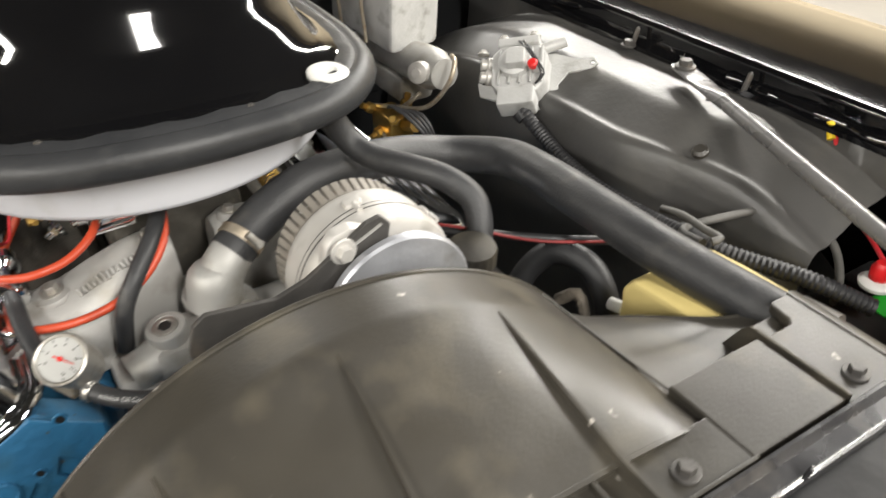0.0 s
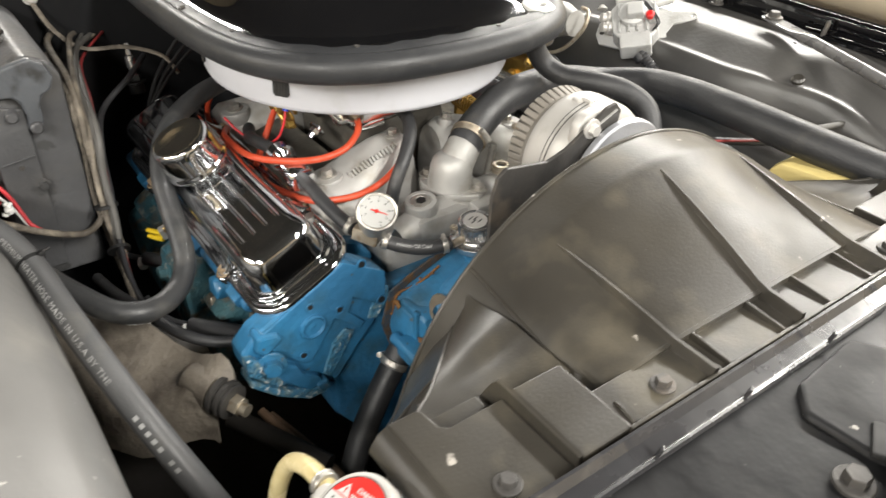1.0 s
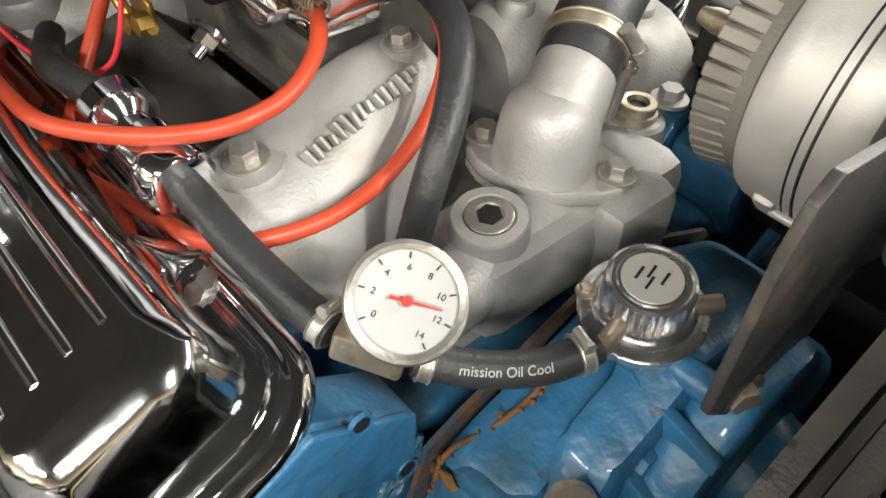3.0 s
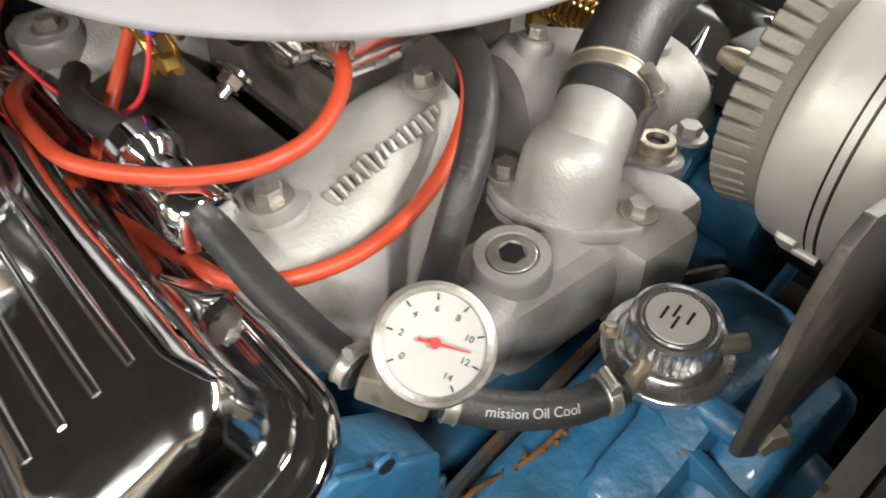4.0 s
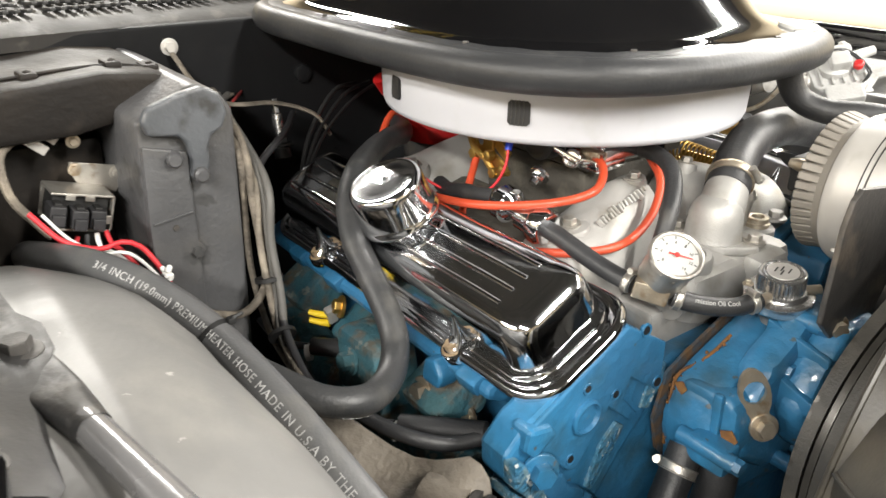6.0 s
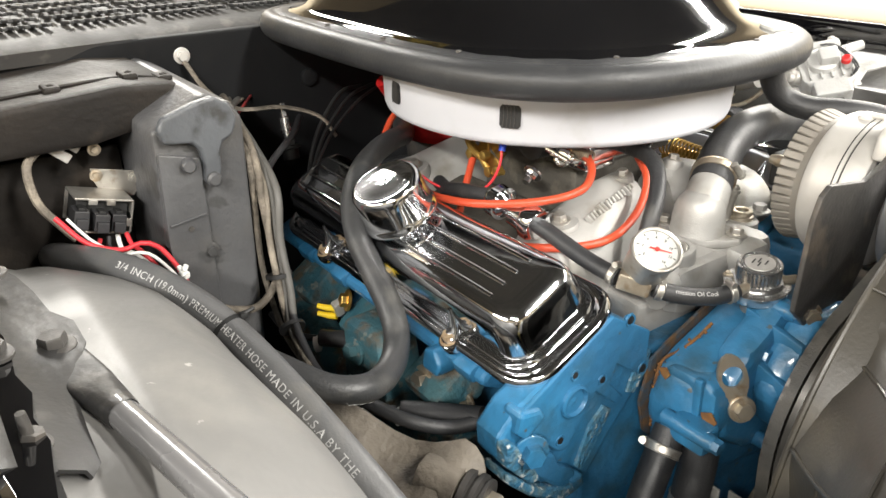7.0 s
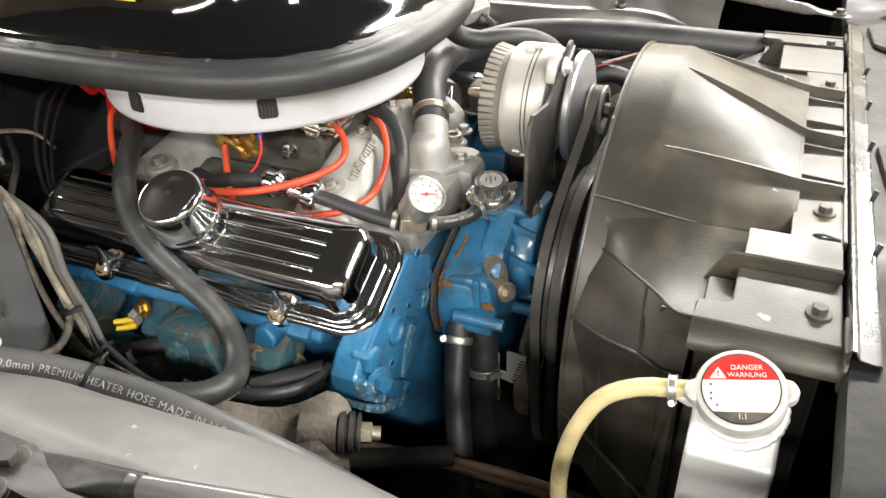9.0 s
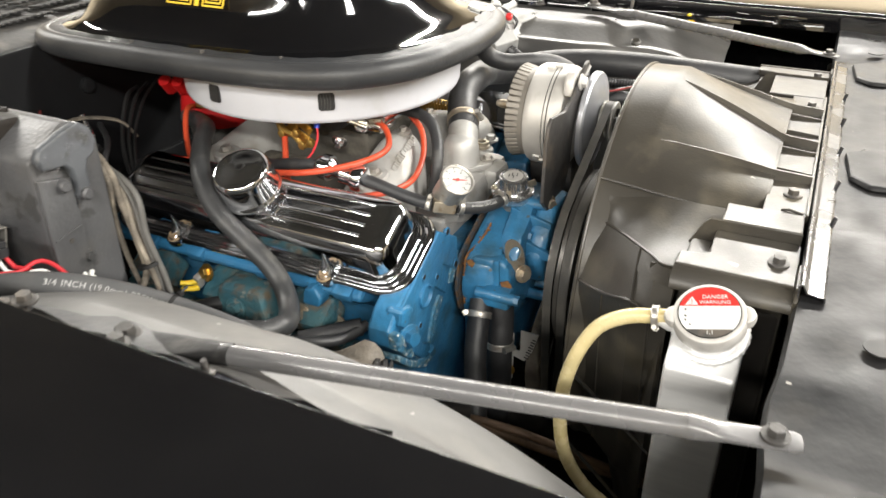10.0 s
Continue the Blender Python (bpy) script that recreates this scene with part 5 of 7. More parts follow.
part("stator_band", turned([(0.0678, 0.1730), (0.0678, 0.1738), (0.0692, 0.1742), (0.0692, 0.1778), (0.0678, 0.1782), (0.0678, 0.1790)], AC, (1, 0, 0), 96), ALU_BRIGHT, al, "bare stator ring between two dark joints", 30.0)
for h in (0.1729, 0.1783):
    part("split_line", turned([(0.0682, h), (0.0691, h + 0.0001), (0.0691, h + 0.0009), (0.0682, h + 0.0010)], AC, (1, 0, 0), 96), INK, al)
part("front_case", turned([(0.0688, 0.1790), (0.0690, 0.1830), (0.0684, 0.1900), (0.0660, 0.1965), (0.0600, 0.2000), (0.045, 0.2020), (0.02, 0.2025)], AC, (1, 0, 0), 96), ALU_BRIGHT, al, "bright smooth front housing", 30.0)
for a in (97, 222, 335, 30):
    c, s = math.cos(radians(a)), math.sin(radians(a))
    part("case_lug", join(box(AC[0] + 0.1650, AC[1] + 0.0685 * c, AC[2] + 0.0685 * s, 0.012, 0.007, 0.016, 0.003, Euler((radians(a), 0, 0)).to_matrix()), turned([(0.0026, 0.0), (0.0026, 0.012)], (AC[0] + 0.1690, AC[1] + 0.0705 * c, AC[2] + 0.0705 * s), (1, 0, 0), 10)), ALU_BRIGHT, al, "through-bolt lug")
part("adjust_ear", prism([(0.052, 0.938), (0.056, 0.958), (0.064, 0.967), (0.078, 0.970), (0.095, 0.962), (0.110, 0.950)], 0.014, at_x(0.1955), 0.004), ALU_BRIGHT, al)
part("fan", turned([(0.018, 0.2168), (0.050, 0.2165), (0.0630, 0.2178), (0.0650, 0.2198), (0.0650, 0.2255), (0.0632, 0.2280), (0.053, 0.2300), (0.046, 0.2330), (0.030, 0.2345), (0.018, 0.2350)], AC, (1, 0, 0), 72), FANSTEEL, al, "pressed steel cooling fan", 30.0)
part("pulley", turned([(0.016, 0.2350), (0.0265, 0.2362), (0.0285, 0.2380), (0.0282, 0.2398), (0.0195, 0.2445), (0.0195, 0.2468), (0.0280, 0.2515), (0.0288, 0.2532), (0.0278, 0.2552), (0.0205, 0.2555), (0.016, 0.2520), (0.009, 0.2520)], AC, (1, 0, 0), 48), ALU, al, "grey steel pulley")
part("shaft_nut", hexbolt((0.2510, AC[1], AC[2]), (1, 0, 0), 0.0088), DARKSTEEL, al)
rc = part("rear_terminal", box(0.108, 0.088, 0.900, 0.022, 0.030, 0.034, 0.004), INK, al, "black plug block on the back")
part("rear_stud", turned([(0.006, 0), (0.006, 0.012), (0.004, 0.02)], (0.120, 0.068, 0.912), (-1, 0, 0), 10), STEEL, al)
ab = thing("alternator_bracket", "black steel alternator bracket with a slotted arm", "bracket", (0.208, 0.0, 0.82))
ARM = [(-0.058, 0.838), (-0.030, 0.812), (0.0, 0.806), (0.028, 0.822), (0.044, 0.850), (0.050, 0.895), (0.060, 0.916), (0.086, 0.938), (0.106, 0.953), (0.1085, 0.966), (0.100, 0.9755), (0.088, 0.973), (0.060, 0.955), (0.036, 0.941), (0.012, 0.934), (-0.020, 0.939), (-0.040, 0.942), (-0.050, 0.935), (-0.056, 0.915)]
part("plate", prism(ARM, 0.0050, at_x(0.2100), 0.0015), DARKSTEEL, ab)
part("slot", tube([(0.2150, 0.074, 0.9575), (0.2150, 0.088, 0.9635), (0.2150, 0.100, 0.969)], 0.0026, 8, flat=0.3), ALU, ab, "bright slot in the arm")
part("adjust_bolt", hexbolt((0.2150, 0.0675, 0.9555), (1, 0, 0), 0.0068), ALU_BRIGHT, ab)
part("lower_bolt", hexbolt((0.2115, -0.0265, 0.8235), (1, -0.5, 0.1), 0.0075), STEEL, ab)

# ---- radiator and fan shroud ----
rad = thing("radiator", "dark radiator core behind the fan shroud", "radiator", (0.49, 0.0, 0.5))
part("core", box(0.478, 0.02, 0.715, 0.03, 0.56, 0.40, 0.004), UNDER, rad)
for y in (-0.262, 0.302):
    part("side_tank", box(0.482, y, 0.70, 0.03, 0.03, 0.38, 0.006), UNDER, rad)
fan = thing("cooling_fan", "dark engine cooling fan inside the shroud", "fan", (0.33, 0.02, 0.74))
part("hub", turned([(0.05, 0), (0.05, 0.04), (0.03, 0.05)], (0.30, 0.0, 0.742), (1, 0, 0), 28), DARKSTEEL, fan)
for i in range(6):
    a = i * math.pi / 3 + 0.3
    part("blade", box(0.325, 0.13 * math.cos(a), 0.742 + 0.13 * math.sin(a), 0.004, 0.16, 0.06, 0.001, Euler((a, 0, 0)).to_matrix() @ Euler((0, 0.5, 0)).to_matrix()), DARKSTEEL, fan)

sh = thing("fan_shroud", "satin black moulded fan shroud over the radiator", "fan shroud", (0.42, 0.02, 0.52))
SY, SZ = 0.014, 0.758
HALF = [(0.0, 0.185), (0.06, 0.185), (0.11, 0.184), (0.15, 0.180), (0.170, 0.174), (0.182, 0.160), (0.194, 0.142), (0.21, 0.126), (0.27, 0.105), (0.292, 0.09), (0.302, 0.06), (0.305, 0.0), (0.305, -0.17), (0.29, -0.21), (0.25, -0.225), (0.0, -0.225)]
FRONT = spline([(y, z, 0.0) for y, z in HALF], 0.004)
FRONT_A = [math.atan2(q.x, q.y) for q in FRONT]
FRONT_R = [math.hypot(q.x, q.y) for q in FRONT]


def shroud_section(x):
    """One ring of the funnel: round at the fan, box-shaped with a raised crown at the radiator."""
    pts = []
    e = max(0.0, min(1.0, (x - 0.346) / 0.12))
    r0 = 0.2388 + 0.015 * (min(x, 0.346) - 0.303)
    for i in range(120):
        a = 2 * math.pi * i / 120 - math.pi
        r = r0 * (1 - e) + float(np.interp(abs(a), FRONT_A, FRONT_R)) * e
        w = max(0.0, min(1.0, (abs(a) - 0.85) / 0.35))
        pts.append((x - 0.060 * e * w * w * (3 - 2 * w), SY + r * math.sin(a), SZ + r * math.cos(a)))
    return pts


xs = [0.303, 0.304, 0.325, 0.340, 0.345, 0.349, 0.354] + list(np.linspace(0.364, 0.462, 10)) + [0.466]
part("funnel", loft([shroud_section(x) for x in xs], closed=True, thick=0.003), PLASTIC, sh, "", 30.0)
part("rear_lip", tube([(0.304, SY + 0.2385 * math.cos(a), SZ + 0.2385 * math.sin(a)) for a in np.linspace(0, 2 * math.pi, 72)], 0.0022, 8, 0.05), PLASTIC, sh)


def funnel_z(x, y):
    """Height of the funnel's upper side over a place."""
    ring_pts = sorted((q[1], q[2]) for q in shroud_section(x) if q[2] > SZ + 0.02)
    return float(np.interp(y, [q[0] for q in ring_pts], [q[1] for q in ring_pts]))


# three straight ribs grow out of the crown towards the flange
for y0, y1, h1 in ((0.001, -0.001, 0.0), (0.110, 0.116, 0.0), (-0.108, -0.099, 0.0)):
    rows = []
    for k in np.linspace(0, 1, 16):
        x, y = 0.353 + 0.147 * k, y0 + (y1 - y0) * k
        z = funnel_z(min(x, 0.466), y)
        crest = 0.0004 + 0.0055 * math.sin(math.pi * min(1.0, k * 0.90)) ** 0.8
        top = z + crest if x < 0.466 else max(0.9405, z + crest)
        w = 0.0012 + 0.0018 * k
        low = (z if x < 0.466 else 0.936) - 0.004
        rows.append([(x, y - w * 1.5, low), (x, y - w * 0.6, top), (x, y + w * 0.6, top), (x, y + w * 1.5, low)])
    part("rib", loft(rows), PLASTIC, sh)
seam = [(x, y, funnel_z(min(x, 0.466), y) + 0.0004) for x, y in ((0.305, -0.153), (0.34, -0.156), (0.37, -0.159), (0.41, -0.163), (0.45, -0.168), (0.466, -0.170))] + [(0.48, -0.172, 0.9375), (0.498, -0.174, 0.9375)]
part("parting_line", tube(seam, 0.0013, 6), PLASTIC, sh)
part("parting_line", tube([(x, 0.186 + 0.004 * (x - 0.305) / 0.16, funnel_z(x, 0.186) + 0.0004) for x in np.linspace(0.305, 0.466, 7)], 0.0013, 6), PLASTIC, sh)
# top flange over the radiator, the crown's front step, its cells and bolts
part("flange", box(0.4825, 0.002, 0.9345, 0.039, 0.366, 0.005, 0.0012), PLASTIC, sh)
part("crown_step", loft([[(0.4655, y, 0.933), (0.4648, y, funnel_z(0.465, y) - 0.0005), (0.4630, y, funnel_z(0.463, y) + 0.0002)] for y in np.linspace(-0.15, 0.178, 24)], thick=0.002), PLASTIC, sh)
part("flange_edge", box(0.5008, 0.002, 0.9365, 0.0028, 0.366, 0.007, 0.0008), PLASTIC, sh)
for y in (-0.083, -0.022, 0.035, 0.092):
    part("cell_rib", prism([(0.460, 0.9425), (0.466, 0.9425), (0.4995, 0.9400), (0.4995, 0.935), (0.460, 0.935)], 0.0026, at_y(y), 0.0006), PLASTIC, sh)
for y in (-0.265, -0.135, 0.144, 0.299):
    part("bolt", hexbolt((0.486, y, 0.9375 if abs(y) < 0.2 else 0.9315), (0, 0, 1), 0.0056), DARKSTEEL, sh)
# stepped ledges at both ends: a square pad, an L-shaped one with a rolled outer lip,
# and a terraced wing that steps down to the facets on the engine side
def ease(k):
    k = max(0.0, min(1.0, k))
    return k * k * (3 - 2 * k)


for s, a0, a1, b1 in ((-1, 0.177, 0.220, 0.297), (1, 0.184, 0.268, 0.335)):
    pad = [(0.433, s * a0), (0.5, s * a0), (0.5, s * a1), (0.433, s * a1)]
    part("square_pad", prism(pad if s < 0 else pad[::-1], 0.050, Matrix.Translation((0, 0, 0.888)), 0.0022), PLASTIC, sh)
    ridge = []
    for x in np.linspace(0.374, 0.5, 26):
        top = 0.9045 + 0.0355 * ease((x - 0.400) / 0.026)
        ridge.append([(x, s * (a1 + 0.0036), top - 0.03), (x, s * (a1 + 0.0034), top), (x, s * (a1 + 0.0008), top + 0.0008), (x, s * a1, top - 0.03)])
    part("pad_ridge", loft(ridge), PLASTIC, sh)
    m1 = b1 - 0.024
    ell = [(0.431, s * (a1 + 0.003)), (0.5015, s * (a1 + 0.003)), (0.5015, s * b1), (0.408, s * b1), (0.408, s * (m1 + 0.003)), (0.411, s * m1), (0.427, s * (m1 - 0.002)), (0.431, s * (m1 - 0.006))]
    part("outer_pad", prism(ell, 0.009, Matrix.Translation((0, 0, 0.922)), 0.0022), PLASTIC, sh)
    part("outer_lip", loft([[(x, s * (b1 - 0.004), 0.9290), (x, s * (b1 + 0.001), 0.9287), (x, s * (b1 + 0.0058), 0.9262), (x, s * (b1 + 0.0105), 0.9205), (x, s * (b1 + 0.0128), 0.9165), (x, s * (b1 + 0.0132), 0.9130), (x, s * (b1 + 0.0108), 0.9112)] for x in (0.408, 0.4085, 0.440, 0.470, 0.5015)], thick=-0.003 * s), PLASTIC, sh)
    part("lip_end", prism([(s * (b1 - 0.030), 0.927), (s * (b1 - 0.028), 0.9365), (s * (b1 + 0.008), 0.9345), (s * (b1 + 0.0165), 0.926), (s * (b1 + 0.0165), 0.908), (s * (b1 - 0.020), 0.908)], 0.0035, at_x(0.5015), 0.001), PLASTIC, sh)
    part("inset_wall", prism([(0.412, s * (a1 + 0.01)), (0.498, s * (a1 + 0.01)), (0.498, s * (b1 - 0.022)), (0.412, s * (b1 - 0.022))], 0.25, Matrix.Translation((0, 0, 0.6725)), 0.003), PLASTIC, sh)
    shift = 0.022 if s > 0 else 0.0
    edge_line = spline([(0.3195, s * (a1 - 0.042), 0.893), (0.345, s * (a1 - 0.014), 0.899), (0.379, s * (a1 + 0.024), 0.9045), (0.395, s * (a1 + 0.046), 0.909), (0.410, s * (m1 + 0.002), 0.914)], 0.004)
    wing_rows = []
    for q in edge_line:
        w = (abs(q.y) - 0.166 - shift)
        inner_z = 0.917 + 0.009 * ease((q.x - 0.32) / 0.06)
        row = []
        for k in (0.0, 0.16, 0.33, 0.5, 0.66, 0.83, 1.0):
            y = 0.166 + shift + w * k
            z = inner_z + (q.z - inner_z) * k - 0.006 * math.sin(math.pi * k) * ease((q.x - 0.36) / 0.03)
            row.append((q.x, s * y, z))
        wing_rows.append(row)
    last = edge_line[-1]
    wing_rows.append([(0.434, s * (0.166 + shift + (abs(last.y) - 0.166 - shift) * k), 0.926 - 0.010 * ease(k * 2.2) - 0.004 * k) for k in (0.0, 0.16, 0.33, 0.5, 0.66, 0.83, 1.0)])
    wing = part("wing", loft(wing_rows, thick=0.003), PLASTIC, sh, "terraced wing of the shroud")
    # the lower terrace's own wavy wall, from the facet edge round to the outer ledge
    rows2 = []
    for x, y, z in ((0.384, a1 + 0.036, 0.9035), (0.396, a1 + 0.040, 0.907), (0.408, a1 + 0.041, 0.9085), (0.420, a1 + 0.039, 0.910), (0.428, a1 + 0.030, 0.917), (0.431, a1 + 0.018, 0.927), (0.4325, a1 + 0.004, 0.930)):
        rows2.append([(x - 0.001, s * (y + 0.0016), z - 0.016), (x - 0.0006, s * (y + 0.0016), z), (x + 0.001, s * (y - 0.001), z + 0.0004), (x + 0.003, s * (y - 0.003), z - 0.016)])
    part("wing_wall", loft(rows2), PLASTIC, wing)
    low = [Vector((0.309, s * (a1 - 0.004), 0.842)), Vector((0.340, s * (a1 + 0.026), 0.852)), Vector((0.374, s * (a1 + 0.060), 0.872)), Vector((0.392, s * (a1 + 0.066), 0.868)), Vector((0.408, s * (b1 - 0.014), 0.864))]
    g = [edge_line[0], edge_line[len(edge_line) // 4], edge_line[len(edge_line) * 5 // 9], edge_line[len(edge_line) * 3 // 4], edge_line[-1]]
    part("side_facet", loft([[a, a * 0.6 + b * 0.4 + Vector((0, s * 0.002, 0.001)), b] for a, b in zip(g, low)], thick=0.003), PLASTIC, sh, "", 20.0)
    foot = [Vector((q.x + 0.004, q.y - s * 0.012, 0.66)) for q in low]
    part("lower_facet", loft([[a, a * 0.5 + b * 0.5, b] for a, b in zip(low, foot)], thick=0.003), PLASTIC, sh, "", 20.0)
    part("facet_edge", tube(edge_line, 0.0014, 8), PLASTIC, sh)
    part("seam_edge", tube(low, 0.0017, 8), PLASTIC, sh)
    part("facet_rib", tube([g[2], (g[2] + low[2]) / 2 + Vector((0, s * 0.002, 0)), low[2]], 0.0013, 6), PLASTIC, sh)
    for k in (1, 3):
        part("facet_rib", tube([low[k], foot[k]], 0.0014, 6), PLASTIC, sh)
    for z0 in (0.735, 0.64):
        part("side_rib", tube([(0.306, s * 0.224 + 0.008 * (s > 0), z0), (0.36, s * 0.262, z0 - 0.006), (0.42, s * 0.298, z0 - 0.022)], 0.0022, 6), PLASTIC, sh)

# ---- overflow tank ----
tk = thing("overflow_tank", "polished aluminium coolant overflow tank with pressure cap", "overflow tank", (0.455, -0.335, 0.62))
part("tank", prism([(-0.366, 0.63), (-0.366, 0.876), (-0.330, 0.902), (-0.314, 0.902), (-0.314, 0.63)], 0.055, at_x(0.4205), 0.0035), TANK_ALU, tk)
CAPD = Vector((-0.10, -0.44, 0.90)).normalized()
CAPC = Vector((0.4475, -0.338, 0.905))
part("filler_neck", turned([(0.021, -0.022), (0.0225, -0.002), (0.026, 0.0), (0.026, 0.006)], CAPC, CAPD, 36), TANK_ALU, tk)
part("weld_bead", tube([CAPC - CAPD * 0.012 + (axes(CAPD).to_3x3() @ Vector((math.cos(a), math.sin(a), 0))) * (0.0265 + 0.0008 * (i % 2)) for i, a in enumerate(np.linspace(0, 2 * math.pi, 60))], 0.0032, 8, 0.003), TANK_ALU, tk)
capob = part("cap", turned([(0.0265, 0.003), (0.0279, 0.005), (0.0279, 0.0135), (0.0266, 0.0168), (0.0245, 0.0178), (0.0, 0.0178)], CAPC, CAPD, 56), ALU_BRIGHT, tk, "silver two-eared pressure cap")
right = Vector((1, 0.16, 0.18))
right = (right - CAPD * right.dot(CAPD)).normalized()
mc = Matrix.Translation(CAPC + CAPD * 0.018) @ Matrix((right, CAPD.cross(right), CAPD)).transposed().to_4x4() @ Matrix.Diagonal((0.83, 0.83, 1, 1))
for s in (-1, 1):
    part("ear", prism([(s * 0.031, -0.011), (s * 0.038, -0.0075), (s * 0.0415, 0.0), (s * 0.038, 0.0075), (s * 0.029, 0.011)], 0.011, mc @ Matrix.Translation((0, 0, -0.012)), 0.003), ALU_BRIGHT, capob)


def disc_slice(r, y0, y1, n=24):
    y1, y0 = min(y1, r * 0.9999), max(y0, -r * 0.9999)
    a0, a1 = math.asin(y0 / r), math.asin(y1 / r)
    side = [(r * math.cos(a), r * math.sin(a)) for a in np.linspace(a0, a1, n)]
    return side + [(-x, y) for x, y in reversed(side)]


part("label_ring", prism(disc_slice(0.0282, -0.0282, 0.0282), 0.0003, mc), INK, capob)
part("label_face", prism(disc_slice(0.0272, -0.0185, 0.0068), 0.0006, mc), LABEL_WHITE, capob, "white printed label")
part("label_top", prism(disc_slice(0.0272, 0.0068, 0.0271), 0.0006, mc), LABEL_RED, capob, "red label field")
part("label_foot", prism(disc_slice(0.0272, -0.0271, -0.0185), 0.0006, mc), DARKSTEEL, capob)
lettering("DANGER", 0.0057, mc @ Matrix.Translation((0.005, 0.0165, 0.0008)), LABEL_WHITE, capob)
lettering("WARNUNG", 0.0052, mc @ Matrix.Translation((0.005, 0.0105, 0.0008)), LABEL_WHITE, capob)
lettering("1.1", 0.0058, mc @ Matrix.Translation((0.0, -0.0222, 0.0008)), LABEL_WHITE, capob)
part("warning_triangle", prism([(-0.0215, 0.0078), (-0.0095, 0.0078), (-0.0152, 0.0172)], 0.0004, mc @ Matrix.Translation((0, 0, 0.0006))), LABEL_WHITE, capob)
lettering("!", 0.007, mc @ Matrix.Translation((-0.0153, 0.0113, 0.0012)), LABEL_RED, capob)
for i, yv in enumerate((0.003, -0.004, -0.0085, -0.0135)):
    part("bullet", box(0, 0, 0, 0.0014, 0.0014, 0.0003), INK, capob).matrix_world = mc @ Matrix.Translation((-0.021 + 0.004 * (i // 3), yv, 0.0009))
nip = Vector((0.408, -0.341, 0.9035))
part("overflow_nipple", tube([CAPC - right * 0.022, CAPC - right * 0.03, nip], 0.0055, 12), TANK_ALU, tk)
oh = thing("overflow_hose", "amber translucent overflow hose on the tank", "hose", (0.33, -0.31, 0.66))
part("hose", tube([nip + Vector((0.008, 0, 0.002)), nip, (0.385, -0.341, 0.897), (0.362, -0.343, 0.881), (0.347, -0.347, 0.851), (0.339, -0.350, 0.815), (0.338, -0.350, 0.775), (0.345, -0.348, 0.735), (0.365, -0.345, 0.70), (0.395, -0.345, 0.68)], 0.0063, 16), AMBERHOSE, oh)
hose_clamp(nip + Vector((-0.002, 0, 0)), (1, 0.05, 0.15), 0.0078, oh, (0, -0.6, -0.8))
wc = thing("washer_reservoir", "cream reservoir with a white ribbed cap below the tank", "reservoir", (0.42, -0.345, 0.625))
part("cap", turned([(0.03, 0), (0.032, 0.004), (0.032, 0.018), (0.027, 0.024), (0.018, 0.026)], (0.425, -0.375, 0.668), (0, 0, 1), 64, (0, 0, 1), (18, 0.06, 0.003, 0.019)), WHITEPL, wc)
part("bottle", turned([(0.024, -0.12), (0.03, -0.11), (0.03, 0.0)], (0.425, -0.375, 0.668), (0, 0, 1), 32), CREAM, wc)

# ---- air cleaner and hood scoop ----
ac = thing("air_cleaner", "white round air cleaner base under the hood scoop", "air cleaner", (-0.118, 0.003, 0.935))
AX, AY = -0.133, 0.003
prof = [(0.06, 0.935), (0.17, 0.933), (0.181, 0.934), (0.1858, 0.9365), (0.1878, 0.9415), (0.1895, 0.99), (0.190, 1.003)]
slots = [(-0.022, -0.159), (-0.168, -0.188), (0.02, 0.13)]
bm = turned([(r, z) for r, z in prof], (AX, AY, 0), (0, 0, 1), 120)
part("pan", bm, WHITE, ac, "white painted pan", 50.0)
for sx_, sy_ in slots:
    a = math.atan2(sy_ - AY, sx_ - AX)
    r = 0.1884
    m = Matrix.Translation((AX + r * math.cos(a), AY + r * math.sin(a), 0.963)) @ axes((math.cos(a), math.sin(a), 0.05))
    o = [(-0.0098, -0.008), (-0.0075, -0.0105), (0.0075, -0.0105), (0.0098, -0.008), (0.0098, 0.008), (0.0075, 0.0105), (-0.0075, 0.0105), (-0.0098, 0.008)]
    slot = part("slot", prism(o, 0.0012, m), INK, ac, "dark slot with wire mesh behind")
    for i in range(4):
        part("mesh_wire", tube([m @ Vector((-0.007 + 0.0035 * i, -0.011, 0.0014)), m @ Vector((-0.0045 + 0.0035 * i - 0.001, 0.0, 0.0018)), m @ Vector((-0.007 + 0.0035 * i, 0.011, 0.0014))], 0.0004, 5), DARKSTEEL, slot)

SCOOP = [(0.088, -0.03), (0.092, 0.03), (0.086, 0.10), (0.066, 0.155), (0.02, 0.195), (-0.05, 0.213), (-0.15, 0.218), (-0.28, 0.217), (-0.40, 0.21), (-0.455, 0.18), (-0.475, 0.10), (-0.48, 0.0), (-0.475, -0.10), (-0.455, -0.18), (-0.40, -0.212), (-0.28, -0.218), (-0.15, -0.216), (-0.06, -0.207), (0.0, -0.187), (0.045, -0.15), (0.075, -0.095)]
closed = [(x, y, 0.0) for x, y in SCOOP]
edge = spline(closed[-1:] + closed + closed[:2], 0.009)
seam_at = [i for i, q in enumerate(edge) if (q - Vector(closed[0])).length < 1e-5]
edge = edge[seam_at[0]:seam_at[1]]
n_edge = len(edge)
sc = thing("hood_scoop", "gloss black hood scoop over the air cleaner", "hood scoop", (-0.19, 0.0, 1.0))
rows = []
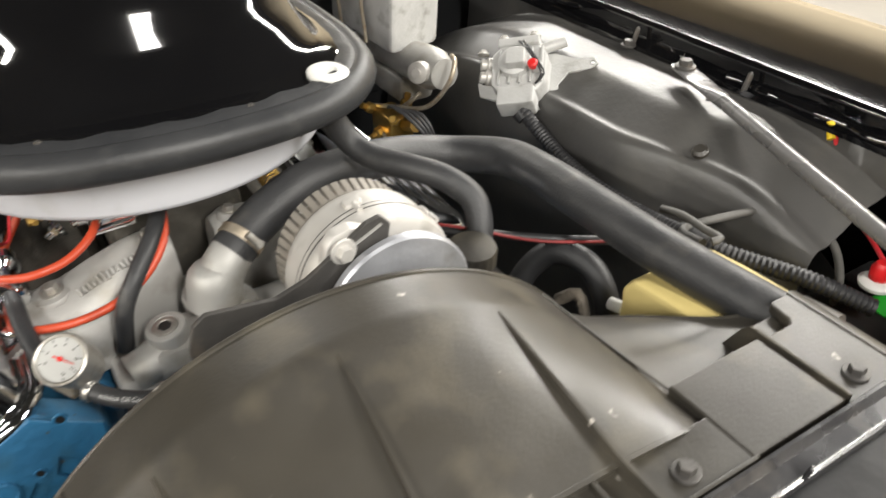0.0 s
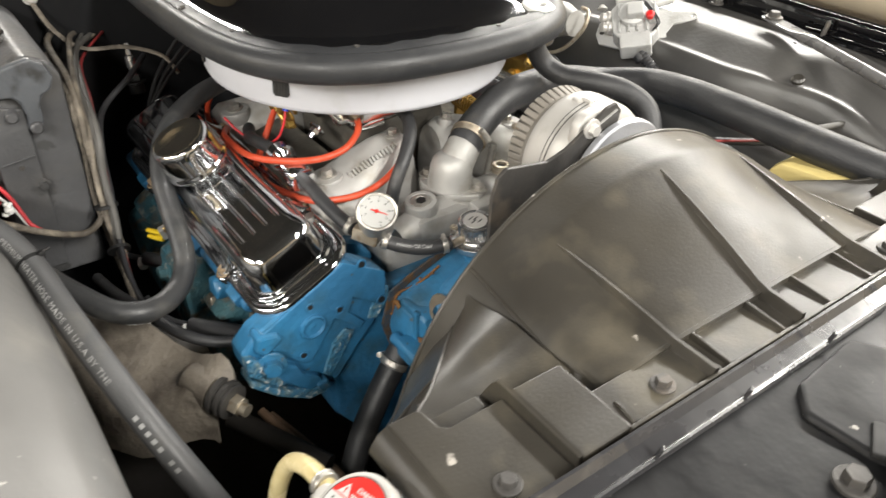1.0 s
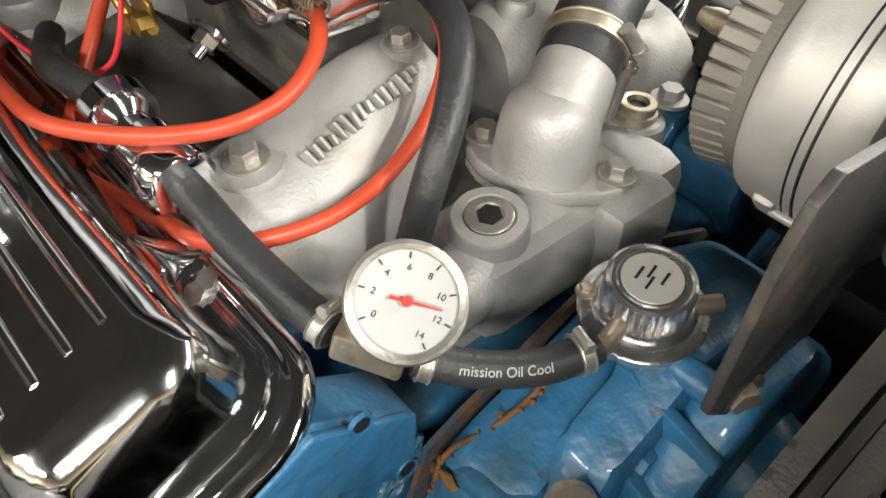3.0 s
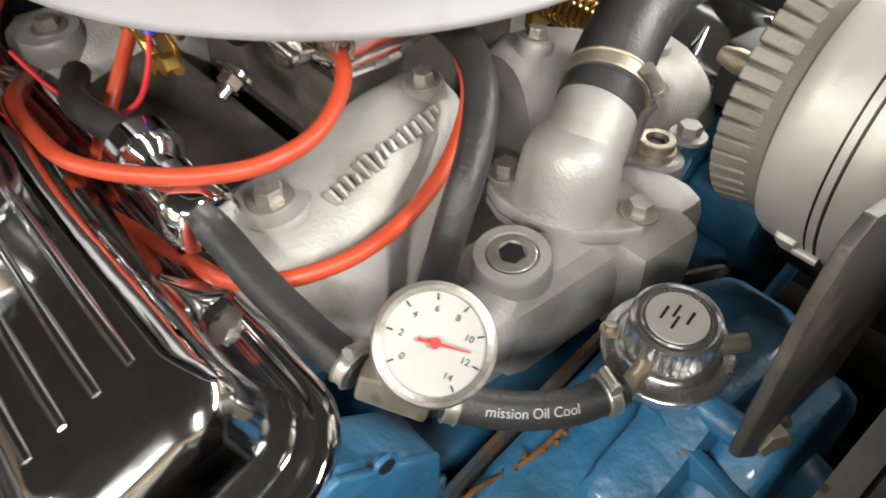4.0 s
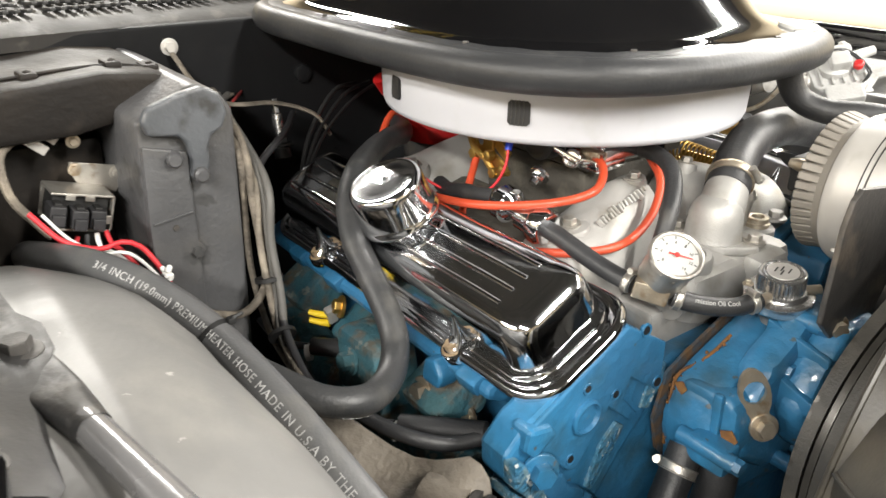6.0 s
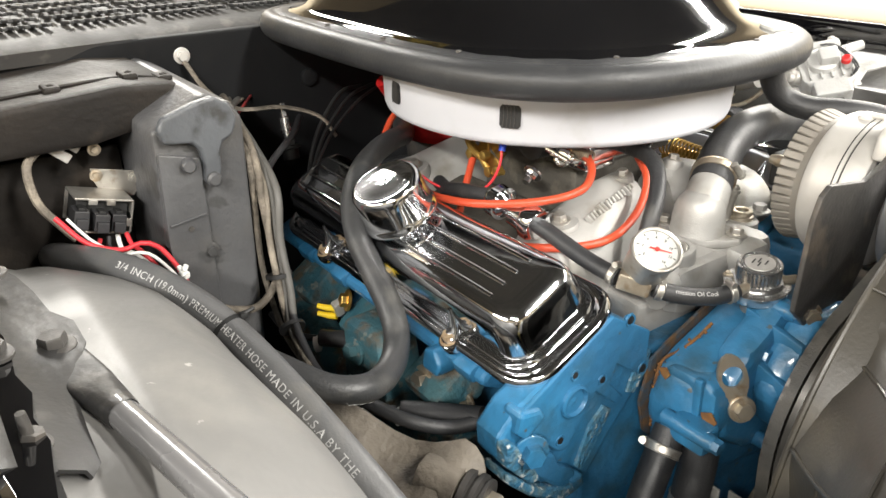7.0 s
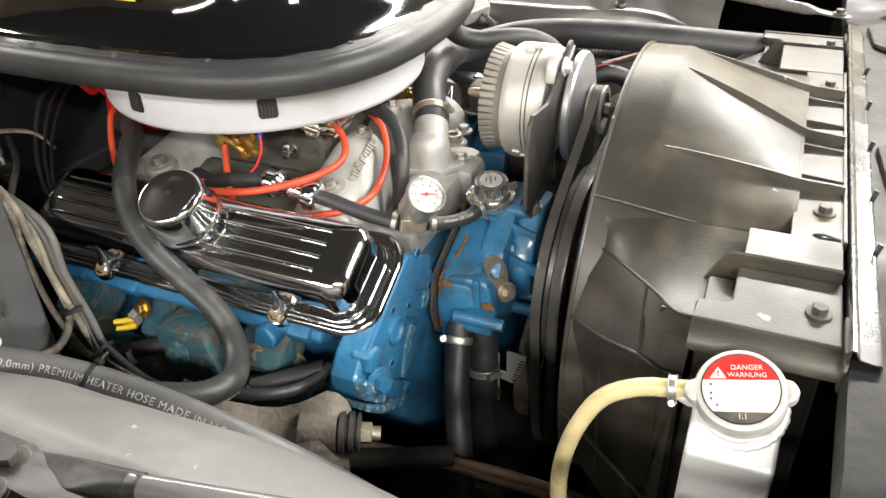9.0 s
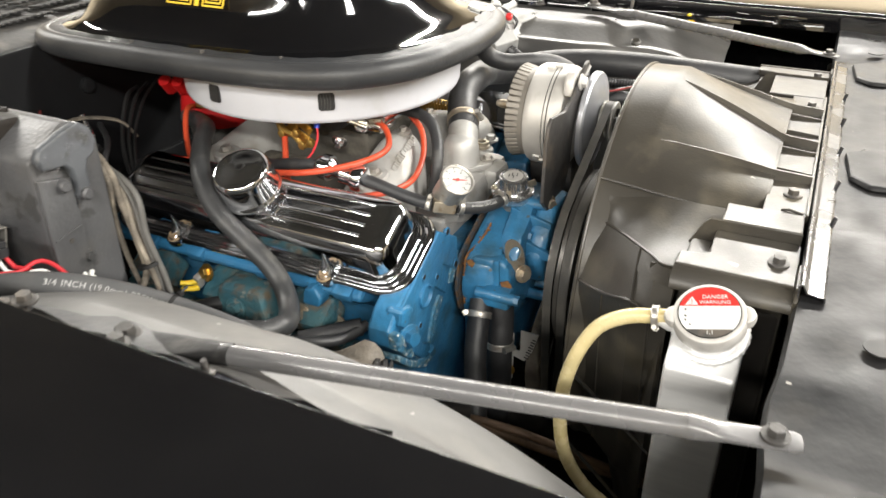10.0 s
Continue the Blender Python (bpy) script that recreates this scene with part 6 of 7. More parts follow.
shell_line = spline([(k, 0.0, z) for k, z in ((1.02, 1.008), (0.985, 1.014), (0.955, 1.018), (0.90, 1.022), (0.86, 1.03), (0.80, 1.055), (0.755, 1.085), (0.70, 1.112), (0.62, 1.128), (0.45, 1.138), (0.2, 1.143))], 0.012)
for k, z in [(q.x, q.z) for q in shell_line]:
    row = []
    for p in edge:
        lean = max(0.0, p.x + 0.1) * (1.0 - k) * 0.5
        row.append((-0.19 + (p.x + 0.19) * k * 0.95 - lean, p.y * k * 0.94, z))
    rows.append(row)
bm = loft(rows, closed=True)
bm.verts.ensure_lookup_table()
bm.faces.new(bm.verts[-n_edge:])
part("shell", bm, GLOSS, sc, "", 35.0)
part("base_flange", loft([[(-0.19 + (p.x + 0.19) * k, p.y * k, 1.004) for p in edge] for k in (0.55, 0.94)], closed=True, thick=0.004), GLOSS, sc)
for y in (0.142,):
    part("mount_washer", turned([(0.019, 0), (0.019, 0.004), (0.016, 0.006), (0.009, 0.006), (0.009, 0.002), (0, 0.002)], (0.042, y, 1.017), (0.1, 0.05, 1), 32), WHITEPL, sc, "white mounting washer")
for x, y in ((0.045, -0.10), (-0.06, -0.185), (-0.16, -0.2), (0.07, 0.06), (-0.27, -0.2)):
    part("screw", hexbolt((x, y, 1.0175), (0, 0, 1), 0.0028), DARKSTEEL, sc)
# the yellow side mark, too cropped to read: plain bars
DT = Euler((radians(-26), 0, 0)).to_matrix()


def decal_bar(x0, x1, low, high):
    up = DT @ Vector((0, 0, 1))
    c = Vector(((x0 + x1) / 2, -0.1615, 1.070)) + up * (low + high) / 2
    return box(c.x, c.y, c.z, x1 - x0, 0.0012, high - low, 0.0002, DT)


for x0, x1 in ((-0.1825, -0.1505), (-0.2365, -0.1985)):
    rings = []
    for inset in (0.0, 0.0042, 0.0082):
        a, b, lo_, hi_ = x0 + inset, x1 - inset, -0.010 + inset, 0.014 - inset
        t_ = 0.0022 if inset < 0.008 else 0.0014
        rings += [decal_bar(a, b, lo_, lo_ + t_), decal_bar(a, b, hi_ - t_, hi_), decal_bar(a, a + t_, lo_, hi_), decal_bar(b - t_, b, lo_, hi_)]
    part("decal_mark", join(*rings), DECAL, sc, "yellow outlined decal shape")
part("decal_mark", decal_bar(-0.1940, -0.1875, -0.010, 0.014), DECAL, sc, "yellow decal bar")
hs = thing("hood_seal", "thick black rubber hood seal round the scoop", "rubber seal", (-0.19, 0.0, 0.985))
ring = [Vector((-0.19 + (p.x + 0.19) * 0.975, p.y * 0.965, 1.003)) for p in edge]
rows = []
for i, p in enumerate(ring):
    t = (ring[(i + 1) % n_edge] - ring[i - 1]).normalized()
    out = Vector((t.y, -t.x, 0))
    rows.append([p + out * (0.0145 * math.cos(a)) + Vector((0, 0, 0.0155 * math.sin(a))) for a in np.linspace(0, 2 * math.pi, 18)[:-1]])
rows.append(rows[0])
part("bulb", loft(rows, closed=True), SEAL, hs)
random.seed(7)
rows = []
for i, p in enumerate(ring):
    t = (ring[(i + 1) % n_edge] - ring[i - 1]).normalized()
    inw = Vector((-t.y, t.x, 0))
    wv = 0.0025 * math.sin(i * 1.1) + random.uniform(-0.001, 0.001)
    rows.append([p + inw * 0.004 + Vector((0, 0, 0.0140)), p + inw * (0.012 + wv) + Vector((0, 0, 0.0165)), p + inw * (0.022 + wv) + Vector((0, 0, 0.0155))])
rows.append(rows[0])
part("wavy_lip", loft(rows, thick=0.0015), SEAL, hs)


# ---- hoses ----
uh = thing("upper_radiator_hose", "black moulded upper radiator hose from thermostat neck to radiator", "radiator hose", (0.2, 0.2, 0.86))
part("hose", tube([(0.0715, 0.0185, 0.8868), (0.0685, 0.0255, 0.8905), (0.058, 0.045, 0.898), (0.045, 0.075, 0.906), (0.035, 0.110, 0.913), (0.031, 0.163, 0.915), (0.019, 0.227, 0.902), (0.028, 0.283, 0.890), (0.076, 0.318, 0.898), (0.140, 0.316, 0.909), (0.222, 0.311, 0.915), (0.305, 0.314, 0.914), (0.398, 0.330, 0.908), (0.425, 0.338, 0.906)], 0.0202, 24, 0.006), RUBBER, uh)
hose_clamp((0.0655, 0.0315, 0.8932), (-0.38, 0.72, 0.38), 0.0208, uh, (0.85, 0.25, 0.45), STEEL)
part("radiator_neck", turned([(0.0225, 0), (0.0225, 0.03)], (0.415, 0.335, 0.907), (1, 0.15, 0), 28), DARKSTEEL, uh)
bh = thing("breather_hose", "black rubber breather hose under the hood seal", "hose", (0.04, 0.2, 0.9))
hose_clamp((0.046, 0.137, 0.981), (0.4, 0.2, -0.9), 0.0129, bh, (1, 0, 0))
part("hose", tube([(0.042, 0.137, 0.99), (0.042, 0.146, 0.966), (0.050, 0.157, 0.948), (0.073, 0.169, 0.939), (0.104, 0.187, 0.939), (0.130, 0.208, 0.934), (0.152, 0.224, 0.920), (0.166, 0.224, 0.903), (0.178, 0.216, 0.880)], 0.0125, 18), RUBBER, bh)


def bent_on(path, radius, side):
    """Lays lettering along a hose, on the side of the given direction."""
    fr = frames(path)
    runs = [0.0]
    for a, b in zip(fr, fr[1:]):
        runs.append(runs[-1] + (b[0] - a[0]).length)

    def bend(x, y, h):
        i = min(range(len(runs)), key=lambda k: abs(runs[k] - x))
        i = max(0, min(len(fr) - 2, i if runs[i] <= x else i - 1))
        q, t, s, u = fr[i]
        q = q + t * (x - runs[i])
        d = Vector(side) - t * Vector(side).dot(t)
        d.normalize()
        e = d.cross(t)
        a = y / radius
        return q + (d * math.cos(a) + e * math.sin(a)) * (radius + 0.0003 + h)
    return bend


hh = thing("heater_hose", "grey rubber heater hose with pale printing along the inner fender", "heater hose", (0.0, -0.42, 0.8))
HP = [(-0.397, -0.494, 0.779), (-0.305, -0.505, 0.821), (-0.229, -0.500, 0.846), (-0.155, -0.476, 0.859), (-0.098, -0.449, 0.851), (-0.040, -0.430, 0.838), (0.038, -0.420, 0.823), (0.110, -0.405, 0.790), (0.164, -0.388, 0.750), (0.209, -0.367, 0.699), (0.253, -0.345, 0.644)]
part("hose", tube(HP, 0.0135, 20), HEATER, hh)
hp = spline(HP, 0.004)
lettering("3/4 INCH (19.0mm) PREMIUM HEATER HOSE MADE IN U.S.A BY THE", 0.0086, None, PRINT, hh, bend=lambda x, y, h: bent_on(hp, 0.0135, (0.45, -0.6, 0.75))(x + 0.272, y, h * 0.3), align="LEFT", gap=1.12)
for k in range(7):
    x0 = 0.592 + 0.0085 * k + (0.006 if k > 4 else 0)
    part("maker_mark", loft([[bent_on(hp, 0.0135, (0.45, -0.6, 0.75))(x, y, 0.0002) for y in (-0.0026, 0.0, 0.0026)] for x in (x0, x0 + 0.002, x0 + 0.004)]), PRINT, hh, "pale printed bar")
tie = hp[min(range(len(hp)), key=lambda k: abs(hp[k].x + 0.038))]
part("cable_tie", join(turned([(0.0138, -0.002), (0.0148, -0.002), (0.0148, 0.002), (0.0138, 0.002)], tie, (0.8, 0.25, -0.4), 28), box(tie.x + 0.004, tie.y + 0.012, tie.z + 0.011, 0.006, 0.006, 0.005, 0.001), tube([(tie.x + 0.004, tie.y + 0.012, tie.z + 0.012), (tie.x + 0.007, tie.y + 0.02, tie.z + 0.016)], 0.0015, 6)), INK, hh, "black cable tie")
s2 = thing("heater_hose", "looping black heater hose in front of the valve cover", "heater hose", (-0.05, -0.3, 0.77))
SP = [(-0.325, -0.075, 0.876), (-0.28, -0.10, 0.883), (-0.245, -0.126, 0.890), (-0.218, -0.157, 0.897), (-0.191, -0.194, 0.898), (-0.164, -0.230, 0.891), (-0.136, -0.257, 0.875), (-0.104, -0.273, 0.854), (-0.066, -0.280, 0.832), (-0.034, -0.284, 0.812), (-0.013, -0.290, 0.795), (0.006, -0.305, 0.784), (0.024, -0.328, 0.783), (0.033, -0.352, 0.788), (0.022, -0.378, 0.794), (-0.010, -0.402, 0.805), (-0.045, -0.420, 0.812)]
part("hose", tube(SP, 0.0118, 18), LOOPHOSE, s2)
sp = spline(SP, 0.004)
lettering("(15.9mm) HEA", 0.0075, None, PRINT, s2, bend=lambda x, y, h: bent_on(sp, 0.0118, (0.3, -0.6, -0.35))(x + 0.475, y, h * 0.3), align="LEFT")

# ---- fuel line: gauge, tee, regulator ----
fl = thing("fuel_line", "black braided-print fuel hose with clamps", "fuel hose", (0.06, -0.16, 0.84))
F1 = [(0.016, -0.159, 0.876), (0.035, -0.158, 0.873), (0.055, -0.157, 0.868), (0.075, -0.154, 0.862), (0.092, -0.151, 0.858), (0.108, -0.1475, 0.855)]
F2 = [(0.131, -0.1285, 0.848), (0.143, -0.117, 0.844), (0.154, -0.102, 0.841), (0.163, -0.085, 0.840), (0.168, -0.068, 0.842)]
part("hose", tube(F1, 0.0076, 16), RUBBER, fl)
part("hose", tube(F2, 0.0075, 16), RUBBER, fl)
f2 = spline(F2, 0.003)
lettering("mission Oil Cool", 0.0052, None, PRINT, fl, bend=lambda x, y, h: bent_on(f2, 0.0075, (0.5, -0.5, 0.7))(x + 0.016, y, h * 0.3), align="LEFT")
for q, d, r in (((0.104, -0.1485, 0.8558), (0.95, 0.2, -0.18), 0.0080), (F1[0], (1, 0, -0.1), 0.0080), ((0.1345, -0.1255, 0.8468), (0.7, 0.65, -0.25), 0.0079), ((0.1665, -0.0745, 0.8412), (0.3, 0.9, 0.1), 0.0079)):
    hose_clamp(q, d, r, fl, (0.1, 0.3, 1))
tee = thing("fuel_tee", "brass fuel tee block under the pressure gauge", "tee fitting", (0.113, -0.14, 0.842))
part("block", box(0.119, -0.139, 0.8515, 0.028, 0.015, 0.015, 0.002, Euler((0, 0.2, 0.62)).to_matrix()), STEEL, tee, "pale zinc tee block")
gd = Vector((0.52, -0.30, 0.80)).normalized()
gc = Vector((0.1355, -0.1365, 0.887)) - gd * 0.012
part("stem", tube([(0.119, -0.139, 0.856), gc - gd * 0.018], 0.0065, 12), BRASS, tee)
ga = thing("fuel_pressure_gauge", "small chrome-rimmed fuel pressure gauge with white face", "gauge", tuple(gc))
part("case", turned([(0.011, -0.029), (0.0178, -0.027), (0.0186, -0.024), (0.0186, 0.007), (0.0207, 0.008), (0.0211, 0.0110), (0.0204, 0.0132), (0.0190, 0.0140), (0.0174, 0.0130), (0.0172, 0.0108), (0.0, 0.0108)], gc, gd, 48), ZINC, ga, "bright metal case and bezel")
gr = Vector((0.9, 0.45, -0.12))
gr = (gr - gd * gr.dot(gd)).normalized()
gm = Matrix.Translation(gc + gd * 0.011) @ Matrix((gr, gd.cross(gr), gd)).transposed().to_4x4()
face = part("dial", turned([(0.0173, 0.0), (0.0173, 0.0006), (0.0, 0.0006)], gm @ Vector((0, 0, 0)), gd, 48), DIAL, ga, "white dial face")
for i in range(8):
    a = radians(225 - i * 38.5)
    bar = part("tick", box(0, 0, 0, 0.0022, 0.0005, 0.0003), INK, face)
    bar.matrix_world = gm @ Matrix.Translation((0.0155 * math.cos(a), 0.0155 * math.sin(a), 0.001)) @ Matrix.Rotation(a, 4, "Z")
    lettering(str(2 * i), 0.0033, gm @ Matrix.Translation((0.0115 * math.cos(a), 0.0115 * math.sin(a), 0.0008)), INK, face, "numeral", 0.0001)
needle = part("needle", prism([(-0.006, -0.0008), (-0.004, -0.0005), (0.0, -0.0006), (0.0120, -0.0002), (0.0120, 0.0002), (0.0, 0.0006), (-0.004, 0.0005), (-0.006, 0.0008)], 0.0006, gm @ Matrix.Translation((0, 0, 0.0018)) @ Matrix.Rotation(radians(10), 4, "Z")), LABEL_RED, ga, "red needle")
part("needle_hub", turned([(0.0019, 0), (0.0019, 0.001)], gm @ Vector((0, 0, 0.0018)), gd, 14), LABEL_RED, needle)
rg = thing("fuel_pressure_regulator", "chrome dial fuel pressure regulator", "regulator", (0.164, -0.037, 0.83))
RC, RD = (0.1645, -0.031, 0.8275), (0.06, -0.14, 1)
part("body", turned([(0.0205, -0.003), (0.0242, -0.001), (0.0258, 0.002), (0.0262, 0.0062), (0.0274, 0.0070), (0.0276, 0.0096), (0.0264, 0.0108), (0.0222, 0.0114), (0.0215, 0.0130), (0.0200, 0.0146), (0.0180, 0.0150)], RC, RD, 52), SILVER, rg)
part("stem", turned([(0.011, -0.03), (0.011, -0.012), (0.015, -0.010), (0.015, -0.002)], RC, RD, 24), ALU, rg)
dial = part("knob", turned([(0.0178, 0.0146), (0.0188, 0.0158), (0.0188, 0.0278), (0.0182, 0.0296), (0.0168, 0.0303), (0.0158, 0.0296), (0.0144, 0.0296), (0.0136, 0.0302), (0.0, 0.0302)], RC, RD, 144, (0, 0, 1), (36, 0.07, 0.0155, 0.0285)), SILVER, rg, "knurled chrome dial", 25.0)
rm = Matrix.Translation(Vector(RC) + Vector(RD).normalized() * 0.0302) @ axes(RD)
badge = part("dial_badge", turned([(0.0125, 0.0), (0.0125, 0.0005), (0.0, 0.0005)], rm @ Vector((0, 0, 0)), RD, 30), ALU_BRIGHT, dial, "pale stamped disc")
for x, y, a in ((-0.003, 0.004, 0.2), (0.003, 0.001, 0.2), (-0.002, -0.002, 0.2), (0.002, -0.005, 0.2)):
    part("mark", box(0, 0, 0, 0.007, 0.0011, 0.0006), INK, badge).matrix_world = rm @ Matrix.Translation((x, y, 0.0006)) @ Matrix.Rotation(a, 4, "Z")
for y, x in ((-0.068, 0.170), (-0.008, 0.186)):
    part("barb", tube([(0.164, -0.04, 0.838), (x, y, 0.841)], 0.0042, 12), STEEL, rg)
part("mount_screw", hexbolt((0.146, -0.048, 0.842), (0, 0, 1), 0.0028), STEEL, rg)
ff = thing("fuel_filter", "chrome fuel filter fitting behind the valve cover", "fuel filter", (0.0, -0.165, 0.87))
part("nut", turned([(0.0145, 0), (0.017, 0.003), (0.017, 0.012), (0.0145, 0.015), (0.009, 0.016)], (0.009, -0.160, 0.8775), (1, 0.02, -0.14), 8), CHROME, ff)
part("body", turned([(0.010, -0.05), (0.013, -0.045), (0.013, -0.03), (0.009, -0.026), (0.009, -0.018), (0.0135, -0.014), (0.0135, 0.0)], (0.009, -0.160, 0.8775), (1, 0.02, -0.14), 26), CHROME, ff)
part("band", turned([(0.0155, -0.042), (0.0162, -0.042), (0.0162, -0.032), (0.0155, -0.032)], (0.009, -0.160, 0.8775), (1, 0.02, -0.14), 26), CHROME, ff)

# ---- ignition leads, vacuum hoses, wires ----
def wire(name, label, category, pts, r, material, group="", n=10):
    return single(name, tube(pts, r, n), material, label, category, group)


LEADS = "ignition leads"
wire("ignition_lead", "orange silicone ignition lead over the intake", "ignition lead", [(-0.235, -0.140, 0.838), (-0.19, -0.160, 0.850), (-0.150, -0.178, 0.865), (-0.120, -0.187, 0.873), (-0.084, -0.190, 0.877), (-0.039, -0.189, 0.885), (-0.006, -0.176, 0.891), (0.021, -0.156, 0.897), (0.035, -0.134, 0.902), (0.028, -0.105, 0.904), (0.004, -0.078, 0.913), (-0.040, -0.07, 0.926)], 0.0038, ORANGE, LEADS)
wire("ignition_lead", "orange silicone ignition lead along the runner", "ignition lead", [(-0.225, -0.150, 0.835), (-0.18, -0.170, 0.845), (-0.145, -0.184, 0.857), (-0.101, -0.195, 0.866), (-0.063, -0.189, 0.857), (-0.025, -0.175, 0.849), (0.011, -0.167, 0.853), (0.040, -0.164, 0.861), (0.057, -0.150, 0.864), (0.062, -0.119, 0.862), (0.057, -0.084, 0.864), (0.048, -0.052, 0.877), (0.033, -0.029, 0.896), (0.010, -0.02, 0.912)], 0.0038, ORANGE, LEADS)
wire("ignition_lead", "orange ignition lead down behind the breather", "ignition lead", [(-0.30, -0.075, 0.895), (-0.295, -0.105, 0.90), (-0.27, -0.14, 0.875), (-0.24, -0.165, 0.855), (-0.20, -0.172, 0.845), (-0.12, -0.172, 0.846)], 0.0038, ORANGE, LEADS)
wire("ignition_lead", "orange ignition lead beside the distributor", "ignition lead", [(-0.115, -0.125, 0.895), (-0.105, -0.14, 0.878), (-0.095, -0.155, 0.862), (-0.08, -0.17, 0.85)], 0.0038, ORANGE, LEADS)
wire("vacuum_hose", "black vacuum hose curling off the intake", "vacuum hose", [(-0.03, -0.015, 0.912), (0.020, -0.026, 0.9175), (0.052, -0.041, 0.9135), (0.072, -0.061, 0.898), (0.081, -0.080, 0.872), (0.078, -0.088, 0.830)], 0.0076, RUBBER)
wire("choke_wire", "thin red wire to the choke", "wire", [(-0.15, -0.175, 0.884), (-0.12, -0.168, 0.874), (-0.085, -0.158, 0.873), (-0.062, -0.148, 0.886), (-0.052, -0.142, 0.908), (-0.054, -0.138, 0.922)], 0.0013, REDWIRE)
wire("choke_hose", "black rubber hose stub beside the filter", "hose", [(-0.14, -0.15, 0.868), (-0.11, -0.162, 0.872), (-0.08, -0.166, 0.880), (-0.040, -0.161, 0.8845)], 0.0075, RUBBER)
wire("terminal", "purple-blue push-on terminal on the choke", "connector", [(-0.054, -0.138, 0.921), (-0.056, -0.134, 0.930)], 0.0034, BLUEPL)

# distributor
di = thing("distributor", "red distributor cap behind the intake", "distributor", (-0.30, -0.02, 0.80))
part("cap", turned([(0.055, 0), (0.06, 0.01), (0.055, 0.04), (0.05, 0.06), (0.02, 0.065)], (-0.31, -0.02, 0.86), (0, 0, 1), 32), RED, di, "red distributor cap")
part("coil_cover", box(-0.315, -0.045, 0.925, 0.05, 0.07, 0.03, 0.006), RED, di)
part("base", turned([(0.045, -0.09), (0.05, 0)], (-0.31, -0.02, 0.86), (0, 0, 1), 28), DARKSTEEL, di)
for i in range(4):
    part("tower", turned([(0.010, 0), (0.009, 0.022)], (-0.285 - 0.02 * i, -0.065 - 0.004 * i, 0.915), (0.1, -0.6, 0.7), 12), RED, di)
part("hold_down", box(-0.285, -0.085, 0.905, 0.02, 0.008, 0.014, 0.002), BRASS, di, "brass terminal strip")

wire("red_wire", "red wire arching over the heater hose to the loom", "wire", [(-0.235, -0.505, 0.885), (-0.215, -0.487, 0.863), (-0.205, -0.462, 0.853), (-0.20, -0.445, 0.857), (-0.20, -0.430, 0.849), (-0.193, -0.418, 0.828), (-0.182, -0.408, 0.797), (-0.178, -0.396, 0.785)], 0.0024, REDWIRE)
wire("white_wire", "white wire beside the red one at the heater case", "wire", [(-0.24, -0.495, 0.880), (-0.22, -0.480, 0.860), (-0.21, -0.460, 0.847), (-0.20, -0.440, 0.845), (-0.193, -0.422, 0.822), (-0.183, -0.410, 0.796), (-0.178, -0.396, 0.784)], 0.0016, WHITEPL)
lo = thing("wiring_loom", "dusty taped wiring loom hanging beside the heater case", "wiring loom", (-0.15, -0.34, 0.8))
part("taped_lead", tube([(-0.445, -0.29, 0.925), (-0.35, -0.315, 0.940), (-0.25, -0.320, 0.935), (-0.212, -0.322, 0.91), (-0.20, -0.324, 0.87), (-0.188, -0.324, 0.82), (-0.180, -0.328, 0.788), (-0.178, -0.348, 0.769), (-0.176, -0.37, 0.772), (-0.174, -0.40, 0.788), (-0.178, -0.43, 0.806), (-0.19, -0.46, 0.822)], 0.0040, 12), GREYWIRE, lo)
random.seed(17)
for k, (r, mt) in enumerate(((0.0034, GREYWIRE), (0.003, DARKTUBE), (0.004, DARKTUBE), (0.0022, GREYWIRE), (0.0018, DULLRED))):
    o = Vector((0.008 * (k % 3), 0.004 * k - 0.008, 0.0))
    pts = [(-0.445, -0.26 + 0.008 * k, 0.915), (-0.37, -0.282, 0.932 - 0.006 * k), (-0.27, -0.302, 0.928 - 0.008 * k), (-0.205, -0.314, 0.885), (-0.188, -0.320, 0.835), (-0.172, -0.324, 0.785), (-0.152, -0.326, 0.748), (-0.10 - 0.006 * k, -0.332, 0.734 - 0.004 * k), (-0.052 - 0.008 * k, -0.334, 0.726 - 0.006 * k), (-0.01 - 0.01 * k, -0.330, 0.705 - 0.008 * k), (0.02 - 0.01 * k, -0.31, 0.65)]
    part("loom_lead", tube([Vector(p) + o * 0.6 + Vector((random.uniform(-0.004, 0.004), random.uniform(-0.003, 0.003), random.uniform(-0.003, 0.003))) for p in pts], r, 10), mt, lo)
part("black_lead", tube([(-0.36, -0.20, 0.90), (-0.31, -0.235, 0.895), (-0.27, -0.285, 0.875), (-0.225, -0.305, 0.85), (-0.18, -0.316, 0.81), (-0.152, -0.325, 0.762), (-0.10, -0.332, 0.735), (-0.05, -0.332, 0.726), (0.0, -0.325, 0.70), (0.03, -0.30, 0.65)], 0.0038, 10), BLACKWIRE, lo)
part("drop_lead", tube([(-0.33, -0.322, 0.935), (-0.235, -0.326, 0.925), (-0.208, -0.329, 0.90), (-0.212, -0.328, 0.85), (-0.200, -0.332, 0.80), (-0.185, -0.330, 0.755), (-0.160, -0.331, 0.735), (-0.11, -0.333, 0.722), (-0.06, -0.330, 0.70), (-0.03, -0.31, 0.65)], 0.0032, 8), GREYWIRE, lo)
for q, d in (((-0.176, -0.325, 0.797), (0.3, 0, -1)), ((-0.150, -0.328, 0.749), (0.75, -0.1, -0.5))):
    part("cable_tie", turned([(0.0125, -0.002), (0.0135, -0.002), (0.0135, 0.002), (0.0125, 0.002)], q, d, 24), INK, lo)
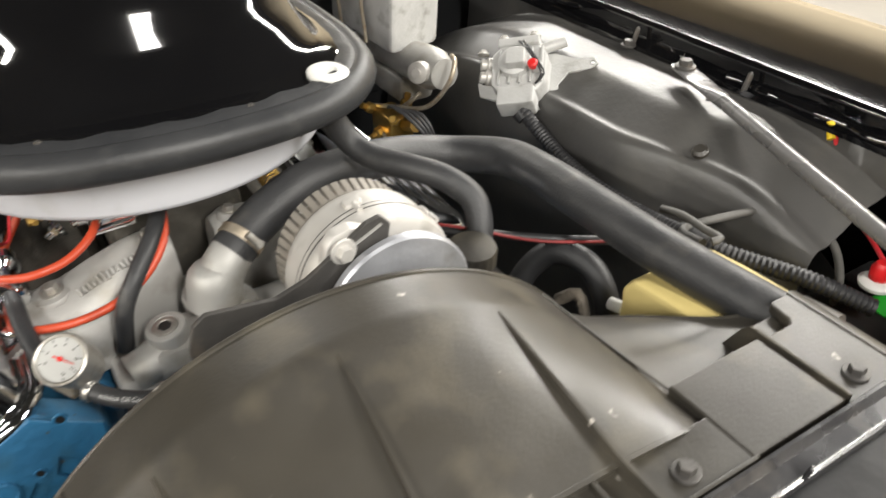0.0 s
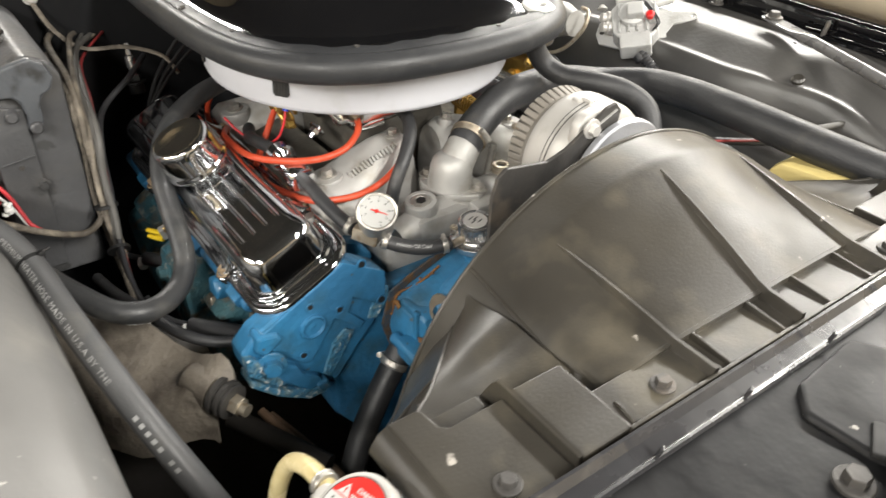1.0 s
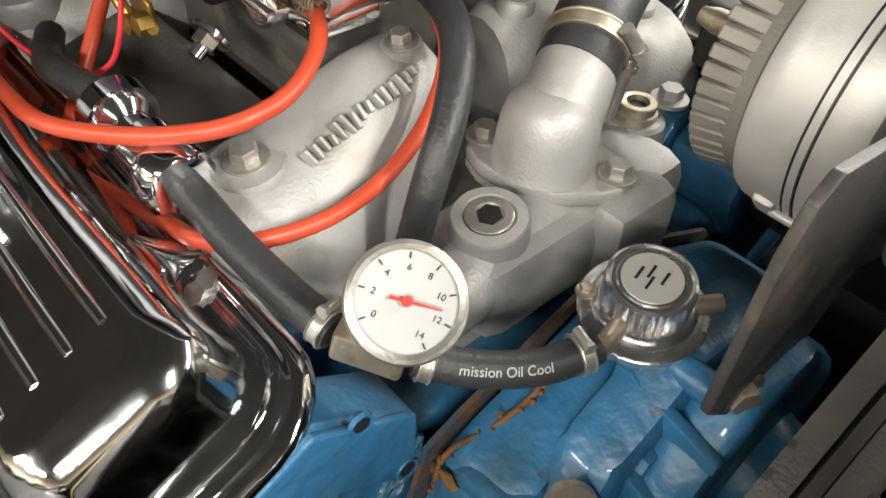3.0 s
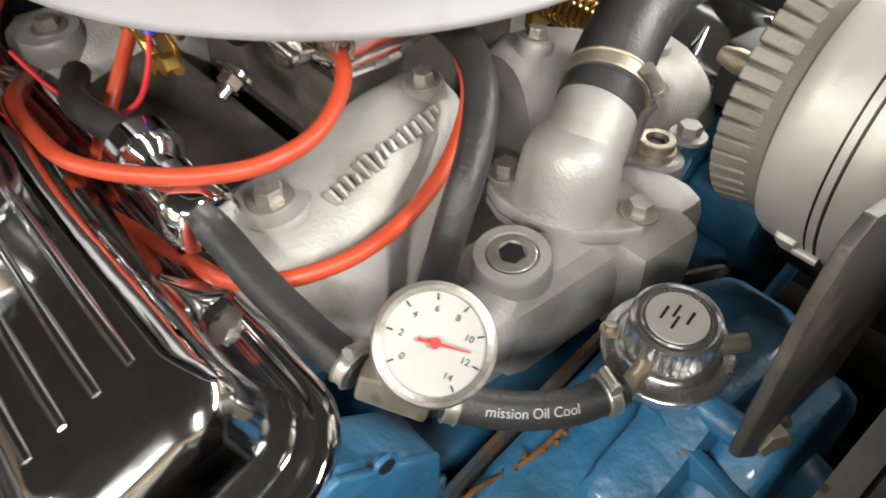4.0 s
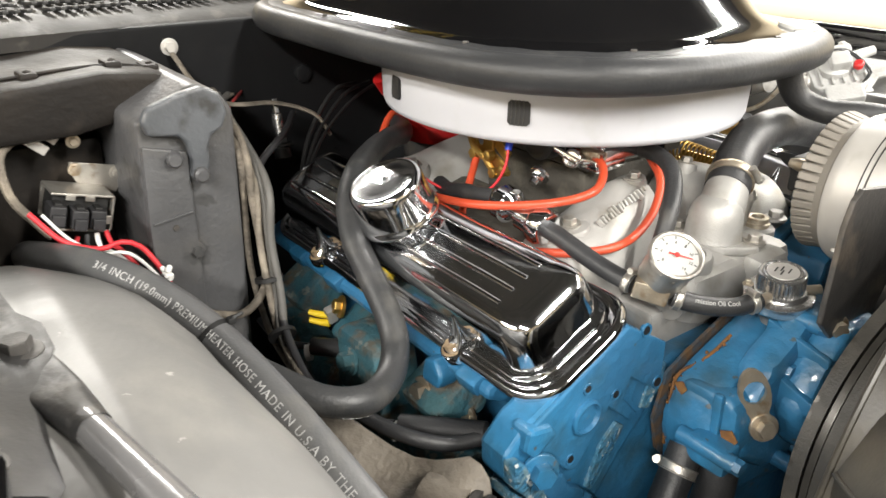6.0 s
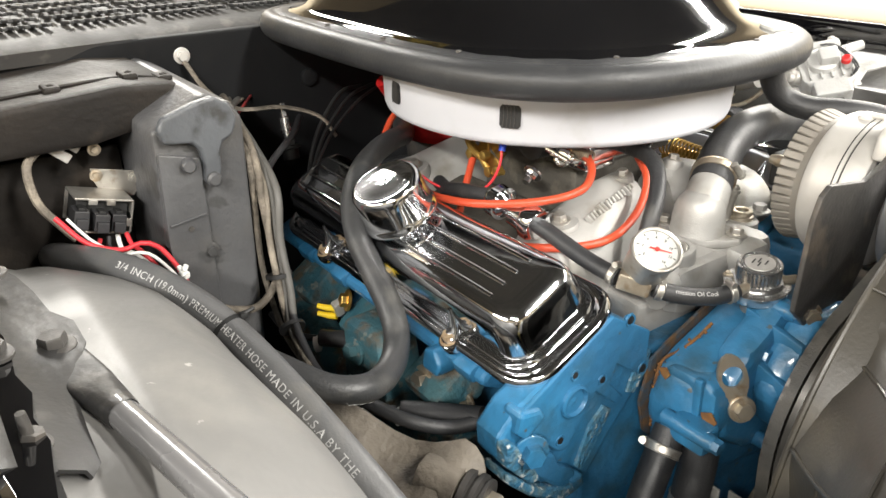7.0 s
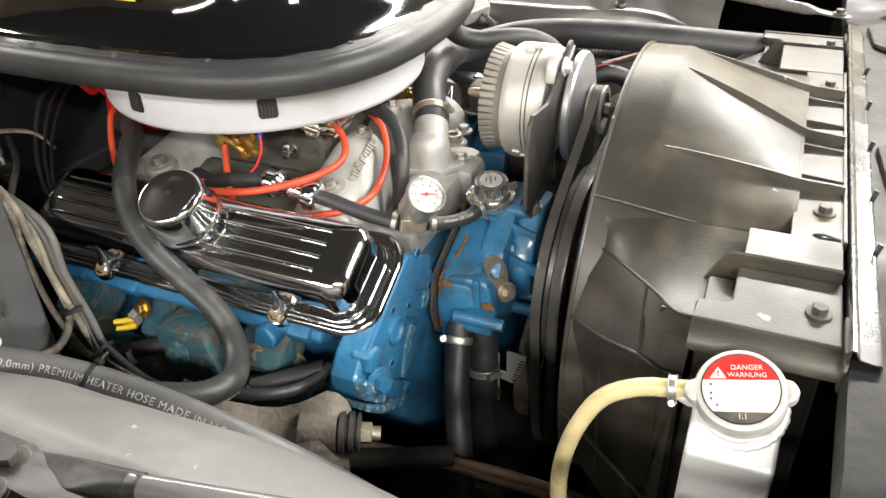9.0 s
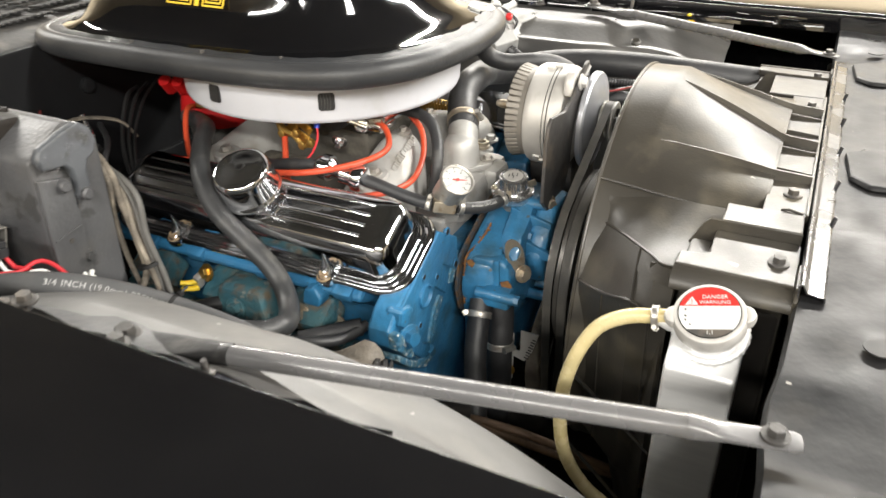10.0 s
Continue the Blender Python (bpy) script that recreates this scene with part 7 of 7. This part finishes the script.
for k, mt in enumerate((REDWIRE, BLACKWIRE, WHITEPL, REDWIRE)):
    part("relay_wire", tube([(-0.245, -0.47 + 0.008 * k, 0.852), (-0.235, -0.475 + 0.01 * k, 0.842), (-0.22, -0.46 + 0.006 * k, 0.836 + 0.002 * k), (-0.20, -0.43, 0.822)], 0.0022, 8), mt, lo)
gs = thing("ground_strap", "tan braided ground strap bolted to the firewall", "ground strap", (-0.42, -0.32, 0.95))
part("eyelet", hexbolt((-0.43, -0.309, 0.976), (1, 0, 0), 0.0062), ALU_BRIGHT, gs)
part("strap", tube([(-0.424, -0.309, 0.970), (-0.40, -0.295, 0.938), (-0.375, -0.27, 0.918), (-0.36, -0.22, 0.915), (-0.345, -0.18, 0.90), (-0.335, -0.165, 0.875)], 0.0038, 8, flat=0.5), GREYWIRE, gs)
hk = thing("vacuum_check_valve", "small silver fitting with a wire clip by the firewall", "fitting", (-0.34, -0.23, 0.87))
part("stem", turned([(0.0045, 0.0), (0.0045, 0.018), (0.0065, 0.019), (0.0065, 0.034), (0.004, 0.036), (0.004, 0.040)], (-0.356, -0.219, 0.868), (-0.25, 0.02, 1), 14), SILVER, hk)
part("clip", box(-0.364, -0.2185, 0.908, 0.004, 0.006, 0.022, 0.001, Euler((0, -0.3, 0)).to_matrix()), SILVER, hk)
part("nut", join(hexbolt((-0.355, -0.219, 0.866), (-0.25, 0, 1), 0.009), turned([(0.010, -0.014), (0.010, -0.002)], (-0.355, -0.219, 0.866), (-0.25, 0, 1), 16)), INK, hk)
for k in range(3):
    wire("vacuum_line", "black vacuum line against the firewall", "vacuum hose", [(-0.40, -0.05 - 0.02 * k, 0.915), (-0.37, -0.11 - 0.014 * k, 0.905 + 0.006 * k), (-0.335, -0.165 - 0.012 * k, 0.886), (-0.30, -0.205 - 0.008 * k, 0.868 - 0.006 * k), (-0.27, -0.235, 0.845)], 0.0019 + 0.0004 * k, INK, "vacuum lines")
wire("starter_cable", "black battery cable under the exhaust manifold", "cable", [(-0.15, -0.36, 0.72), (-0.085, -0.355, 0.737), (-0.014, -0.341, 0.752), (0.040, -0.320, 0.748), (0.064, -0.290, 0.740), (0.078, -0.258, 0.744)], 0.0062, RUBBER)

# ---- lower hoses, lines, suspension ----
lh = thing("lower_hose", "black rubber coolant hose down from the water pump", "coolant hose", (0.16, -0.15, 0.45))
part("hose", tube([(0.164, -0.126, 0.724), (0.167, -0.140, 0.706), (0.175, -0.168, 0.672), (0.190, -0.200, 0.635), (0.205, -0.228, 0.57), (0.212, -0.24, 0.50)], 0.0142, 20), RUBBER, lh)
hose_clamp((0.1665, -0.1375, 0.7095), (0.12, -0.6, -0.78), 0.0148, lh, (-0.9, -0.3, 0.2))
lh2 = thing("lower_hose", "black rubber hose beside the water pump with a wide clamp", "coolant hose", (0.19, -0.10, 0.45))
part("hose", tube([(0.184, -0.108, 0.715), (0.187, -0.114, 0.69), (0.190, -0.124, 0.65), (0.195, -0.135, 0.50)], 0.0165, 20), RUBBER, lh2)
hose_clamp((0.1892, -0.1215, 0.661), (0.07, -0.2, -1), 0.0172, lh2, (0.9, -0.5, 0))
for k in range(2):
    wire("coolant_line", "oxidised copper line low across the bay", "metal line", [(0.10, -0.27 + 0.01 * k, 0.655 - 0.012 * k), (0.17, -0.25 + 0.012 * k, 0.64 - 0.01 * k), (0.25, -0.225, 0.61 + 0.014 * k), (0.34, -0.20, 0.58 + 0.01 * k), (0.42, -0.18, 0.56)], 0.005, COPPER, "metal lines")
arm = thing("control_arm", "dusty tan upper control arm with its bushing bolt", "control arm", (0.06, -0.34, 0.68))
rows = []
for x, y, z, s in ((-0.14, -0.40, 0.742, 1.0), (-0.07, -0.375, 0.752, 1.0), (-0.02, -0.356, 0.755, 1.0), (0.010, -0.344, 0.753, 1.0), (0.026, -0.337, 0.748, 1.0), (0.040, -0.329, 0.741, 0.95), (0.058, -0.3205, 0.7385, 0.9), (0.076, -0.3135, 0.744, 0.82), (0.092, -0.307, 0.753, 0.72), (0.102, -0.3025, 0.7595, 0.62), (0.112, -0.2995, 0.757, 0.50), (0.120, -0.2985, 0.750, 0.40), (0.1245, -0.300, 0.742, 0.34)):
    prof = ((0.006, -0.045), (0.003, -0.004), (0.0, 0.0), (-0.004, -0.0005), (-0.014, -0.008), (-0.030, -0.013), (-0.050, -0.022), (-0.068, -0.036), (-0.080, -0.060), (-0.084, -0.10))
    rows.append([(x + 0.30 * -b * s, y + b * s, z + c * (0.55 + 0.45 * s)) for b, c in prof])
part("arm", loft(rows, thick=0.004), TANPAINT, arm, "", 50.0)
part("sleeve", turned([(0.016, -0.05), (0.0195, -0.03), (0.0205, -0.0145)], (0.131, -0.312, 0.7245), (0.9, 0.4, -0.1), 28), TANPAINT, arm)
BD = Vector((0.9, 0.4, -0.1))
part("bushing", turned([(0.018, -0.014), (0.0205, -0.012), (0.0205, -0.007), (0.0165, -0.006), (0.0165, -0.004), (0.0198, -0.003), (0.0198, 0.001), (0.016, 0.002), (0.016, 0.0035), (0.0185, 0.0045), (0.0185, 0.007), (0.013, 0.008)], (0.131, -0.312, 0.7245), BD, 32), DARKSTEEL, arm)
part("bolt", join(turned([(0.0105, 0.008), (0.0105, 0.017), (0.0095, 0.018)], (0.131, -0.312, 0.7245), BD, 6), turned([(0.0068, 0.018), (0.0068, 0.026)], (0.131, -0.312, 0.7245), BD, 16)), STEEL, arm, "worn steel nut and stud")
st = thing("steering_shaft", "black shaft low beside the frame", "shaft", (0.1, -0.28, 0.6))
part("shaft", tube([(0.09, -0.30, 0.655), (0.20, -0.24, 0.645)], 0.011, 16), UNDER, st)

# ---- left side: brake master, wiper vacuum unit, washer bottle, battery ----
mcyl = thing("brake_master_cylinder", "grey cast brake master cylinder with brass valve block", "brake cylinder", (-0.2, 0.35, 0.85))
part("reservoir", box(-0.235, 0.345, 0.975, 0.14, 0.075, 0.075, 0.008, Euler((0, 0.1, 0.12)).to_matrix()), DIECAST, mcyl, "pale dull-metal fluid reservoir")
for x in (-0.275, -0.205):
    part("bail_wire", tube([(x, 0.302, 0.94), (x, 0.302, 1.012), (x + 0.004, 0.345, 1.02), (x + 0.004, 0.39, 1.01)], 0.0025, 8), STEEL, mcyl)
part("cylinder", turned([(0.024, -0.30), (0.026, -0.15), (0.026, -0.125), (0.019, -0.105), (0.019, -0.098), (0.012, -0.096)], (0, 0.352, 0.93), (1, 0, 0.08), 28), ALU, mcyl)
part("valve_cap", turned([(0.013, 0), (0.013, 0.012), (0.006, 0.014), (0.006, 0.016)], (-0.115, 0.33, 0.925), (0.5, -0.8, 0.2), 20), ALU_BRIGHT, mcyl)
part("lower_body", box(-0.20, 0.345, 0.885, 0.10, 0.05, 0.035, 0.01), ALU, mcyl)
part("valve_block", join(box(-0.16, 0.31, 0.845, 0.055, 0.035, 0.035, 0.006), turned([(0.010, 0), (0.010, 0.02)], (-0.132, 0.315, 0.852), (1, 0.2, 0.3), 8)), BRASS, mcyl, "gold zinc proportioning valve")
for q, d in (((-0.135, 0.300, 0.860), (0.7, -0.5, 0.5)), ((-0.185, 0.296, 0.858), (0.1, -0.9, 0.5)), ((-0.160, 0.294, 0.838), (0.3, -1, -0.2)), ((-0.150, 0.325, 0.866), (0.2, 0.1, 1))):
    part("valve_nut", join(turned([(0.0075, 0), (0.0075, 0.010), (0.005, 0.012)], q, d, 6), turned([(0.0042, 0.010), (0.0042, 0.020)], q, d, 10)), BRASS, mcyl)
for k in range(4):
    part("valve_lead", tube([(-0.15, 0.30 + 0.004 * k, 0.872), (-0.125, 0.292 + 0.005 * k, 0.885 - 0.003 * k), (-0.10, 0.300 + 0.006 * k, 0.878), (-0.085, 0.315 + 0.004 * k, 0.855), (-0.09, 0.33, 0.82)], 0.0022, 8), BLACKWIRE, mcyl, "black lead at the valve")
for k, pts in enumerate(([(-0.095, 0.36, 0.945), (-0.075, 0.352, 0.945), (-0.072, 0.34, 0.92), (-0.10, 0.325, 0.885), (-0.15, 0.305, 0.872), (-0.19, 0.30, 0.86)], [(-0.15, 0.315, 0.865), (-0.13, 0.32, 0.882), (-0.12, 0.33, 0.895)], [(-0.17, 0.30, 0.84), (-0.13, 0.285, 0.83), (-0.11, 0.29, 0.81), (-0.12, 0.30, 0.78)])):
    part("brake_line", tube(pts, 0.003, 8), STEEL, mcyl, "bare steel brake line")
booster = thing("brake_booster", "dull black brake booster drum on the firewall", "brake booster", (-0.38, 0.34, 0.8))
part("drum", turned([(0.06, -0.43), (0.11, -0.42), (0.12, -0.40), (0.12, -0.37), (0.10, -0.345), (0.05, -0.335)], (0, 0.35, 0.92), (1, 0, 0), 48), FIREWALL, booster)

wu = thing("wiper_vacuum_unit", "dull white die-cast vacuum unit on a white bracket", "vacuum pump", (-0.04, 0.47, 0.88))
WD = Vector((0.45, -0.85, 0.2)).normalized()
wm = Matrix.Translation((-0.0548, 0.4399, 0.9167)) @ Matrix(((0.711, -0.654, 0.257), (0.672, 0.528, -0.519), (0.204, 0.542, 0.815))).to_4x4()
WD = wm.to_3x3() @ Vector((0, 0, 1))
part("bracket", prism([(-0.062, 0.0), (-0.058, -0.018), (-0.03, -0.03), (0.0, -0.042), (0.034, -0.048), (0.046, -0.056), (0.054, -0.052), (0.052, -0.042), (0.044, -0.030), (0.040, -0.012), (0.052, 0.004), (0.078, 0.006), (0.088, 0.013), (0.084, 0.022), (0.060, 0.024), (0.035, 0.034), (-0.03, 0.035), (-0.056, 0.02)], 0.0035, wm @ Matrix.Translation((0, 0, -0.014)), 0.001, [(0.048, -0.050, 0.0032), (0.081, 0.0145, 0.0034), (-0.053, 0.002, 0.004)]), DIECAST, wu)
part("housing", join(prism([(-0.036, -0.022), (-0.028, -0.033), (0.02, -0.036), (0.030, -0.024), (0.032, 0.016), (0.022, 0.030), (-0.026, 0.034), (-0.038, 0.02)], 0.03, wm @ Matrix.Translation((0, 0, -0.012)), 0.004), turned([(0.021, 0.016), (0.020, 0.026), (0.016, 0.029), (0.0, 0.029)], wm @ Vector((-0.006, 0.004, 0)), WD, 28)), DIECAST, wu, "ribbed die-cast housing")
for k in range(5):
    part("housing_rib", box(0, 0, 0, 0.003, 0.05, 0.006, 0.001), DIECAST, wu).matrix_world = wm @ Matrix.Translation((-0.026 + 0.013 * k, 0.0, 0.019))
part("connector_block", box(0, 0, 0, 0.046, 0.026, 0.030, 0.004), DIECAST, wu).matrix_world = wm @ Matrix.Translation((-0.004, -0.042, 0.008))
part("valve_box", box(0, 0, 0, 0.024, 0.022, 0.024, 0.003), DIECAST, wu).matrix_world = wm @ Matrix.Translation((-0.002, 0.0, 0.030))
part("top_cover", box(0, 0, 0, 0.052, 0.012, 0.036, 0.003), DIECAST, wu).matrix_world = wm @ Matrix.Translation((-0.004, 0.036, 0.004))
for x_, y_ in ((-0.024, 0.044), (0.014, 0.045), (-0.05, 0.026)):
    part("case_screw", hexbolt(wm @ Vector((x_, y_, 0.014)), wm.to_3x3() @ Vector((0, 1, 0.3)), 0.0048), ALU_BRIGHT, wu)
part("vacuum_nipple", tube([wm @ Vector((0.018, 0.030, 0.004)), wm @ Vector((0.034, 0.033, 0.006)), wm @ Vector((0.052, 0.037, 0.006))], (0.0072, 0.006), 14), DIECAST, wu)
for y_ in (-0.006, 0.012):
    part("side_fitting", turned([(0.010, 0), (0.010, 0.01), (0.007, 0.012), (0.007, 0.018)], wm @ Vector((-0.036, y_ + 0.002, 0.004)), wm.to_3x3() @ Vector((-1, -0.1, 0.5)), 18), ALU_BRIGHT, wu)
part("nozzle", turned([(0.008, -0.008), (0.0065, 0.004)], (-0.0285, 0.436, 0.940), WD, 16), DIECAST, wu)
part("red_plug", turned([(0.0062, 0), (0.0062, 0.006), (0.004, 0.008)], (-0.029, 0.433, 0.939), WD, 16), RED, wu, "red vacuum plug")
part("blue_terminal", box(0, 0, 0, 0.018, 0.005, 0.006, 0.001), BLUEPL, wu).matrix_world = wm @ Matrix.Translation((-0.006, 0.043, 0.012))
for k in range(2):
    part("black_lead", tube([wm @ Vector((-0.006 + 0.006 * k, 0.04, 0.016)), wm @ Vector((0.006 + 0.004 * k, 0.018, 0.034)), wm @ Vector((0.020 + 0.003 * k, -0.004, 0.034)), wm @ Vector((0.028 + 0.003 * k, -0.02, 0.026)), wm @ Vector((0.020, -0.030, 0.022))], 0.0014, 6), BLACKWIRE, wu)
cl = thing("corrugated_loom", "black corrugated wire loom along the inner fender", "wire loom", (-0.015, 0.41, 0.875))
LOOM = [(-0.018, 0.410, 0.892), (0.011, 0.418, 0.871), (0.061, 0.416, 0.857), (0.129, 0.414, 0.851), (0.198, 0.420, 0.850), (0.256, 0.419, 0.859), (0.294, 0.426, 0.860), (0.353, 0.463, 0.853), (0.398, 0.500, 0.835)]
part("conduit", tube(LOOM, 0.009, 10, 0.006, (0.0052, 0.14)), BLACKWIRE, cl)
part("tape_wrap", tube([(0.235, 0.4195, 0.8565), (0.255, 0.419, 0.859), (0.272, 0.4205, 0.8600)], 0.0098, 12), RUBBER, cl, "dull black tape wrap")
part("end_sleeve", tube([(-0.02, 0.408, 0.889), (-0.012, 0.411, 0.883)], 0.0098, 12), RUBBER, cl)
wire("washer_tube", "dusty grey washer tube looping on the inner fender", "tube", [(0.285, 0.39, 0.882), (0.245, 0.412, 0.868), (0.262, 0.480, 0.872), (0.281, 0.535, 0.870), (0.317, 0.548, 0.845), (0.350, 0.522, 0.829), (0.371, 0.482, 0.812)], 0.0042, DARKTUBE)
wire("washer_tube", "short grey tube beside the loom", "tube", [(0.22, 0.405, 0.88), (0.25, 0.40, 0.89), (0.28, 0.395, 0.893), (0.30, 0.393, 0.895), (0.298, 0.385, 0.893)], 0.0038, DARKTUBE)
wb = thing("washer_bottle", "cream plastic washer bottle beside the shroud", "washer bottle", (0.31, 0.35, 0.7))
part("bottle", prism([(0.27, 0.70), (0.275, 0.80), (0.290, 0.85), (0.288, 0.878), (0.30, 0.892), (0.34, 0.896), (0.39, 0.898), (0.402, 0.888), (0.402, 0.70)], 0.095, at_y(0.287), 0.012), CREAM, wb)
part("outlet_nipple", tube([(0.285, 0.30, 0.845), (0.270, 0.298, 0.842)], 0.006, 12), WHITEPL, wb)
ps = thing("power_steering_pump", "black power steering pump with ribbed filler cap", "pump", (0.19, 0.21, 0.75))
part("reservoir", turned([(0.055, -0.06), (0.06, -0.05), (0.06, 0.02), (0.04, 0.03)], (0.17, 0.20, 0.80), (1, 0, 0), 32), DARKSTEEL, ps)
part("filler_neck", turned([(0.016, -0.04), (0.016, 0.0)], (0.195, 0.196, 0.885), (0.1, 0, 1), 20), DARKSTEEL, ps)
part("cap", turned([(0.021, 0), (0.0225, 0.002), (0.0225, 0.016), (0.021, 0.019), (0.0, 0.0195)], (0.195, 0.196, 0.882), (0.1, 0, 1), 72, (0, 0, 1), (18, 0.05, 0.001, 0.017)), PLASTIC, ps, "ribbed black filler cap")
part("pulley", turned([(0.03, 0.0), (0.058, 0.0), (0.066, 0.004), (0.056, 0.010), (0.066, 0.016), (0.058, 0.02), (0.05, 0.02)], (0.258, 0.20, 0.80), (1, 0, 0), 44), PULLEY, ps)
wire("steering_hose", "thick black rubber hose arching by the washer bottle", "hose", [(0.19, 0.25, 0.79), (0.185, 0.262, 0.83), (0.20, 0.285, 0.862), (0.235, 0.30, 0.862), (0.262, 0.302, 0.835), (0.27, 0.30, 0.79), (0.27, 0.30, 0.74)], 0.0125, RUBBER)
wire("steering_hose", "thin grey hose bent under the arch", "hose", [(0.225, 0.275, 0.825), (0.24, 0.285, 0.838), (0.252, 0.285, 0.82), (0.253, 0.28, 0.79)], 0.006, GREYWIRE)
wire("sensor_wire", "black and red wires across behind the alternator", "wire", [(0.10, 0.16, 0.885), (0.15, 0.20, 0.895), (0.20, 0.26, 0.885), (0.23, 0.31, 0.882), (0.25, 0.36, 0.878)], 0.0015, DULLRED)
wire("sensor_wire", "black wire bundle across behind the alternator", "wire", [(0.10, 0.17, 0.875), (0.15, 0.21, 0.885), (0.19, 0.27, 0.878), (0.22, 0.32, 0.874), (0.25, 0.37, 0.872)], 0.0045, BLACKWIRE)
bt = thing("battery", "dark battery with a green label and red terminal", "battery", (0.40, 0.53, 0.62))
part("case", box(0.415, 0.535, 0.735, 0.15, 0.12, 0.17, 0.006), INK, bt)
part("label", box(0.41, 0.53, 0.8215, 0.06, 0.03, 0.001), GREEN, bt, "green label")
part("label", box(0.435, 0.525, 0.8215, 0.03, 0.03, 0.001), RED, bt, "red label")
part("washer", turned([(0.016, 0), (0.017, 0.004), (0.012, 0.008)], (0.377, 0.537, 0.832), (0, 0, 1), 24), WHITEPL, bt)
part("terminal_knob", turned([(0.009, 0), (0.0095, 0.012), (0.006, 0.018)], (0.377, 0.537, 0.84), (0, 0, 1), 10), RED, bt, "red plastic terminal knob")
wire("red_wire", "red wire with a yellow crimp dropping from the fender flange", "wire", [(0.267, 0.587, 0.930), (0.278, 0.592, 0.897), (0.297, 0.590, 0.862), (0.333, 0.585, 0.846), (0.378, 0.55, 0.845)], 0.0025, REDWIRE)
wire("crimp_terminal", "yellow crimp terminal on the fender bolt", "connector", [(0.256, 0.592, 0.938), (0.266, 0.585, 0.925)], 0.0048, YELLOW)
